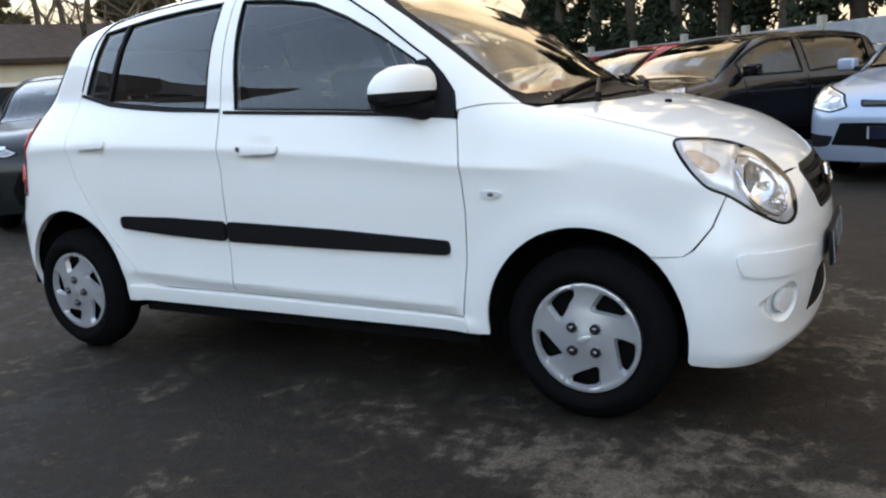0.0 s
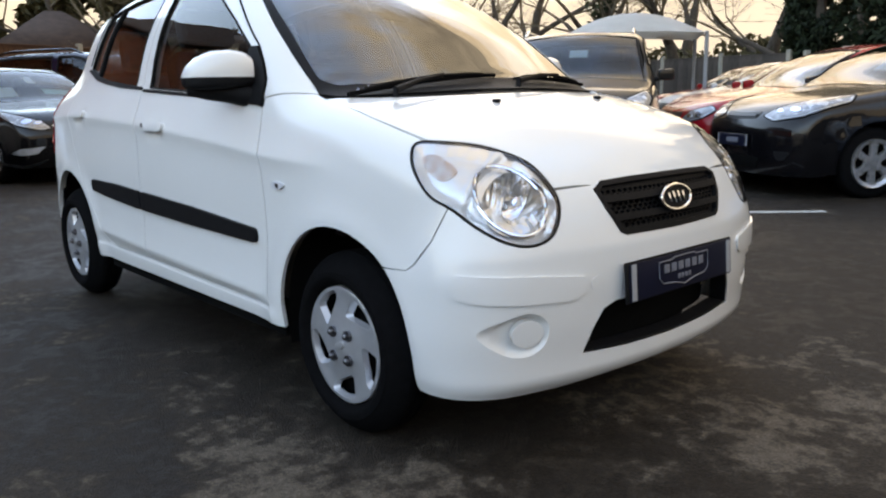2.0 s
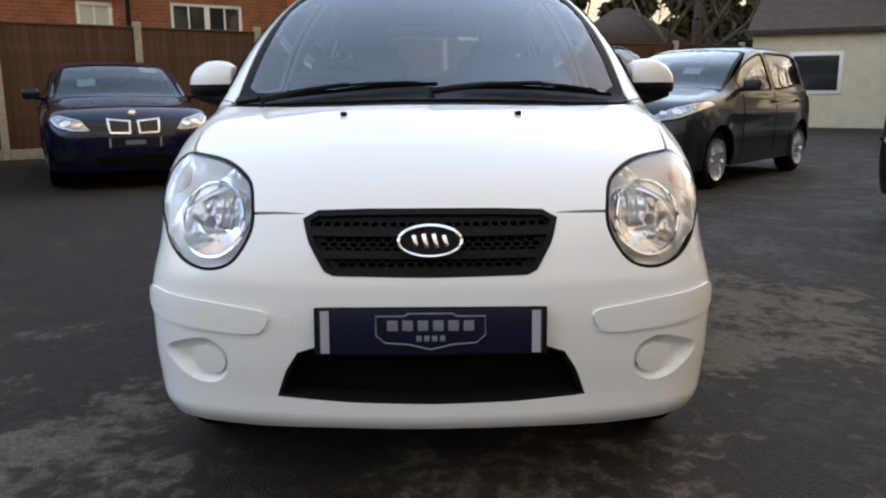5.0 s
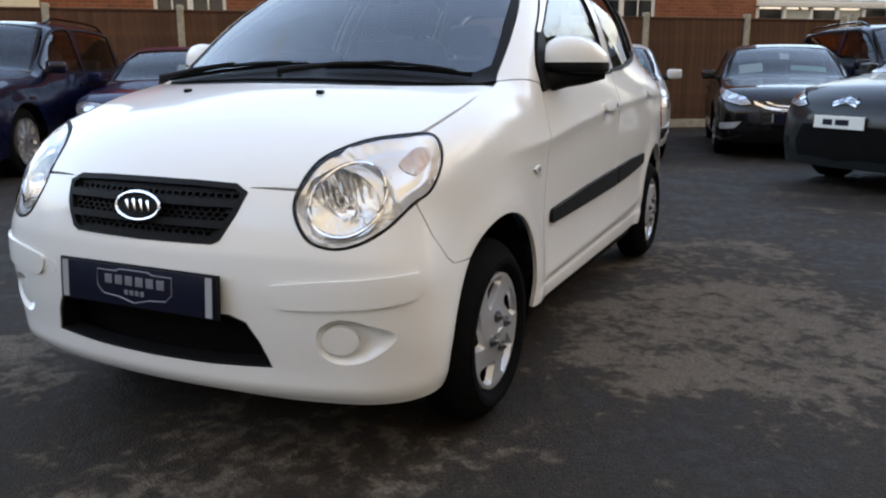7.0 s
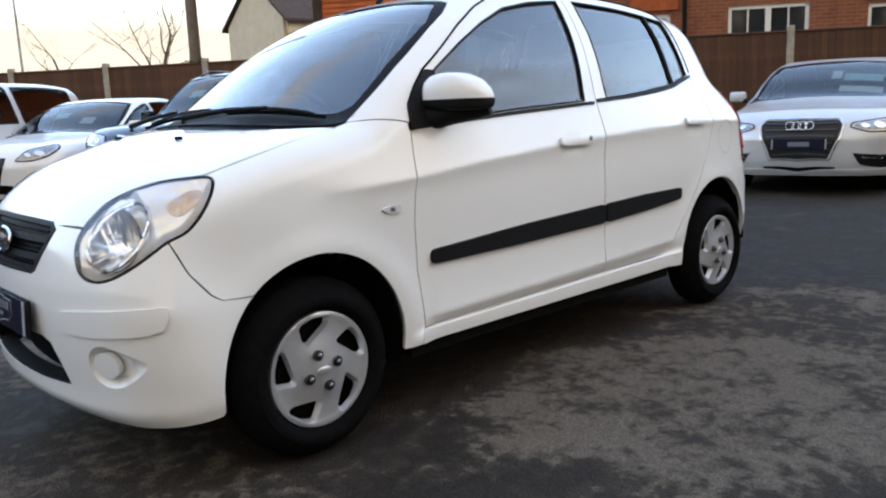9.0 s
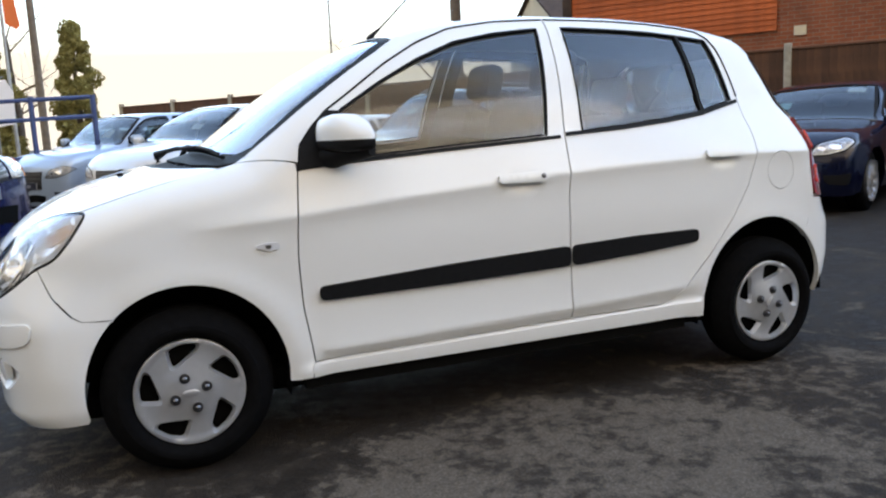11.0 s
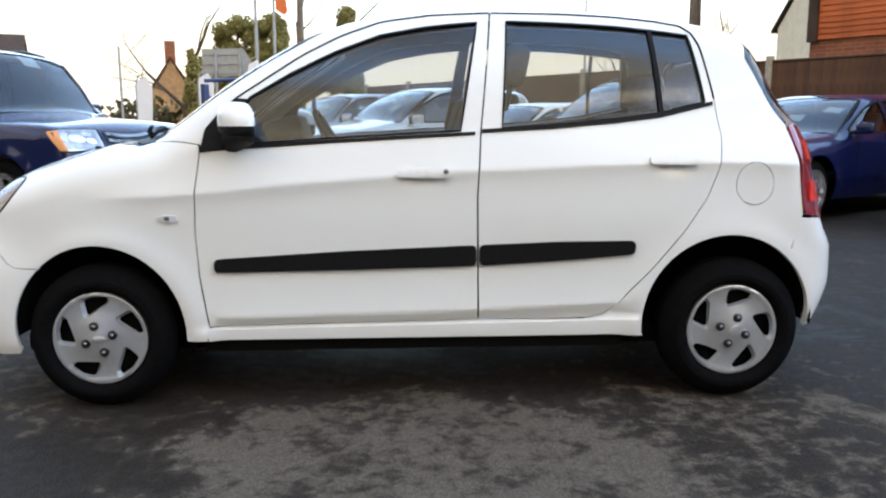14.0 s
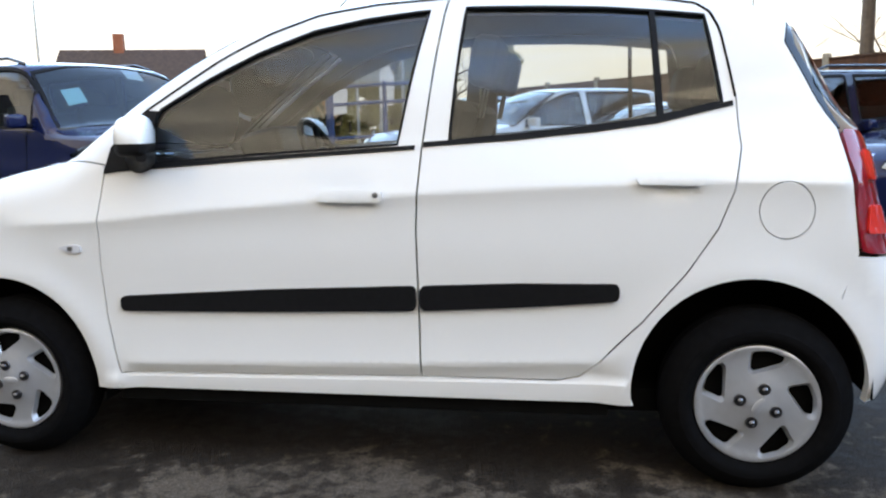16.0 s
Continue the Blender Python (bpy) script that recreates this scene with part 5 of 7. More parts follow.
def parked_car(name, label, place, coat, length, width, height, base, front, bonnet, cowl, crest, roof_end, tail_low=0.95, belt=0.92, wheel=0.31, spokes=10,
               lamp=((0.42, 0.62), (0.50, 0.73), (0.72, 0.79), (0.80, 0.74), (0.74, 0.66), (0.60, 0.62)), grille=((0.0, 0.72), (0.36, 0.72), (0.33, 0.45), (0.0, 0.42)),
               low=((0.0, 0.36), (0.40, 0.35), (0.34, 0.25), (0.0, 0.25)), fog=((0.56, 0.42), (0.80, 0.44), (0.78, 0.32), (0.60, 0.33)), plate=None, plate_z=0.5, bars=(), bar_mat=None,
               boxy=0.0, lean=0.72, posts=(0.42, 0.47), rails=False, glassy=None, papers=((0.25, 0.35), (-0.2, 0.5)), badge=None, sweep=0.10, skirt=None, screen_lean=0.0, side_wall=0.18, tuck=0.2):
    """A car from its main sizes. bonnet: its height at the nose and at the screen; cowl, crest: the screen's foot and head along the car; roof_end: where the roof stops."""
    half, w = base / 2, width / 2
    xf, xr = half + front, half + front - length
    g = glassy or DARK_GLASS
    car = thing(name, label, "car", "parked cars", place)
    nose_h, cowl_h = bonnet
    shape = Shape(
        top=[(xf + 0.1, nose_h - 0.30), (xf - 0.02, nose_h - 0.10), (xf - 0.12, nose_h), (xf - 0.35, nose_h + 0.45 * (cowl_h - nose_h)), (cowl + 0.15, cowl_h - 0.01), (cowl, cowl_h + 0.02),
             (cowl * 0.5 + crest * 0.5, (cowl_h + height) * 0.5 + 0.015 + screen_lean), (crest, height - 0.05), (crest - 0.25, height - 0.01), (crest * 0.45 + roof_end * 0.55, height), (roof_end + 0.15, height - 0.035),
             (roof_end, height - 0.07), (xr - 0.1, height - 0.45 + 0.3 * boxy)],
        side=[(0.0, 0.90 * w), (0.22, 0.965 * w), (0.5, w), (0.7, 0.995 * w), (belt - 0.06, 0.975 * w), (belt, 0.955 * w), (height * 0.6 + belt * 0.4, (lean * 0.5 + 0.5) * 0.955 * w), (height, lean * w), (height + 0.3, lean * 0.75 * w)],
        taper=[(xr - 0.1, 0.88 + 0.06 * boxy), (xr + 0.35, 0.96), (xr + 0.9, 1.0), (half - 0.3, 1.0), (half + 0.2, 0.985), (xf - 0.25, 0.93 + 0.04 * boxy), (xf + 0.1, 0.82 + 0.12 * boxy)],
        nose=[(0.0, xf - 0.14), (0.2, xf - 0.035), (0.36, xf), (0.55, xf - 0.003), (nose_h - 0.12, xf - 0.035), (nose_h, xf - 0.13), (nose_h + 0.4, xf - 0.9)],
        tail=[(0.0, xr + 0.12), (0.3, xr + 0.02), (0.55, xr), (0.8, xr + 0.05), (tail_low, xr + 0.09), (height - 0.1, max(xr + 0.10, roof_end - 0.12 + 0.3 * boxy)), (height + 0.2, roof_end)],
        crown=0.05, sweep=sweep, nose_plan=(0.14 * (1 - 0.6 * boxy), 0.20 * (1 - 0.6 * boxy)), tail_plan=(0.10, 0.12), round_side=0.14 - 0.05 * boxy, round_nose=0.10, round_tail=0.10,
        arches=((half, wheel, wheel + 0.055, 0.016), (-half, wheel, wheel + 0.055, 0.016)),
        crease=[(xf, 0.70), (half, 0.74), (0, 0.78), (-half, 0.82)], crease_in=(-half, half), top_taper=0.03)
    ax, rx = xf - front + wheel + 0.10, xr + (length - front - base) - wheel - 0.10
    hgt = 0.66
    wrap, cap_f, cap_r = View(shape, "wrap", height=hgt), View(shape, "cap_front", ax, hgt), View(shape, "cap_rear", rx, hgt)
    sill = tuck + 0.02

    def arch_of(cx):
        r = wheel + 0.05
        return dense(wrap.flat(by_side(shape, [(cx + r * math.cos(t), wheel + r * math.sin(t)) for t in np.linspace(radians(-25), radians(205), 24)] + [(cx - r * 0.9, 0.0), (cx + r * 0.9, 0.0)])), 0.06, smooth=False)

    low_line = wrap.flat(by_side(shape, [(x, sill) for x in np.linspace(rx, ax, 24)]))
    body_line = np.concatenate([low_line, np.array([(ax, 0.7 * math.pi / 2), (rx, 0.7 * math.pi / 2)])])
    body_line = dense(body_line, 0.06, smooth=False)
    # side windows, screens
    pillar = 0.06
    z0, gap_top = belt + 0.035, 0.085
    front_foot, rear_foot = cowl - side_wall, max(rx + 0.10, roof_end + 0.02)

    def head(x):
        return float(shape.top(np.array(x))) - gap_top

    xs = np.linspace(front_foot - 0.02, rear_foot + 0.06, 16)
    roofline = [(x, max(head(x + 0.02), z0 + 0.02)) for x in xs]
    panes = []
    cut = [front_foot - 0.02, *(front_foot + (rear_foot - front_foot) * p for p in posts), rear_foot + 0.06]
    pieces = [(cut[0], cut[1] + 0.0), (cut[2], cut[3])] if len(posts) == 2 else [(cut[0], cut[1]), (cut[2], cut[3]), (cut[4], cut[5])]
    for a, b in pieces:
        mid = [p for p in roofline if b < p[0] < a]
        top_at = lambda x: float(np.interp(x, [p[0] for p in roofline][::-1], [p[1] for p in roofline][::-1]))
        pts = [(a, z0), (a, top_at(a)), *mid, (b, top_at(b)), (b + 0.0, z0 + (0.05 if b == cut[-1] else 0))]
        panes.append(rounded(wrap.flat(by_side(shape, pts)), 0.03, 0.06))
    sy = w * lean * 0.93
    sc = [(cowl - 0.02, w * 0.86), (crest + 0.03, sy), (crest + 0.0, sy * 0.5), (crest - 0.01, 0.0)]
    flat_sc = wrap.flat(by_top(shape, sc))
    scr = np.concatenate([wrap.flat(by_top(shape, [(cowl + 0.02, 0.0), (cowl + 0.02, w * 0.5)])), flat_sc])
    under("body", panel_mesh("body", wrap, body_line, [arch_of(half), arch_of(-half), *panes, dense(scr[:-1].tolist() + [(crest - 0.01, 0.7 * math.pi / 2), (cowl + 0.02, 0.7 * math.pi / 2)], 0.06, smooth=False)], [coat, TRIM], gap=0.075, rim=0.02, lining=True, both=True), car)
    for p in panes:
        panels("side_window", wrap, grow(p, 0.004), car, (), [g], "tinted side window", off=-0.006, rim=0, gap=0.12)
        panels("window_frame", wrap, grow(p, 0.012), car, [grow(p, -0.008)], [BLACK], off=0.003, rim=0.006, gap=0.2)
    top = View(shape, "top")
    ts = np.array([(cowl + 0.03, 0.0), (cowl + 0.02, w * 0.5), (cowl - 0.02, w * 0.865), (crest + 0.03, sy + 0.005), (crest, sy * 0.5), (crest - 0.01, 0.0)])
    ts = dense(np.concatenate([ts, (ts * np.array([1, -1]))[-2:0:-1]]), 0.06, smooth=False)
    under("windscreen", panel_mesh("windscreen", top, ts, (), [g], off=-0.004, rim=0, gap=0.1), car, "windscreen with price cards behind it")
    under("screen_border", panel_mesh("screen_border", top, ts, [grow(ts, -0.035)], [BLACK], off=-0.001, rim=0.004, gap=0.2), car)
    for y, t, *size in papers:
        x = cowl + (crest - cowl) * t
        cw, cd, teal = size or (0.10, 0.06, y < 0)
        card = np.array([(x - cd, y - cw), (x + cd, y - cw), (x + cd, y + cw), (x - cd, y + cw)])
        under("price_card", panel_mesh("price_card", top, dense(card, 0.05, smooth=False), (), [STICKER if teal else PAPER], off=-0.012, rim=0, gap=0.1), car, "pale blue price sheet" if teal else "white price card")
    # nose and tail

    def cap_outline(view, axis, sign):
        q = wrap.flat(by_side(shape, [(axis, sill)]))[0][1] / 0.7
        arc = [(0.75 * math.pi / 2 * math.cos(f), 0.75 * math.pi / 2 * math.sin(f)) for f in np.linspace(q, math.pi - q, 60)]
        bottom = []
        for th in np.linspace(math.pi / 2, -math.pi / 2, 40)[1:-1]:
            p = shape.meet(np.array([[axis, 0.0, tuck]]), np.array([[sign * math.cos(th), -math.sin(th), 0.0]]))[0]
            bottom.append(view.flat([p])[0])
        return dense(np.array(arc + bottom), 0.05, smooth=False)

    def ahead(pts, view, hole_off=0.0):
        p = np.array(pts)
        flat = view.flat(by_front(shape, pts)) if view is cap_f else view.flat(shape.meet(np.stack([np.zeros(len(p)), p[:, 0], p[:, 1]], 1), np.array([-1.0, 0, 0]), 3.5))
        return flat

    def both_sides(pts):
        return list(pts) + [(-y, z) for y, z in pts[::-1] if y > 1e-6]

    f_end = under("front_end", panel_mesh("front_end", cap_f, cap_outline(cap_f, ax, 1), (), [coat], gap=0.05, rim=0.02), car)
    r_end = under("rear_end", panel_mesh("rear_end", cap_r, cap_outline(cap_r, rx, -1), (), [coat], gap=0.08, rim=0.02), car)
    if grille:
        gl = rounded(ahead(both_sides(grille), cap_f), 0.03, 0.03)
        under("grille", panel_mesh("grille", cap_f, gl, (), [GRILLE_BLACK], off=0.004, rim=0.01, gap=0.06), f_end, "black grille")
        for zz in np.linspace(min(p[1] for p in grille) + 0.04, max(p[1] for p in grille) - 0.04, 6 if max(p[1] for p in grille) - min(p[1] for p in grille) > 0.3 else 4):
            ww = float(np.interp(zz, [p[1] for p in grille[::-1]][1:-1] if len(grille) > 3 else [0, 1], [p[0] for p in grille[::-1]][1:-1] if len(grille) > 3 else [0.3, 0.3])) * 0.92
            under("grille_slat", panel_mesh("grille_slat", cap_f, rounded(ahead([(-ww, zz - 0.008), (ww, zz - 0.008), (ww, zz + 0.008), (-ww, zz + 0.008)], cap_f), 0.004, 0.05), (), [SLAT], off=0.014, rim=0.010, gap=0.1), f_end)
    if low:
        # no recess here: the opening's shade is a near-black sheet on the skin
        under("air_intake", panel_mesh("air_intake", cap_f, rounded(ahead(both_sides(low), cap_f), 0.02, 0.04), (), [DARK], off=0.004, rim=0.01, gap=0.08), f_end, "near-black sheet standing in for the air intake's shade")
    for line, mat, nm, o, lb in ((lamp, LAMP_FILL, "headlamp", 0.006, "clear headlamp"), (fog, BLACK, "fog_lamp_bay", 0.004, "black fog-lamp bay")):
        if line:
            flat = rounded(ahead(line, cap_f), 0.03, 0.03)
            for s in (False, True):
                h = under(nm, panel_mesh(nm, cap_f, flat, (), [mat], off=o, rim=0.012, gap=0.05, mirror=s), f_end, lb)
                if nm == "headlamp":
                    cy, cz = np.mean(np.array(line), 0)
                    under("lamp_border", panel_mesh("lamp_border", cap_f, grow(flat, 0.008), [grow(flat, -0.006)], [BLACK], off=0.007, rim=0.01, gap=0.2, mirror=s), h)
                    under("lamp_hollow", panel_mesh("lamp_hollow", cap_f, grow(flat, -0.022), (), [LAMP_HOLLOW], off=0.009, rim=0.003, gap=0.1, mirror=s), h)
                    inner_end = np.array(line)[np.argmin(np.array(line)[:, 0])]
                    for share, size in ((-0.12, 0.040), (0.42, 0.030)):
                        disc = cap_f.flat(by_front(shape, [(cy + (inner_end[0] - cy) * share, cz + (inner_end[1] - cz) * share * 0.4)]))[0]
                        under("projector", panel_mesh("projector", cap_f, np.array([disc + size * np.array([math.cos(a), math.sin(a)]) for a in np.linspace(0, math.tau, 20, endpoint=False)]), (), [CHROME], off=0.012, rim=0.004, gap=0.1, mirror=s), h)
    for pts, mat in bars:
        for s in (False, True):
            under("trim_bar", panel_mesh("trim_bar", cap_f, rounded(ahead(pts, cap_f), 0.008, 0.03), (), [mat], off=0.014, rim=0.012, gap=0.08, mirror=s), f_end, "bright trim")
    bx = float(by_front(shape, [(0.0, plate_z)])[0][0])
    pl = assembly("number_plate", car, "show plate on the bumper")
    part("plate_board", box((0.012, 0.52, 0.11), (bx + 0.012, 0, plate_z), bevel=0.003, segments=1), plate or NAVY, pl)
    for y, ww, tall, mat in ((-0.11, 0.10, 0.05, NAVY), (0.04, 0.14, 0.05, NAVY)) if plate else ((0.0, 0.20, 0.045, PRINT), (-0.252, 0.014, 0.10, STRIP), (0.252, 0.014, 0.10, STRIP)):
        part("plate_bar", box((0.004, ww, tall), (bx + 0.020, y, plate_z)), mat, pl)
    if badge:
        bz = badge
        bxx = float(by_front(shape, [(0.0, bz)])[0][0])
        part("badge", turned([(0.0, 0.045), (0.012, 0.045), (0.016, 0.035), (0.016, 0.0)], 24, "x", (bxx + 0.008, 0, bz)), CHROME, f_end, "round chrome badge")
    # lamps behind
    tl = [(w * 0.62, 0.95), (w * 0.93, 0.93), (w * 0.93, 0.72), (w * 0.66, 0.70)]
    for s in (False, True):
        under("tail_lamp", panel_mesh("tail_lamp", cap_r, rounded(ahead(tl, cap_r), 0.03, 0.05), (), [RED_LAMP], off=0.006, rim=0.01, gap=0.1, mirror=s), r_end, "red tail lamp")
    # mirrors, handles, wheels, cabin
    mx = front_foot - 0.05
    my = float(by_side(shape, [(mx, belt)])[0][1])
    for s in (1, -1):
        dm = assembly("door_mirror", car, "door mirror in body colour")
        part("mirror_shell", box((0.12, 0.18, 0.125), (mx, s * (my + 0.11), belt + 0.085), (0, 0, s * 12), bevel=0.042, segments=3), coat, dm)
        part("mirror_foot", tube([(mx + 0.04, s * (my - 0.04), belt + 0.03), (mx + 0.02, s * (my + 0.08), belt + 0.05)], 0.025, 8), BLACK, dm)
        for x in (front_foot - 0.95, front_foot - 1.75):
            if x > rx - 0.1:
                hy = float(by_side(shape, [(x, belt - 0.10)])[0][1])
                part("door_handle", box((0.20, 0.03, 0.03), (x, s * (hy + 0.012), belt - 0.10), bevel=0.01), coat, car)
        for x in (half, -half):
            road_wheel(car, x, w - 0.045, wheel, spokes, s)
        for x in (front_foot - 0.05, cut[1] * 0.5 + cut[2] * 0.5, rx + 0.15):
            seam = by_side(shape, [(x + 0.02 * (0.6 - z), z) for z in np.linspace(sill + 0.10, belt - 0.0, 12)])
            part("door_gap", tube([(p[0], s * (p[1] + 0.0005), p[2]) for p in seam], 0.0035, 4, caps=False), DARK, car)
    part("underside", box((length - 0.5, width - 0.30, 0.18), ((xf + xr) / 2, 0, tuck + 0.10), bevel=0.02), DARK, car)
    part("wheel_wells", box((0.80, width - 0.36, 0.45), (half, 0, 0.42)), DARK, car)
    part("wheel_wells", box((0.80, width - 0.36, 0.45), (-half, 0, 0.42)), DARK, car)
    part("dashboard", box((0.5, width - 0.22, 0.14), (cowl - 0.22, 0, cowl_h - 0.08), bevel=0.05), TRIM, car)
    for y in (0.38, -0.38):
        part("seat", box((0.14, 0.48, 0.62), (cowl - 1.15, y, belt - 0.05), (0, -15, 0), bevel=0.05), SEAT, car)
        part("headrest", box((0.10, 0.26, 0.17), (cowl - 1.27, y, belt + 0.33), (0, -12, 0), bevel=0.04), SEAT, car)
    part("rear_seat", box((0.16, width - 0.4, 0.60), (max(rx + 0.25, cowl - 2.1), 0, belt - 0.10), (0, -15, 0), bevel=0.05), SEAT, car)
    if rails:
        for s in (1, -1):
            pts = by_top(shape, [(x, w * lean * 0.86) for x in np.linspace(crest - 0.15, roof_end + 0.15, 10)])
            part("roof_rail", tube([(p[0], s * p[1], p[2] + (0.05 if 0 < i < 9 else 0.0)) for i, p in enumerate(pts)], 0.016, 8), rails, car, "roof rail")
    return car


def parked(nose_x, nose_y, heading, xf):
    """Where a car stands, from the place of its nose and its heading."""
    h = radians(heading)
    return pose(nose_x - xf * math.cos(h), nose_y - xf * math.sin(h), 0, 0, 0, heading)


SILVER_PAINT = paint("silver_paint", (0.58, 0.585, 0.59), metal=0.35, rough=0.3)
BLACK_PAINT = paint("black_paint", (0.003, 0.003, 0.004), rough=0.25)
NAVY_PAINT = paint("dark_blue_paint", (0.003, 0.005, 0.020), metal=0.1, rough=0.25)
BLUE_PAINT = paint("deep_blue_paint", (0.004, 0.010, 0.055), metal=0.1, rough=0.25)
GREY_PAINT = paint("graphite_paint", (0.012, 0.015, 0.016), metal=0.0, rough=0.3, coat=0.45)
SMOKE_PAINT = paint("dark_brown_grey_paint", (0.014, 0.012, 0.011), metal=0.15, rough=0.3)
RED_PAINT = paint("dark_red_paint", (0.34, 0.008, 0.014), metal=0.0, rough=0.25)
PALE_PAINT = paint("pale_blue_silver_paint", (0.34, 0.42, 0.52), metal=0.4, rough=0.3)
COLD_WHITE = paint("cool_white_paint", (0.74, 0.76, 0.78), rough=0.35)

HATCH = dict(length=4.28, width=1.78, height=1.44, base=2.60, front=0.86, bonnet=(0.78, 0.97), cowl=0.95, crest=0.15, roof_end=-1.75, belt=0.93)
# chrome strips of a winged grille, a single-frame grille, twin oval grilles
WING_BAR = (([(0.0, 0.602), (0.15, 0.604), (0.32, 0.632), (0.47, 0.695), (0.455, 0.655), (0.33, 0.602), (0.15, 0.578), (0.0, 0.576)], CHROME), ([(0.07, 0.642), (0.20, 0.648), (0.33, 0.688), (0.32, 0.668), (0.20, 0.628), (0.07, 0.622)], CHROME),
            ([(0.58, 0.455), (0.80, 0.435), (0.84, 0.375), (0.66, 0.375)], LAMP_FILL), ([(0.56, 0.305), (0.88, 0.315), (0.88, 0.285), (0.60, 0.27)], GREY_PAINT))
LOW_BLADE = (([(0.40, 0.27), (0.86, 0.37), (0.86, 0.34), (0.40, 0.235)], SILVER_PAINT), ([(0.0, 0.235), (0.40, 0.27), (0.40, 0.245), (0.0, 0.215)], SILVER_PAINT))
KIDNEY = (([(0.03, 0.72), (0.26, 0.74), (0.25, 0.725), (0.045, 0.705)], CHROME), ([(0.03, 0.72), (0.05, 0.72), (0.06, 0.59), (0.04, 0.585)], CHROME),
          ([(0.24, 0.74), (0.265, 0.74), (0.25, 0.60), (0.23, 0.59)], CHROME), ([(0.04, 0.60), (0.24, 0.605), (0.235, 0.59), (0.05, 0.585)], CHROME))

parked_car("silver_hatchback", "silver hatchback with a dark trapezoid grille beside the fence", parked(-5.71, -0.77, 12.6, 2.16), SILVER_PAINT, **HATCH,
           grille=((0.0, 0.76), (0.34, 0.755), (0.38, 0.70), (0.27, 0.37), (0.0, 0.365)), low=((0.0, 0.28), (0.35, 0.29), (0.30, 0.245), (0.0, 0.24)), fog=((0.48, 0.44), (0.86, 0.46), (0.85, 0.33), (0.55, 0.31)),
           lamp=((0.45, 0.68), (0.47, 0.72), (0.80, 0.76), (0.86, 0.72), (0.84, 0.64), (0.62, 0.63)), plate_z=0.52, bars=LOW_BLADE + (([(0.0, 0.768), (0.345, 0.763), (0.39, 0.70), (0.285, 0.365), (0.0, 0.360), (0.0, 0.350), (0.29, 0.355), (0.40, 0.70), (0.352, 0.772), (0.0, 0.777)], CHROME), ([(0.48, 0.44), (0.86, 0.46), (0.86, 0.449), (0.48, 0.43)], SILVER_PAINT), ([(0.56, 0.395), (0.83, 0.405), (0.83, 0.385), (0.57, 0.375)], CHROME),), papers=((0.10, 0.55, 0.055, 0.09, False), (0.38, 0.48, 0.20, 0.07, True), (0.38, 0.22, 0.22, 0.05, False)))
badge_at = bpy.data.objects["silver_hatchback"]
for k in range(4):
    part("badge_ring", tube([(2.152, -0.093 + 0.062 * k + 0.040 * math.cos(a), 0.705 + 0.040 * math.sin(a)) for a in np.linspace(0, math.tau, 28, endpoint=False)], 0.0055, 6, closed=True), CHROME, badge_at, "thin chrome ring")
parked_car("black_hatchback", "glossy black hatchback with a chrome-winged grille beside the fence", parked(-7.06, 1.32, 9, 2.16), BLACK_PAINT, **HATCH, grille=((0.0, 0.68), (0.40, 0.69), (0.38, 0.42), (0.0, 0.40)), fog=None,
           lamp=((0.48, 0.66), (0.55, 0.74), (0.80, 0.86), (0.84, 0.82), (0.80, 0.70), (0.60, 0.64)), bars=WING_BAR, badge=0.625, papers=((-0.42, 0.30, 0.15, 0.09, False), (0.02, 0.62, 0.06, 0.09, False), (0.30, 0.28, 0.22, 0.05, True)))
parked_car("graphite_hatchback", "dark grey rounded hatchback with a pale number plate", parked(-4.51, 1.72, -42.2, 2.07), GREY_PAINT, side_wall=0.3, length=3.94, width=1.72, height=1.52, base=2.46, front=0.84, bonnet=(0.84, 1.03), cowl=1.0, crest=0.0, roof_end=-1.6,
           belt=0.98, wheel=0.305, spokes=8, grille=((0.0, 0.80), (0.10, 0.80), (0.09, 0.77), (0.0, 0.76)), low=((0.0, 0.56), (0.42, 0.57), (0.50, 0.42), (0.46, 0.28), (0.0, 0.26)), lamp=((0.42, 0.74), (0.60, 0.84), (0.80, 0.90), (0.83, 0.86), (0.70, 0.74), (0.52, 0.71)),
           fog=((0.60, 0.44), (0.74, 0.46), (0.74, 0.38), (0.62, 0.36)), plate=PLATE_WHITE, plate_z=0.60, bars=(([(0.0, 0.81), (0.13, 0.77), (0.13, 0.75), (0.0, 0.79)], CHROME), ([(0.0, 0.785), (0.12, 0.745), (0.12, 0.725), (0.0, 0.765)], CHROME)), screen_lean=0.03)
parked_car("blue_estate_car", "dark blue sport utility vehicle with roof rails", parked(-8.0, 3.55, 24, 2.28), NAVY_PAINT, length=4.6, width=1.88, height=1.72, base=2.70, front=0.90, bonnet=(0.95, 1.12), cowl=1.05, crest=0.30, roof_end=-1.95, belt=1.07, wheel=0.36, boxy=0.5, lean=0.78, rails=BLACK_PAINT,
           papers=((0.4, 0.75), (0.35, 0.25)))
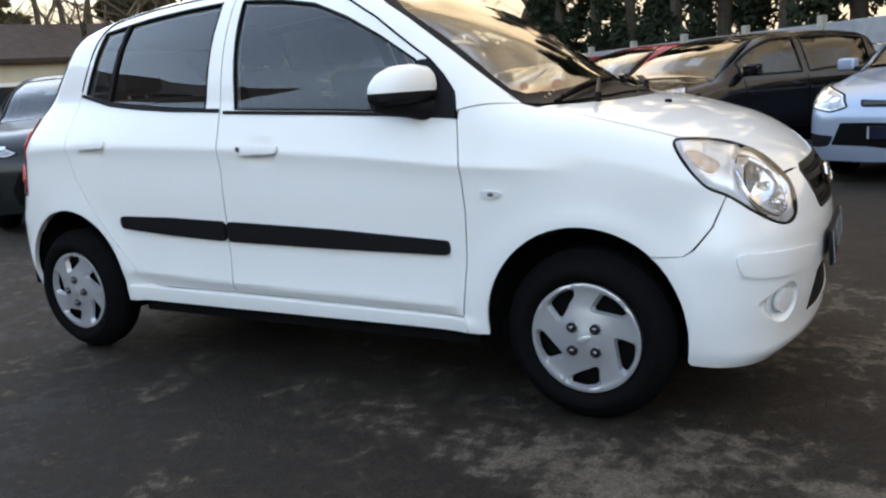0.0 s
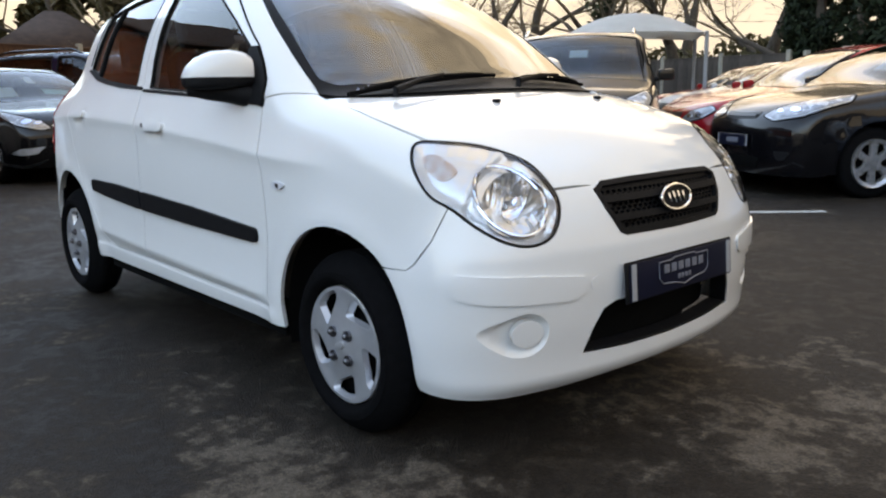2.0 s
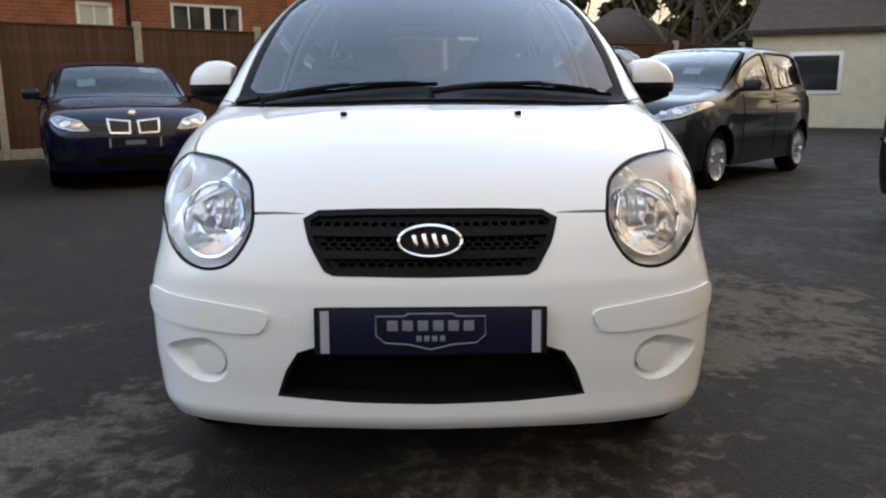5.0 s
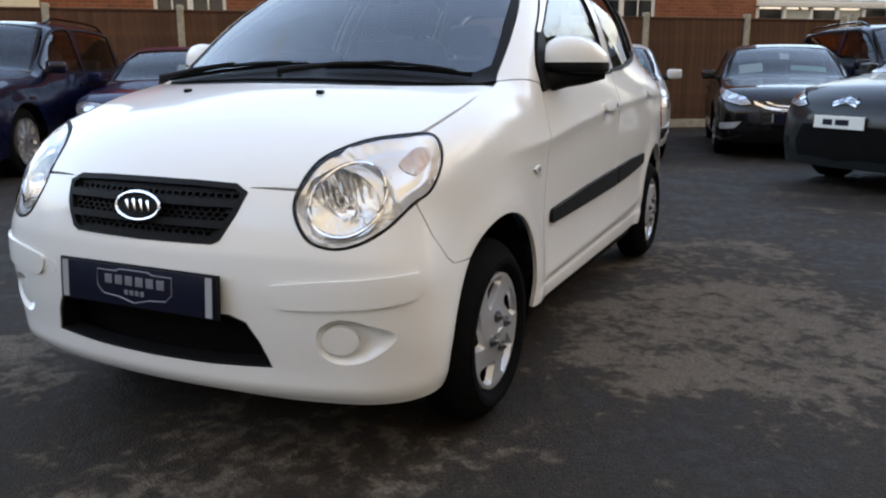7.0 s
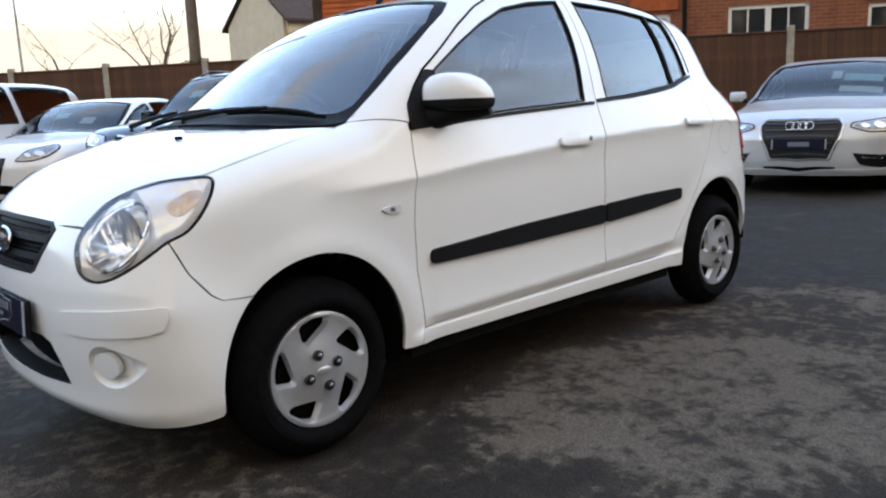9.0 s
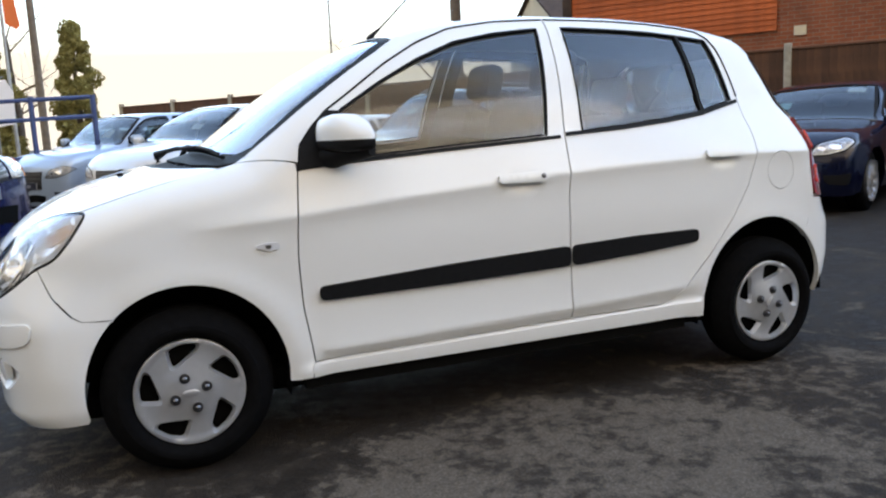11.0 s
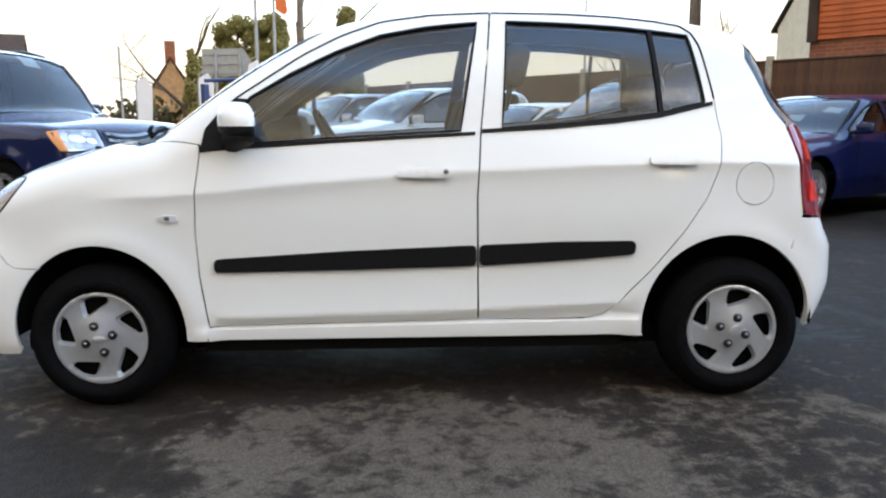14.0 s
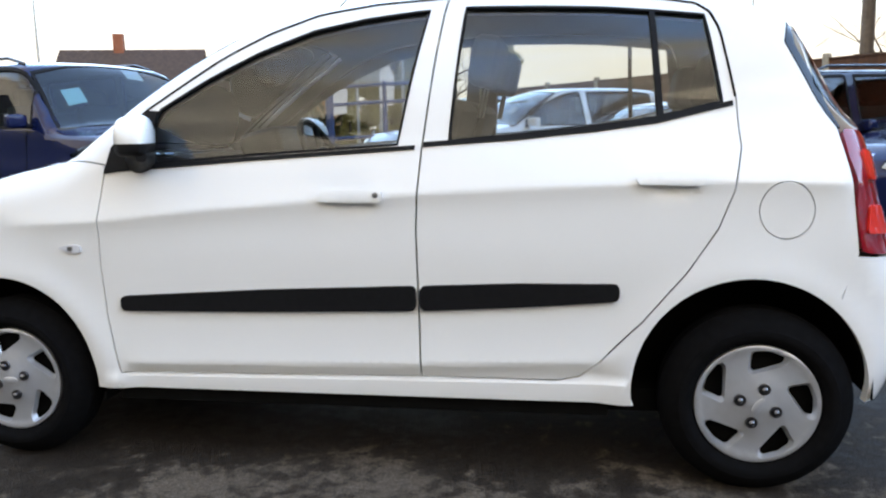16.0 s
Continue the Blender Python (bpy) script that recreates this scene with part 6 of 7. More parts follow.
parked_car("dark_blue_coupe", "deep blue low coupe with twin kidney grilles", parked(-2.95, -4.75, 32, 2.30), BLUE_PAINT, length=4.5, width=1.80, height=1.38, base=2.76, front=0.80, bonnet=(0.74, 0.93), cowl=0.85, crest=0.05, roof_end=-1.25, belt=0.89, wheel=0.325, spokes=10,
           tail_low=0.9, lamp=((0.40, 0.62), (0.42, 0.69), (0.70, 0.73), (0.82, 0.69), (0.80, 0.60), (0.60, 0.58)), grille=((0.0, 0.71), (0.24, 0.73), (0.23, 0.60), (0.0, 0.595)), bars=tuple((tuple((y, z - 0.01) for y, z in p), m) for p, m in KIDNEY), papers=((0.1, 0.35), (0.45, 0.6)), badge=0.755)
parked_car("navy_hatchback", "very dark blue hatchback with twin kidney grilles", parked(-4.87, -3.18, 26.5, 2.14), NAVY_PAINT, length=4.25, width=1.76, height=1.42, base=2.68, front=0.78, bonnet=(0.79, 0.96), cowl=0.85, crest=0.10, roof_end=-1.7, belt=0.92, wheel=0.315,
           grille=((0.0, 0.72), (0.25, 0.74), (0.24, 0.59), (0.0, 0.585)), bars=KIDNEY, papers=((-0.35, 0.4), (0.4, 0.8)), badge=0.79)
parked_car("black_utility_car", "tall black utility car with twin kidney grilles", parked(-1.0, -6.0, 28, 2.30), NAVY_PAINT, length=4.45, width=1.83, height=1.62, base=2.76, front=0.88, bonnet=(0.90, 1.06), cowl=0.95, crest=0.20, roof_end=-1.85, belt=1.0, wheel=0.345, rails=BLACK_PAINT,
           lamp=((0.42, 0.78), (0.46, 0.86), (0.76, 0.90), (0.84, 0.86), (0.80, 0.77), (0.60, 0.75)), grille=((0.0, 0.85), (0.27, 0.87), (0.26, 0.70), (0.0, 0.69)), bars=tuple((tuple((y, z + 0.125) for y, z in p), m) for p, m in KIDNEY), papers=((0.1, 0.4), (-0.3, 0.5)), boxy=0.3, lean=0.76)
parked_car("white_coupe", "cool white low coupe with a dark grille", parked(0.15, -7.5, 34, 2.16), COLD_WHITE, length=4.18, width=1.84, height=1.35, base=2.47, front=0.90, bonnet=(0.74, 0.90), cowl=0.75, crest=0.0, roof_end=-1.2, belt=0.88, wheel=0.325, grille=((0.0, 0.66), (0.30, 0.66), (0.24, 0.34), (0.0, 0.33)))
parked_car("silver_people_carrier", "tall silver people carrier beyond the white coupe", parked(1.55, -8.45, 38, 2.20), SILVER_PAINT, length=4.35, width=1.80, height=1.62, base=2.64, front=0.88, bonnet=(0.88, 1.08), cowl=1.12, crest=0.20, roof_end=-1.8, belt=1.02, wheel=0.31, screen_lean=0.02)
parked_car("pale_small_car", "small pale blue hatchback with a white roofline in the row", parked(2.75, -10.15, 38, 1.95), PALE_PAINT, length=3.70, width=1.68, height=1.58, base=2.47, front=0.72, bonnet=(0.92, 1.08), cowl=0.85, crest=0.25, roof_end=-1.45, belt=1.06, wheel=0.29, boxy=0.5, lean=0.80)
parked_car("blue_off_roader", "tall boxy dark blue off-road car with silver mesh grille", parked(2.42, -3.80, 157, 2.26), BLUE_PAINT, length=4.80, width=1.92, height=1.80, base=2.88, front=0.84, bonnet=(1.03, 1.15), cowl=1.0, crest=0.45, roof_end=-2.25, belt=1.12, wheel=0.38, spokes=7, boxy=1.0, lean=0.86,
           lamp=((0.52, 0.82), (0.52, 1.00), (0.86, 1.00), (0.90, 0.97), (0.88, 0.82)), grille=((0.0, 0.99), (0.48, 0.99), (0.47, 0.81), (0.0, 0.81)), low=((0.0, 0.60), (0.55, 0.60), (0.50, 0.45), (0.0, 0.45)), plate_z=0.72, rails=BLACK_PAINT, tuck=0.32, side_wall=0.34,
           bars=(([(0.0, 0.97), (0.47, 0.97), (0.47, 0.945), (0.0, 0.945)], STEEL), ([(0.0, 0.92), (0.47, 0.92), (0.47, 0.895), (0.0, 0.895)], STEEL), ([(0.0, 0.87), (0.47, 0.87), (0.47, 0.845), (0.0, 0.845)], STEEL), ([(0.86, 0.99), (0.905, 0.98), (0.90, 0.83), (0.86, 0.83)], AMBER)), papers=((-0.5, 0.5), (0.3, 0.85)))
parked_car("brown_grey_utility_car", "dark brown-grey sport utility vehicle with a chrome-edged grille", parked(-1.90, 3.85, -56.5, 2.22), SMOKE_PAINT, side_wall=0.32, length=4.44, width=1.86, height=1.66, base=2.64, front=0.90, bonnet=(0.93, 1.10), cowl=1.0, crest=0.25, roof_end=-1.85, belt=1.05, wheel=0.36, rails=SILVER_PAINT,
           lamp=((0.46, 0.76), (0.50, 0.84), (0.80, 0.97), (0.86, 0.92), (0.82, 0.80), (0.62, 0.75)), grille=((0.0, 0.86), (0.38, 0.88), (0.34, 0.74), (0.0, 0.73)), bars=(([(0.0, 0.885), (0.40, 0.90), (0.36, 0.73), (0.34, 0.73), (0.37, 0.875), (0.0, 0.865)], CHROME), ([(0.55, 0.62), (0.84, 0.65), (0.84, 0.62), (0.55, 0.59)], CHROME)), papers=((-0.5, 0.2), (0.05, 0.5)), boxy=0.4, lean=0.78)
parked_car("black_family_hatchback", "black family hatchback with chrome six-spoke wheels", parked(-0.82, 5.09, -122, 2.20), BLACK_PAINT, side_wall=0.32, length=4.2, width=1.76, height=1.44, base=2.6, front=0.85, bonnet=(0.80, 0.98), cowl=1.08, crest=0.25, roof_end=-1.7, belt=0.94, wheel=0.31, spokes=6,
           lamp=((0.34, 0.72), (0.44, 0.80), (0.74, 0.90), (0.82, 0.84), (0.74, 0.72), (0.50, 0.68)), grille=((0.0, 0.75), (0.28, 0.76), (0.26, 0.70), (0.0, 0.69)), fog=((0.55, 0.42), (0.72, 0.42), (0.66, 0.34), (0.60, 0.34)), screen_lean=0.02)
RED = dict(HATCH)
parked_car("red_hatchback", "dark red hatchback in a parking row", parked(-2.25, 6.17, -128, 2.16), RED_PAINT, **RED, screen_lean=0.02)
parked_car("red_hatchback", "dark red hatchback in a parking row", parked(-4.0, 9.1, -128, 2.16), RED_PAINT, **RED)
parked_car("silver_estate_car", "silver estate car in a parking row", parked(-5.6, 11.2, -128, 2.16), SILVER_PAINT, **RED)
parked_car("red_hatchback", "bright red hatchback at the far end of a parking row", parked(-7.1, 13.2, -128, 2.16), RED_PAINT, **RED)
parked_car("silver_blue_hatchback", "pale silver-blue hatchback with a wide dark intake", parked(2.10, 4.50, -108, 2.16), PALE_PAINT, **HATCH, grille=((0.0, 0.70), (0.36, 0.72), (0.34, 0.66), (0.0, 0.65)), low=((0.0, 0.52), (0.50, 0.53), (0.58, 0.34), (0.0, 0.30)),
           lamp=((0.46, 0.66), (0.52, 0.76), (0.76, 0.86), (0.84, 0.80), (0.80, 0.66), (0.60, 0.62)), plate_z=0.45)
parked_car("black_estate_car", "black estate car behind the utility car", parked(-5.75, 7.6, -68, 2.16), BLACK_PAINT, **HATCH, papers=())
parked_car("silver_saloon", "silver saloon in the farther row of cars", parked(-8.0, 8.1, -68, 2.16), SILVER_PAINT, **HATCH)


# ---- buildings, trees and street furniture round the yard ----
def brick_material(name, a, b, mortar, scale=1.0):
    m = bpy.data.materials.new(name)
    m.use_nodes = True
    nt = m.node_tree
    p = nt.nodes["Principled BSDF"]
    c = nt.nodes.new("ShaderNodeTexCoord")
    br = nt.nodes.new("ShaderNodeTexBrick")
    for k, v in dict(Color1=(*a, 1), Color2=(*b, 1), Mortar=(*mortar, 1)).items():
        br.inputs[k].default_value = v
    br.inputs["Scale"].default_value = scale
    br.inputs["Brick Width"].default_value, br.inputs["Row Height"].default_value, br.inputs["Mortar Size"].default_value = 0.225, 0.075, 0.006
    n = nt.nodes.new("ShaderNodeTexNoise")
    n.inputs["Scale"].default_value, n.inputs["Detail"].default_value = 2.5, 8.0
    mix = nt.nodes.new("ShaderNodeMix")
    mix.data_type, mix.blend_type = "RGBA", "OVERLAY"
    mix.inputs[0].default_value = 0.55
    bump = nt.nodes.new("ShaderNodeBump")
    bump.inputs["Strength"].default_value, bump.inputs["Distance"].default_value, bump.invert = 0.6, 0.01, True
    # courses run level round the walls
    sep, com, run = nt.nodes.new("ShaderNodeSeparateXYZ"), nt.nodes.new("ShaderNodeCombineXYZ"), nt.nodes.new("ShaderNodeMath")
    nt.links.new(c.outputs["Object"], sep.inputs[0])
    nt.links.new(sep.outputs["X"], run.inputs[0])
    nt.links.new(sep.outputs["Y"], run.inputs[1])
    nt.links.new(run.outputs[0], com.inputs["X"])
    nt.links.new(sep.outputs["Z"], com.inputs["Y"])
    nt.links.new(com.outputs[0], br.inputs["Vector"])
    nt.links.new(c.outputs["Object"], n.inputs["Vector"])
    nt.links.new(br.outputs["Color"], mix.inputs[6])
    nt.links.new(n.outputs["Fac"], mix.inputs[7])
    nt.links.new(mix.outputs[2], p.inputs["Base Color"])
    nt.links.new(br.outputs["Fac"], bump.inputs["Height"])
    nt.links.new(bump.outputs["Normal"], p.inputs["Normal"])
    p.inputs["Roughness"].default_value = 0.9
    return m


BRICK = brick_material("red_brick", (0.30, 0.085, 0.038), (0.22, 0.060, 0.030), (0.22, 0.17, 0.13))
TAN_BRICK = brick_material("tan_brick", (0.46, 0.25, 0.115), (0.38, 0.19, 0.085), (0.36, 0.28, 0.20))
TILE = varied("orange_hung_tile", (0.42, 0.095, 0.030), 0.16, rough=0.85, vary=0.25, scale=6, bump=0.3, bump_scale=40)
ROOF_TILE = material("brown_roof_tile", (0.055, 0.034, 0.026), rough=0.9, vary=0.35, scale=4, bump=0.4, bump_scale=30)
UPVC = material("white_window_frame", (0.78, 0.78, 0.76), rough=0.35, vary=0.04, scale=5)
CREAM = material("cream_render", (0.62, 0.54, 0.40), rough=0.9, vary=0.1, scale=3)
PANE = material("dark_window_pane", (0.02, 0.024, 0.028), rough=0.06, spec=0.6)
BLIND = material("pale_blind", (0.50, 0.52, 0.48), rough=0.7, vary=0.1, scale=14)
SHEET = material("pale_roof_sheet", (0.55, 0.57, 0.58), rough=0.3, vary=0.1, scale=3)
BARK = material("grey_brown_bark", (0.075, 0.058, 0.045), rough=0.95, vary=0.35, scale=9, bump=0.5, bump_scale=30)
TWIG = material("brown_twigs", (0.13, 0.10, 0.065), rough=0.95, vary=0.3, scale=6)
GALVANISED = material("grey_galvanised_steel", (0.33, 0.35, 0.36), rough=0.5, metal=0.4, vary=0.1, scale=8)
POLE_WOOD = material("weathered_pole", (0.16, 0.13, 0.105), rough=0.9, vary=0.25, scale=7, bump=0.3)
BLUE_STEEL = material("blue_painted_steel", (0.025, 0.055, 0.16), rough=0.45, vary=0.15, scale=12)
CANVAS = material("white_canvas", (0.76, 0.75, 0.71), rough=0.7, vary=0.06, scale=3)
BLACK_CANVAS = material("black_canvas", (0.02, 0.02, 0.022), rough=0.75, vary=0.2, scale=3)
FLAG_WHITE = material("white_flag_cloth", (0.75, 0.75, 0.77), rough=0.8, vary=0.05, scale=3)
FLAG_ORANGE = material("orange_flag_cloth", (0.72, 0.16, 0.05), rough=0.8, vary=0.08, scale=3)
GREY_PANEL = material("grey_concrete_panel", (0.30, 0.31, 0.32), rough=0.9, vary=0.2, scale=4, bump=0.3, bump_scale=40)
OLD_WOOD = varied("grey_brown_old_wood", (0.075, 0.060, 0.050), 0.25, rough=0.9, vary=0.3, scale=5)
LINE_PAINT = material("worn_white_line", (0.42, 0.42, 0.40), rough=0.8, vary=0.4, scale=25, amount=0.35)
YELLOW_PAINT = paint("yellow_paint", (0.55, 0.36, 0.02), rough=0.35)


def foliage(name, dark, light):
    m = material(name, dark, rough=0.75, spec=0.2, vary=0.2, scale=3)
    nt = m.node_tree
    b = nt.nodes["Principled BSDF"]
    g, r = nt.nodes.new("ShaderNodeNewGeometry"), nt.nodes.new("ShaderNodeValToRGB")
    r.color_ramp.elements[0].color, r.color_ramp.elements[1].color = (*dark, 1), (*light, 1)
    nt.links.new(g.outputs["Random Per Island"], r.inputs["Fac"])
    nt.links.new(r.outputs["Color"], b.inputs["Base Color"])
    return m


CONIFER_LEAF = foliage("dark_conifer_foliage", (0.008, 0.014, 0.008), (0.022, 0.036, 0.016))
GREEN_LEAF = foliage("olive_evergreen_foliage", (0.15, 0.145, 0.05), (0.33, 0.29, 0.12))
IVY_LEAF = foliage("ivy_foliage", (0.012, 0.018, 0.009), (0.040, 0.050, 0.020))
SCRUB_LEAF = foliage("olive_brown_scrub", (0.050, 0.046, 0.022), (0.13, 0.11, 0.055))


def flat_wall(name, outline, holes, depth, mat, parent, place, label=""):
    """A wall from its outline along x and z, with openings; its face looks towards -y."""
    outline = dense(outline, 1.0, smooth=False)
    uv, tri = cut_sheet(outline, [np.array(h, float) for h in holes], 1.5)
    p = np.stack([uv[:, 0], np.zeros(len(uv)), uv[:, 1]], 1)
    fn = np.cross(p[tri[:, 1]] - p[tri[:, 0]], p[tri[:, 2]] - p[tri[:, 0]])
    tri[fn[:, 1] > 0] = tri[fn[:, 1] > 0][:, ::-1]
    verts, faces = list(p), list(map(tuple, tri))
    count = {e for t in tri for e in ((t[0], t[1]), (t[1], t[2]), (t[2], t[0]))}
    for a, b in [e for e in count if (e[1], e[0]) not in count]:
        k, back_by = len(verts), np.array([0, depth, 0])
        verts += [p[a], p[b], p[b] + back_by, p[a] + back_by]
        faces.append((k, k + 3, k + 2, k + 1))
    ob = under(name, mesh_of(name, verts, faces, [mat], smooth=False), parent, label)
    ob.matrix_local = place
    return ob


def rect(x0, x1, z0, z1):
    return [(x0, z0), (x1, z0), (x1, z1), (x0, z1)]


def casement(parent, x0, x1, z0, z1, lights=2, bars=1, filled=None, y=0.06):
    w = assembly("window", parent, "white framed window")
    fr = bmesh.new()
    for s in ((x0, x1, z1 - 0.07, z1), (x0, x1, z0, z0 + 0.07), (x0, x0 + 0.07, z0, z1), (x1 - 0.07, x1, z0, z1)):
        box((s[1] - s[0], 0.06, s[3] - s[2]), ((s[0] + s[1]) / 2, y, (s[2] + s[3]) / 2), bm=fr)
    part("frame", fr, UPVC, w)
    part("pane", box((x1 - x0 - 0.1, 0.012, z1 - z0 - 0.1), ((x0 + x1) / 2, y + 0.01, (z0 + z1) / 2)), filled or PANE, w)
    for i in range(1, lights):
        x = x0 + (x1 - x0) * i / lights
        part("mullion", box((0.11, 0.062, z1 - z0), (x, y - 0.002, (z0 + z1) / 2)), UPVC, w)
    for i in range(lights):
        a, b = x0 + (x1 - x0) * i / lights, x0 + (x1 - x0) * (i + 1) / lights
        for k in range(bars):
            part("glazing_bar", box((0.028, 0.05, z1 - z0 - 0.1), (a + (b - a) * (k + 1) / (bars + 1), y, (z0 + z1) / 2)), UPVC, w)
        part("glazing_bar", box((b - a - 0.1, 0.05, 0.028), ((a + b) / 2, y, z0 + (z1 - z0) * 0.5)), UPVC, w)
    part("sill", box((x1 - x0 + 0.12, 0.14, 0.05), ((x0 + x1) / 2, y - 0.07, z0 - 0.03), bevel=0.01), UPVC, w)
    return w


# the brick house behind the fence; its front runs along the fence
HOUSE_AT = Vector((-14.44, -3.95))
house_turn = Matrix.Translation((*HOUSE_AT, 0)) @ Matrix.Rotation(math.atan2(-WAY.y, -WAY.x), 4, "Z")
house = thing("brick_house", "red brick house with orange hung tiles and white windows", "house", place=house_turn)
WINS = [(-1.88, -0.32, 1.60, 2.84, 2), (0.77, 2.40, 1.60, 2.74, 2), (-8.55, -7.12, 1.55, 2.60, 2), (-3.70, -3.02, 1.60, 2.76, 1)]
flat_wall("front_wall", rect(-10.7, 4.95, 0, 6.2), [rect(a, b, c, d) for a, b, c, d, _ in WINS], 0.3, BRICK, house, Matrix.Identity(4), "red brick wall")
for a, b, c, d, n in WINS:
    casement(house, a, b, c, d, n, filled=BLIND if n == 1 else None)
part("end_wall", box((0.3, 8.0, 6.2), (-10.55, 4.3, 3.1)), BRICK, house)
part("end_wall", box((0.3, 8.0, 6.2), (4.80, 4.3, 3.1)), BRICK, house)
part("back_wall", box((15.0, 0.3, 6.2), (-2.9, 8.15, 3.1)), BRICK, house)
part("roof", prism([(-0.5, 6.1), (4.15, 9.4), (8.8, 6.1), (8.8, 6.0), (-0.5, 6.0)], 16.4, place=pose(-11.1, 0, 0) @ pose(0, 0, 0, 90, 0, 90)), ROOF_TILE, house, "brown tiled roof")
course = prism([(0.0, 0.0), (-0.035, 0.0), (-0.008, 0.135), (0.0, 0.135)], 4.45, place=pose(-10.72, -0.03, 0) @ pose(0, 0, 0, 90, 0, 90))
cm = None
for i in range(32):
    if cm is None:
        ob = part("tile_course", course, TILE, house, "row of orange hung tiles")
        cm = ob.data
    else:
        ob = under("tile_course", cm, house)
    ob.location = (0, 0, 2.66 + i * 0.11)
for x0, x1, z in ((-3.85, -2.88, 2.84), (0.72, 2.46, 2.82)):
    part("tile_band", box((x1 - x0, 0.05, 0.6), ((x0 + x1) / 2, -0.02, z + 0.3)), TILE, house)
part("downpipe", tube([(-2.75, -0.08, 0), (-2.75, -0.08, 6.1)], 0.045, 8), BLACK, house, "black rainwater pipe")
part("corner_board", box((0.20, 0.09, 3.6), (-10.62, -0.08, 4.42), bevel=0.01), ROOF_TILE, house, "dark brown corner board beside the hung tiles")
part("wall_vent", box((0.22, 0.04, 0.18), (-5.85, -0.02, 2.62)), CREAM, house)

# conservatory beside the house
cons = thing("conservatory", "white framed conservatory with a pale sheet roof", "conservatory", place=house_turn)
for i in range(6):
    x = 5.1 + i * 0.72
    part("post", box((0.09, 0.09, 2.6), (x, 0.2, 1.3), bevel=0.01), UPVC, cons)
    if i < 5:
        part("pane", box((0.62, 0.02, 1.85), (x + 0.36, 0.22, 1.62)), BLIND if i % 2 else PANE, cons)
        part("dwarf_wall", box((0.66, 0.12, 0.7), (x + 0.36, 0.2, 0.35)), BRICK, cons)
        part("transom", box((0.63, 0.07, 0.09), (x + 0.36, 0.2, 2.15)), UPVC, cons)
part("eaves_beam", box((4.1, 0.16, 0.14), (6.95, 0.15, 2.66), bevel=0.02), UPVC, cons)
part("roof_sheet", prism([(0.0, 2.71), (4.2, 4.1), (4.2, 4.16), (0.0, 2.77)], 3.9, place=pose(5.0, 0.1, 0) @ pose(0, 0, 0, 90, 0, 90)), SHEET, cons, "pale translucent roof")
for i in range(7):
    x = 5.05 + i * 0.63
    part("roof_bar", tube([(x, 0.1, 2.79), (x, 4.3, 4.18)], 0.025, 6), UPVC, cons)


def low_house(name, label, at, turn, size, eaves, ridge, wall, chimney=True, category="house", hipped=False):
    h = thing(name, label, category, place=pose(*at, 0, 0, 0, turn))
    l, d = size
    for y, nm in ((-d / 2, "front_wall"), (d / 2, "back_wall")):
        part(nm, box((l, 0.25, eaves), (0, y, eaves / 2)), wall, h)
    if hipped:
        bm = bmesh.new()
        lx, dy, short = l / 2 + 0.35, d / 2 + 0.35, max(0.3, (l - d) / 2)
        low = [bm.verts.new(q) for q in ((-lx, -dy, eaves - 0.1), (lx, -dy, eaves - 0.1), (lx, dy, eaves - 0.1), (-lx, dy, eaves - 0.1))]
        high = [bm.verts.new(q) for q in ((-short, 0, ridge), (short, 0, ridge))]
        for f in ((low[0], low[1], high[1], high[0]), (low[1], low[2], high[1]), (low[2], low[3], high[0], high[1]), (low[3], low[0], high[0]), low[::-1]):
            bm.faces.new(f)
        part("roof", bm, ROOF_TILE, h, "brown hipped tiled roof")
        for x in (-l / 2, l / 2):
            part("side_wall", box((0.25, d - 0.26, eaves - 0.15), (x, 0, eaves / 2 - 0.08)), wall, h)
    for x in (-l / 2, l / 2) if not hipped else ():
        part("gable_wall", prism([(-d / 2, 0), (d / 2, 0), (d / 2, eaves), (0, ridge - 0.1), (-d / 2, eaves)], 0.25, place=pose(x - 0.125, 0, 0) @ pose(0, 0, 0, 90, 0, 90)), wall, h)
    for s in (1, -1) if not hipped else ():
        slope = [(s * (d / 2 + 0.35), eaves - 0.15), (0, ridge), (0, ridge + 0.1), (s * (d / 2 + 0.35), eaves - 0.03)]
        part("roof_slope", prism(slope if s > 0 else slope[::-1], l + 0.5, place=pose(-l / 2 - 0.25, 0, 0) @ pose(0, 0, 0, 90, 0, 90)), ROOF_TILE, h, "brown tiled roof")
    for x in (-l * 0.25, l * 0.25):
        w = assembly("window", h, "white framed window")
        part("frame", box((1.3, 0.08, 1.1), (x, -d / 2 - 0.12, eaves * 0.55), bevel=0.02), UPVC, w)
        part("pane", box((1.1, 0.03, 0.9), (x, -d / 2 - 0.16, eaves * 0.55)), PANE, w)
    if chimney:
        c = part("chimney", box((0.7, 0.7, 1.6), (l * (0.1 if chimney is True else chimney), 0, ridge + 0.4), bevel=0.03), BRICK, h)
    return h


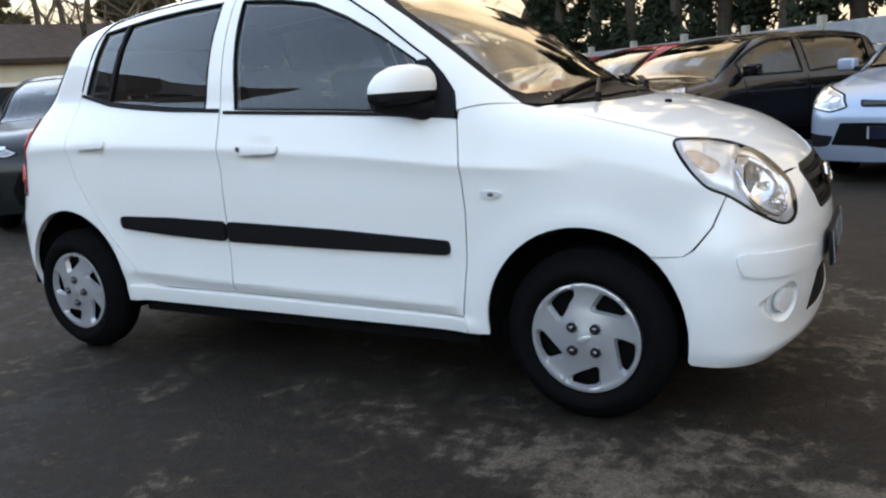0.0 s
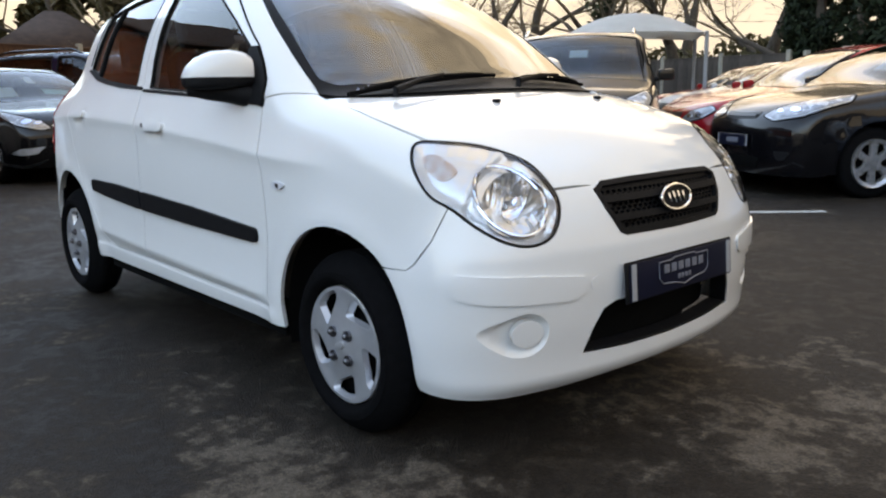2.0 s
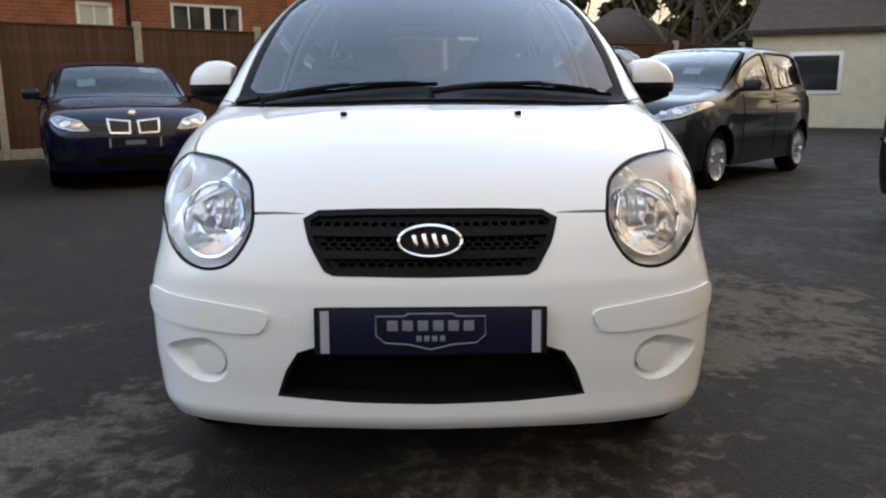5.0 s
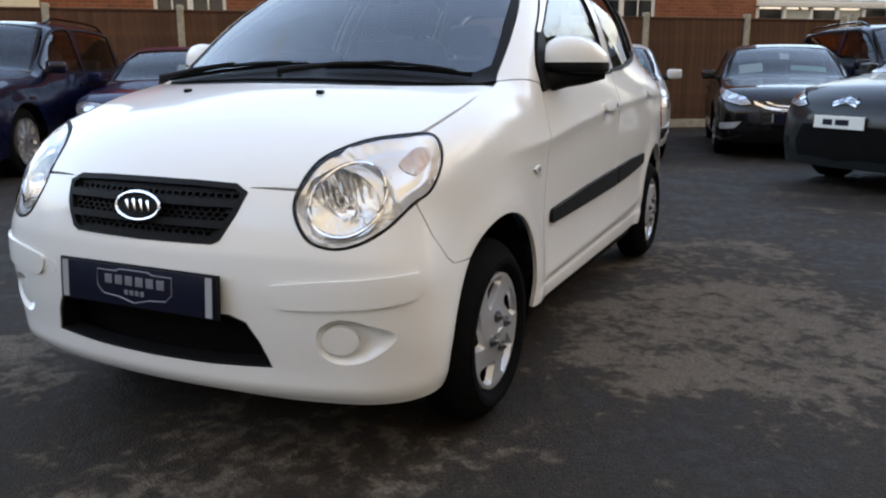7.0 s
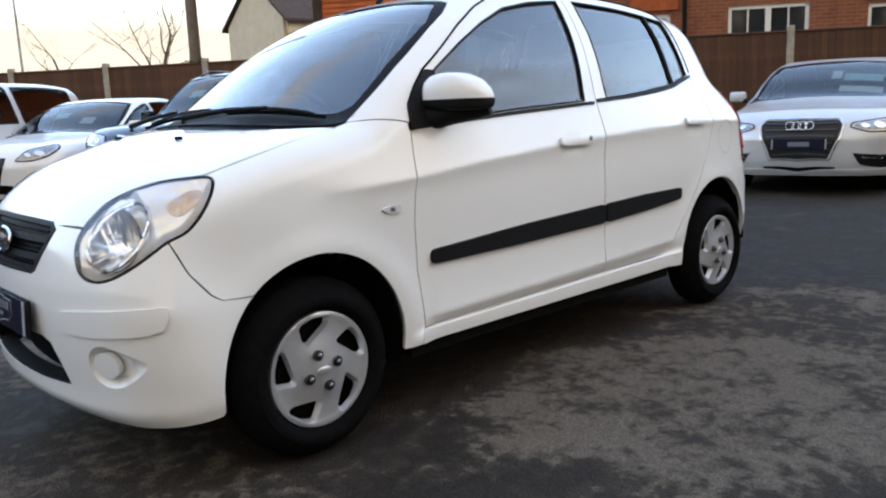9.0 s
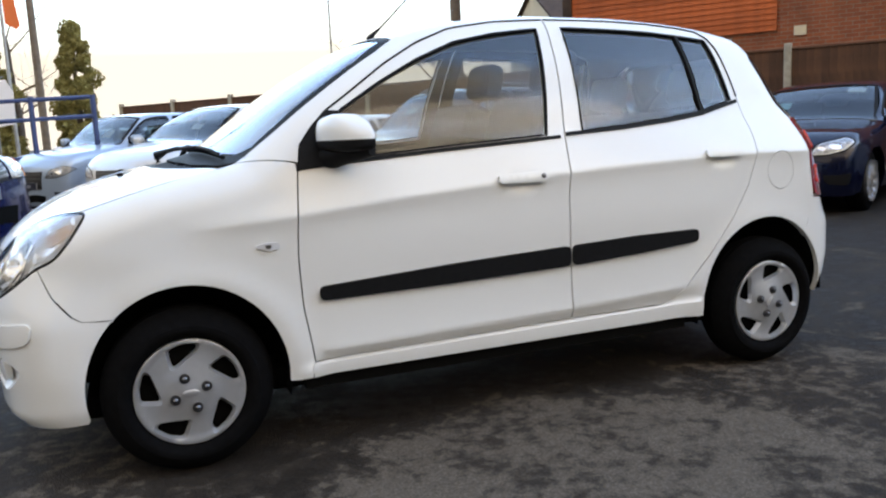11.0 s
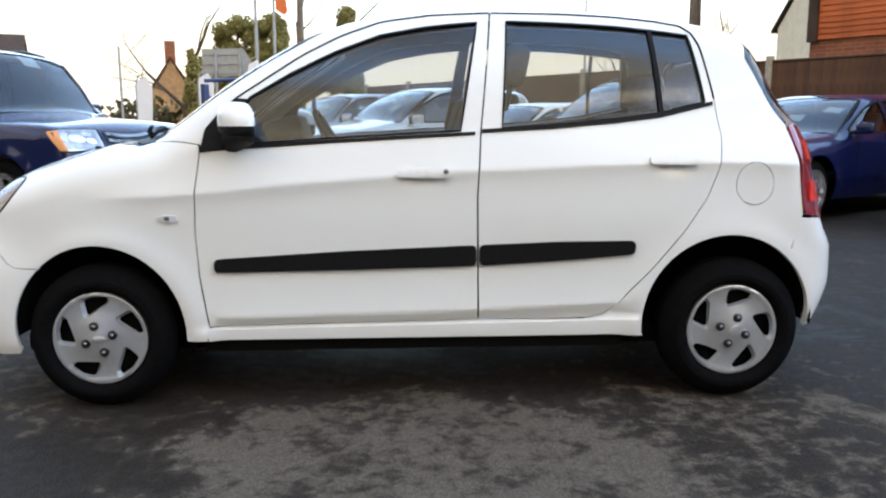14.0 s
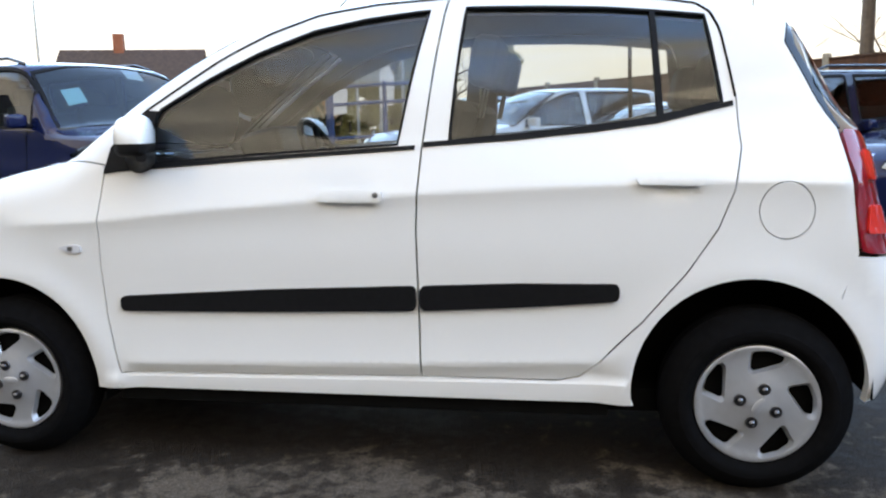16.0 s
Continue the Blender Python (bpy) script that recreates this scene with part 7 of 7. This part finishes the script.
low_house("gable_house", "distant tan brick cottage with a steep gable and chimney", (17.6, -56.5), 106, (6, 4.2), 1.9, 5.5, TAN_BRICK, 0.42)
low_house("far_house", "distant brown-roofed brick house", (30.9, -51.0), 20, (9.5, 6), 4.4, 6.9, BRICK)
low_house("cream_house", "cream rendered house behind the trees", (-18.3, -27.2), 0, (6, 4.4), 4.8, 6.6, CREAM, False)
low_house("bungalow", "cream bungalow with a low brown roof", (-19.4, 12.6), 62, (6, 5), 2.6, 3.6, CREAM, False)
low_house("brown_roofed_bungalow", "bungalow with a broad brown hipped roof", (-29, 7.4), 80, (5.5, 5.5), 2.3, 4.2, BRICK, False, hipped=True)


def limb(store, pts, radii, sides):
    verts, faces = store
    start = len(verts)
    for i, p in enumerate(pts):
        d = (pts[min(i + 1, len(pts) - 1)] - pts[max(i - 1, 0)]).normalized()
        u = d.orthogonal().normalized()
        v = d.cross(u)
        for k in range(sides):
            a = k * math.tau / sides
            verts.append(p + radii[i] * (math.cos(a) * u + math.sin(a) * v))
    for i in range(len(pts) - 1):
        for k in range(sides):
            a, b = start + i * sides + k, start + i * sides + (k + 1) % sides
            faces.append((a, b, b + sides, a + sides))


def grow_limb(bm_trunk, bm_twig, rng, p, d, length, radius, level, top):
    bend = Vector((rng.uniform(-1, 1), rng.uniform(-1, 1), rng.uniform(-0.3, 0.8))) * 0.25
    pts, radii = [p.copy()], [radius]
    steps = 4 if level < 3 else 2
    for i in range(steps):
        d = (d + bend / steps + Vector((rng.uniform(-1, 1), rng.uniform(-1, 1), rng.uniform(-1, 1))) * 0.10).normalized()
        p = p + d * length / steps
        pts.append(p.copy())
        radii.append(max(radius * (1 - 0.45 * (i + 1) / steps), 0.005))
    limb(bm_trunk if level < 2 else bm_twig, pts, radii, 7 if level < 2 else 4 if level < 4 else 3)
    if level >= top:
        return
    kids = 3 if level < 2 else rng.choice((2, 3, 3))
    for k in range(kids):
        t = rng.uniform(0.45, 1.0) if k else 1.0
        i = min(int(t * steps), steps)
        side = Vector((rng.uniform(-1, 1), rng.uniform(-1, 1), rng.uniform(-0.25, 0.6))).normalized()
        nd = (d * (1.0 if k == 0 else 0.55) + side * (0.35 if k == 0 else 0.85)).normalized()
        grow_limb(bm_trunk, bm_twig, rng, pts[i], nd, length * rng.uniform(0.60, 0.82), radii[i] * (0.80 if k == 0 else 0.6), level + 1, top)


def bare_tree(at, height, seed, top=6, ivy=0, label="bare winter tree with many fine twigs"):
    rng = random.Random(seed)
    t = thing("bare_tree", label, "tree", "trees round the yard", pose(*at, 0))
    a, b = ([], []), ([], [])
    grow_limb(a, b, rng, Vector((0, 0, -0.1)), Vector((rng.uniform(-0.08, 0.08), rng.uniform(-0.08, 0.08), 1)).normalized(), height * 0.34, height * 0.024, 0, top)
    under("trunk", mesh_of("trunk", *a, [BARK]), t)
    under("crown", mesh_of("crown", *b, [TWIG]), t, "bare twigs")
    if ivy:
        leaf_mass("ivy", t, rng, [(Vector((0, 0, z)), Vector((0.55, 0.55, 0.6))) for z in np.linspace(0.4, height * 0.55, 8)], ivy, 0.13, IVY_LEAF)
    return t


def leaf_mass(name, parent, rng, blobs, count, size, mat, label="", flat=0.0):
    """Many small leaves and sprays spread through overlapping lumps."""
    verts, faces = [], []
    for i in range(count):
        c, r = blobs[rng.randrange(len(blobs))]
        while True:
            q = Vector((rng.uniform(-1, 1), rng.uniform(-1, 1), rng.uniform(-1, 1)))
            if 0.30 < q.length < 1:
                break
        p = Vector(c) + Vector((q.x * r[0], q.y * r[1], q.z * r[2]))
        s = size * rng.uniform(0.5, 1.4)
        u = Vector((rng.uniform(-1, 1), rng.uniform(-1, 1), rng.uniform(-1, 1))).normalized()
        v = u.orthogonal().normalized()
        w = u.cross(v) * 0.35
        k = len(verts)
        verts += [p - u * s, p + v * s * 0.45 + w * s, p + u * s, p - v * s * 0.45 + w * s]
        faces += [(k, k + 1, k + 2), (k, k + 2, k + 3)]
    return under(name, mesh_of(name, verts, faces, [mat], smooth=False), parent, label)


def conifer(at, height, width, seed, mat, count, label, name="conifer_tree", size=0.16, taper=1.0):
    rng = random.Random(seed)
    t = thing(name, label, "tree", "evergreen trees round the yard", pose(*at, 0))
    part("trunk", tube([(0, 0, -0.1), (0.03, 0, height * 0.5), (0, 0, height * 0.95)], [width * 0.07, width * 0.05, 0.02], 8), BARK, t)
    blobs = []
    for k in range(70):
        z = rng.uniform(0.03, 1.0)
        r = width / 2 * ((1 - z) ** 0.6 * taper + (1 - taper) * math.sqrt(max(0, 1 - (2 * z - 0.75) ** 2 * 0.62)))
        a = rng.uniform(0, math.tau)
        d = r * rng.uniform(0.35, 0.95)
        blobs.append((Vector((d * math.cos(a), d * math.sin(a), z * height)), Vector((width * 0.13, width * 0.13, height * 0.06)) * rng.uniform(0.6, 1.25)))
    leaf_mass("crown", t, rng, blobs, count, size, mat, "dense evergreen foliage")
    return t


# tall evergreen screen behind the grey fence, and its neighbours
for i in range(9):
    conifer((-6.6 + i * 1.35, 20.2 - i * 1.05 + 0.3 * (i % 2)), 7.5 + 0.8 * ((i * 7) % 3), 2.6, 40 + i, CONIFER_LEAF, 9500, "tall dark conifer in a close screen", size=0.095, taper=0.45)
conifer((9.4, -41.0), 6.5, 4.8, 61, GREEN_LEAF, 26000, "broad olive-green evergreen across the road", size=0.10, taper=0.15, name="evergreen_tree")
conifer((7.4, -40.0), 6.5, 3.8, 62, GREEN_LEAF, 20000, "olive-green evergreen across the road", size=0.10, taper=0.2, name="evergreen_tree")
conifer((3.2, -38.0), 6.6, 2.7, 63, GREEN_LEAF, 14000, "slender dark conifer across the road", size=0.11, taper=0.6)
conifer((11.3, -38.5), 4.6, 1.2, 64, GREEN_LEAF, 4000, "narrow ragged conifer across the road", size=0.12, taper=0.7)
for i, (x, y, h) in enumerate(((-36, 9, 9), (-34, 13, 11), (-33, 19, 12), (-38, 5, 10), (-29, 24, 10))):
    conifer((x, y), h, 4.0, 70 + i, IVY_LEAF, 3200, "dark pine in the distance", name="pine_tree", size=0.3, taper=0.35)
for i, (x, y, h, w) in enumerate(((-32, 11.6, 9.5, 4.4), (-29, 13.2, 10, 4.0), (-35, 9.5, 9, 4.0), (-35.5, 6.2, 8, 2.2), (-37, 3.8, 9, 2.4), (-27, 15.2, 9, 4.0))):
    conifer((x, y), h, w, 90 + i, SCRUB_LEAF, 5200, "olive-brown ivy-clad tree behind the bungalow", name="ivy_clad_tree", size=0.24, taper=0.15)
for i, (x, y, h, v) in enumerate(((-23.5, 14.5, 11, 0), (-25.5, 18, 12, 0), (-19, 17.5, 10, 0), (-12.6, 18.6, 11, 900), (-15.5, 21.5, 12, 0), (-9.5, 22.5, 11, 0), (-7.2, 20.6, 10, 3000), (-20.5, 24, 13, 0),
                                  (-30, 13, 12, 0), (-27, 10.5, 10, 0), (-32, 3.5, 11, 0), (-5.0, 24, 11, 0), (-14.5, -34.5, 9, 0), (12.5, -41, 11, 0), (6.5, -43, 12, 0), (-11, -37, 7, 0), (-33, 9, 12, 0), (-36, 16, 13, 0), (-19.2, 13.2, 10, 0), (-17.2, 15.2, 11, 0), (-23.0, 8.6, 10, 0), (-16.0, 17.0, 10, 0), (-13.5, 24.5, 12, 0), (-11.0, 21.0, 10, 0), (-25.0, 11.5, 11, 0))):
    bare_tree((x, y), h, 100 + i, 6 if i < 12 or i > 17 else 5, v)

scrub = thing("hedgerow", "olive-brown scrub and hedge along the boundary", "hedge", kind="stuff")
rng_s = random.Random(5)
leaf_mass("scrub_leaves", scrub, rng_s, [(Vector((x, y, z)), Vector((1.6, 1.6, 1.3))) for x, y, z in ((-14, 24, 1.2), (-11, 25, 1.5), (-8.5, 24, 1.3), (-17, 22, 1.4), (-20, 20, 1.6), (-24, 16.5, 2.2), (-26, 14, 2.6), (-28, 12, 2.0), (-31, 9, 2.2), (-22, 18.5, 2.6), (-33, 6, 2.0), (-12.5, 23.5, 1.0), (-9.5, 22.8, 1.0))], 15000, 0.15, SCRUB_LEAF)
far = thing("roadside_bushes", "distant low bushes and bare hedges across the road", "hedge", kind="stuff")
leaf_mass("bush_leaves", far, rng_s, [(Vector((x, y + 3 * math.sin(x), 1.0)), Vector((2.6, 1.6, 1.5))) for x in range(12, 60, 3) for y in (-46,)] + [(Vector((x, -52, 1.2)), Vector((2.6, 1.5, 1.6))) for x in range(-40, 4, 3)], 9000, 0.3, SCRUB_LEAF)

# grey panel fence below the evergreens, old board fence beyond the red cars
def panel_fence(start, end, bay, height, label):
    a, z = Vector(start), Vector(end)
    way = (z - a).normalized()
    n = int((z - a).length / bay)
    f = thing("panel_fence", label, "fence", place=Matrix.Translation((*a, 0)) @ Matrix.Rotation(math.atan2(way.y, way.x), 4, "Z"))
    pm = part("post", box((0.12, 0.14, height + 0.1), (0, 0, height / 2 + 0.05), bevel=0.015, segments=1), CONCRETE, f).data
    sm = part("panel", box((bay - 0.12, 0.05, 0.42), (bay / 2, 0, 0.21), bevel=0.012, segments=1), GREY_PANEL, f).data
    for i in range(n + 1):
        if i:
            under("post", pm, f).location = (i * bay, 0, 0)
        if i < n:
            for k in range(int(height / 0.43)):
                if i or k:
                    under("panel", sm, f).location = (i * bay, 0, k * 0.43)
    return f


panel_fence((-6.0, 18.2), (4.6, 9.6), 1.8, 1.75, "pale grey concrete panel fence with posts")
fence("old_fence", (-16.5, 19.5), (-6.2, 18.4), 2.0, 1.9, OLD_WOOD, "old grey-brown board fence at the back of the yard", 0.16)

# canopies at the back of the yard
can = thing("canopy", "white curved canvas canopy on steel posts", "canopy", place=pose(-8.6, 14.5, 0, 0, 0, 36))
cb = bmesh.new()
rows = []
for i in range(13):
    u = i / 12
    row = [cb.verts.new(((u - 0.5) * 3.3, (v / 8 - 0.5) * 3.0, 2.22 + 0.55 * (1 - (2 * u - 1) ** 2) * (1 - 0.85 * (v / 4 - 1) ** 2) - 0.06 * abs(v / 4 - 1) ** 3)) for v in range(9)]
    rows.append(row)
for r, q in zip(rows, rows[1:]):
    for k in range(8):
        cb.faces.new((r[k], r[k + 1], q[k + 1], q[k]))
bmesh.ops.solidify(cb, geom=cb.faces, thickness=0.03)
part("canvas", cb, CANVAS, can, "white canvas roof", smooth=60)
for x in (-1.6, 1.6):
    for y in (-1.42, 1.42):
        part("post", tube([(x, y, 0), (x, y, 2.21)], 0.045, 8), GALVANISED, can)
tent = thing("gazebo", "black canvas gazebo with a low pitched roof", "gazebo", place=pose(-13.8, 12.6, 0, 0, 0, 40))
tb = bmesh.new()
apex = tb.verts.new((0, 0, 3.45))
ring_t = [tb.verts.new((x, y, 2.75)) for x, y in ((-1.7, -1.7), (1.7, -1.7), (1.7, 1.7), (-1.7, 1.7))]
low_t = [tb.verts.new((v.co.x, v.co.y, 2.45)) for v in ring_t]
for k in range(4):
    tb.faces.new((ring_t[k], ring_t[(k + 1) % 4], apex)), tb.faces.new((low_t[k], low_t[(k + 1) % 4], ring_t[(k + 1) % 4], ring_t[k]))
bmesh.ops.solidify(tb, geom=tb.faces, thickness=0.03)
part("canvas", tb, BLACK_CANVAS, tent)
part("back_sheet", box((3.3, 0.03, 2.6), (0, 1.65, 1.3)), BLACK_CANVAS, tent)
for x in (-1.65, 1.65):
    for y in (-1.65, 1.65):
        part("post", tube([(x, y, 0), (x, y, 2.75)], 0.03, 8), BLACK, tent)

# street furniture beyond the fence
sign = thing("road_sign", "grey back of an arrow-shaped road sign on two posts", "road sign", place=pose(4.95, -18.4, 0, 0, 0, -6))
part("board", prism([(-0.69, 2.29), (0.45, 2.29), (0.67, 2.65), (0.45, 3.02), (-0.69, 3.02)], 0.02, place=pose(0, 0, 0, 90, 0, 180)), GALVANISED, sign, "plain grey board back")
for x in (-0.36, 0.31):
    part("post", tube([(x, 0.05, 0), (x, 0.05, 2.96)], 0.04, 10), GALVANISED, sign)
for z in (2.38, 2.62, 2.87):
    part("brace", box((1.0, 0.03, 0.035), (0.1, 0.035, z)), GALVANISED, sign)
gate = thing("metal_gate", "blue painted tubular steel gate", "gate", place=pose(3.62, -10.6, 0, 0, 0, 180))
for x in (0.0, 1.0, 1.89):
    part("upright", tube([(x, 0, 0), (x, 0, 1.72 if x == 0 else 1.87)], 0.075 if x == 0 else 0.04, 8), BLUE_STEEL, gate)
for z in (0.35, 0.95, 1.54, 1.84):
    part("rail", tube([(0, 0, z - 0.06), (1.89, 0, z)], 0.032, 8), BLUE_STEEL, gate)
for i, (x, y, z0, z1) in enumerate(((5.95, -14.0, 1.0, 2.05), (4.62, -14.0, 1.35, 2.12), (3.55, -14.0, 1.5, 2.4))):
    fl = thing("feather_flag", "white feather flag on a thin pole", "flag", "feather flags", pose(x, y, 0, 0, 0, 8))
    part("pole", tube([(0, 0, 0), (0, 0, z1 - 0.2), (-0.05, 0, z1), (-0.2, 0, z1 + 0.05)], 0.015, 6), GALVANISED, fl)
    part("cloth", prism([(0, z0), (-0.30, z0 + 0.05), (-0.34, z1 - 0.25), (-0.22, z1), (0, z1 - 0.12)], 0.012, place=pose(0, 0, 0, 90, 0, 0)), FLAG_WHITE, fl, "white cloth")
of = thing("flag_pole", "tall pole with an orange flag", "flag pole", place=pose(3.93, -20.0, 0))
part("pole", tube([(0, 0, 0), (0, 0, 6.5)], [0.05, 0.035], 8), GALVANISED, of)
part("cloth", prism([(-0.06, 4.25), (-0.30, 4.10), (-0.40, 4.2), (-0.34, 4.7), (-0.30, 5.5), (-0.04, 5.6)], 0.015, place=pose(0, 0, 0, 90, 0, 0)), FLAG_ORANGE, of, "orange flag")
for x, y, r, h, lb in ((3.38, -21.5, 0.11, 9, "tall timber pole beyond the fence"), (-7.1, -16.5, 0.15, 9, "stout timber pole with growth at its foot"), (-8.6, -36, 0.06, 8, "slim street lighting column"), (13.7, -35, 0.06, 4.6, "slim street lighting column"), (28.0, -36.5, 0.07, 9, "slim street lighting column"), (5.2, -24, 0.06, 8, "slim street lighting column")):
    pl = thing("pole", lb, "pole", "poles beyond the fence", pose(x, y, 0))
    part("shaft", tube([(0, 0, 0), (0, 0, h * 0.5), (0, 0, h)], [r, r * 0.92, r * 0.8], 10), POLE_WOOD if r > 0.08 else GALVANISED, pl)
    if r > 0.12:
        leaf_mass("growth", pl, random.Random(9), [(Vector((0, 0, z)), Vector((0.4, 0.4, 0.3))) for z in (1.6, 2.0, 2.3)], 500, 0.08, SCRUB_LEAF, "dead ivy")

for x, y, ln, turn in ((-1.15, 5.3, 3.0, 120), (0.05, 4.05, 1.0, 45)):
    l = new("parking_line", bpy.data.meshes.new("parking_line"))
    lb = box((ln, 0.08, 0.004), (0, 0, 0.004))
    lb.to_mesh(l.data)
    lb.free()
    l.data.materials.append(LINE_PAINT)
    l.matrix_world = pose(x, y, 0, 0, 0, turn)
    tagged(l, "worn white parking line painted on tarmac", "road marking", kind="structure")
parked_car("yellow_car", "small yellow car beyond the blue gate", parked(4.4, -22.5, 10, 2.16), YELLOW_PAINT, **HATCH, papers=())
parked_car("white_estate_car", "white car parked near the gate", parked(2.6, -14.2, 60, 2.16), COLD_WHITE, **HATCH, papers=())

# an unseen plain wall, added behind the camera's back to keep bright haze out of reflections
wall_bm = box((0.22, 34.0, 3.2), (15.0, 4.0, 1.6), bevel=0.02)
box((9.0, 0.22, 3.2), (10.6, 21.1, 1.6), bm=wall_bm)
closing = new("unseen_reflection_wall", bpy.data.meshes.new("unseen_reflection_wall"))
wall_bm.to_mesh(closing.data)
wall_bm.free()
closing.data.materials.append(material("plain_render", (0.07, 0.06, 0.05), rough=0.9, vary=0.2, scale=2, bump=0.2))
tagged(closing, "unseen plain brown wall added to darken reflections", "wall", kind="structure")
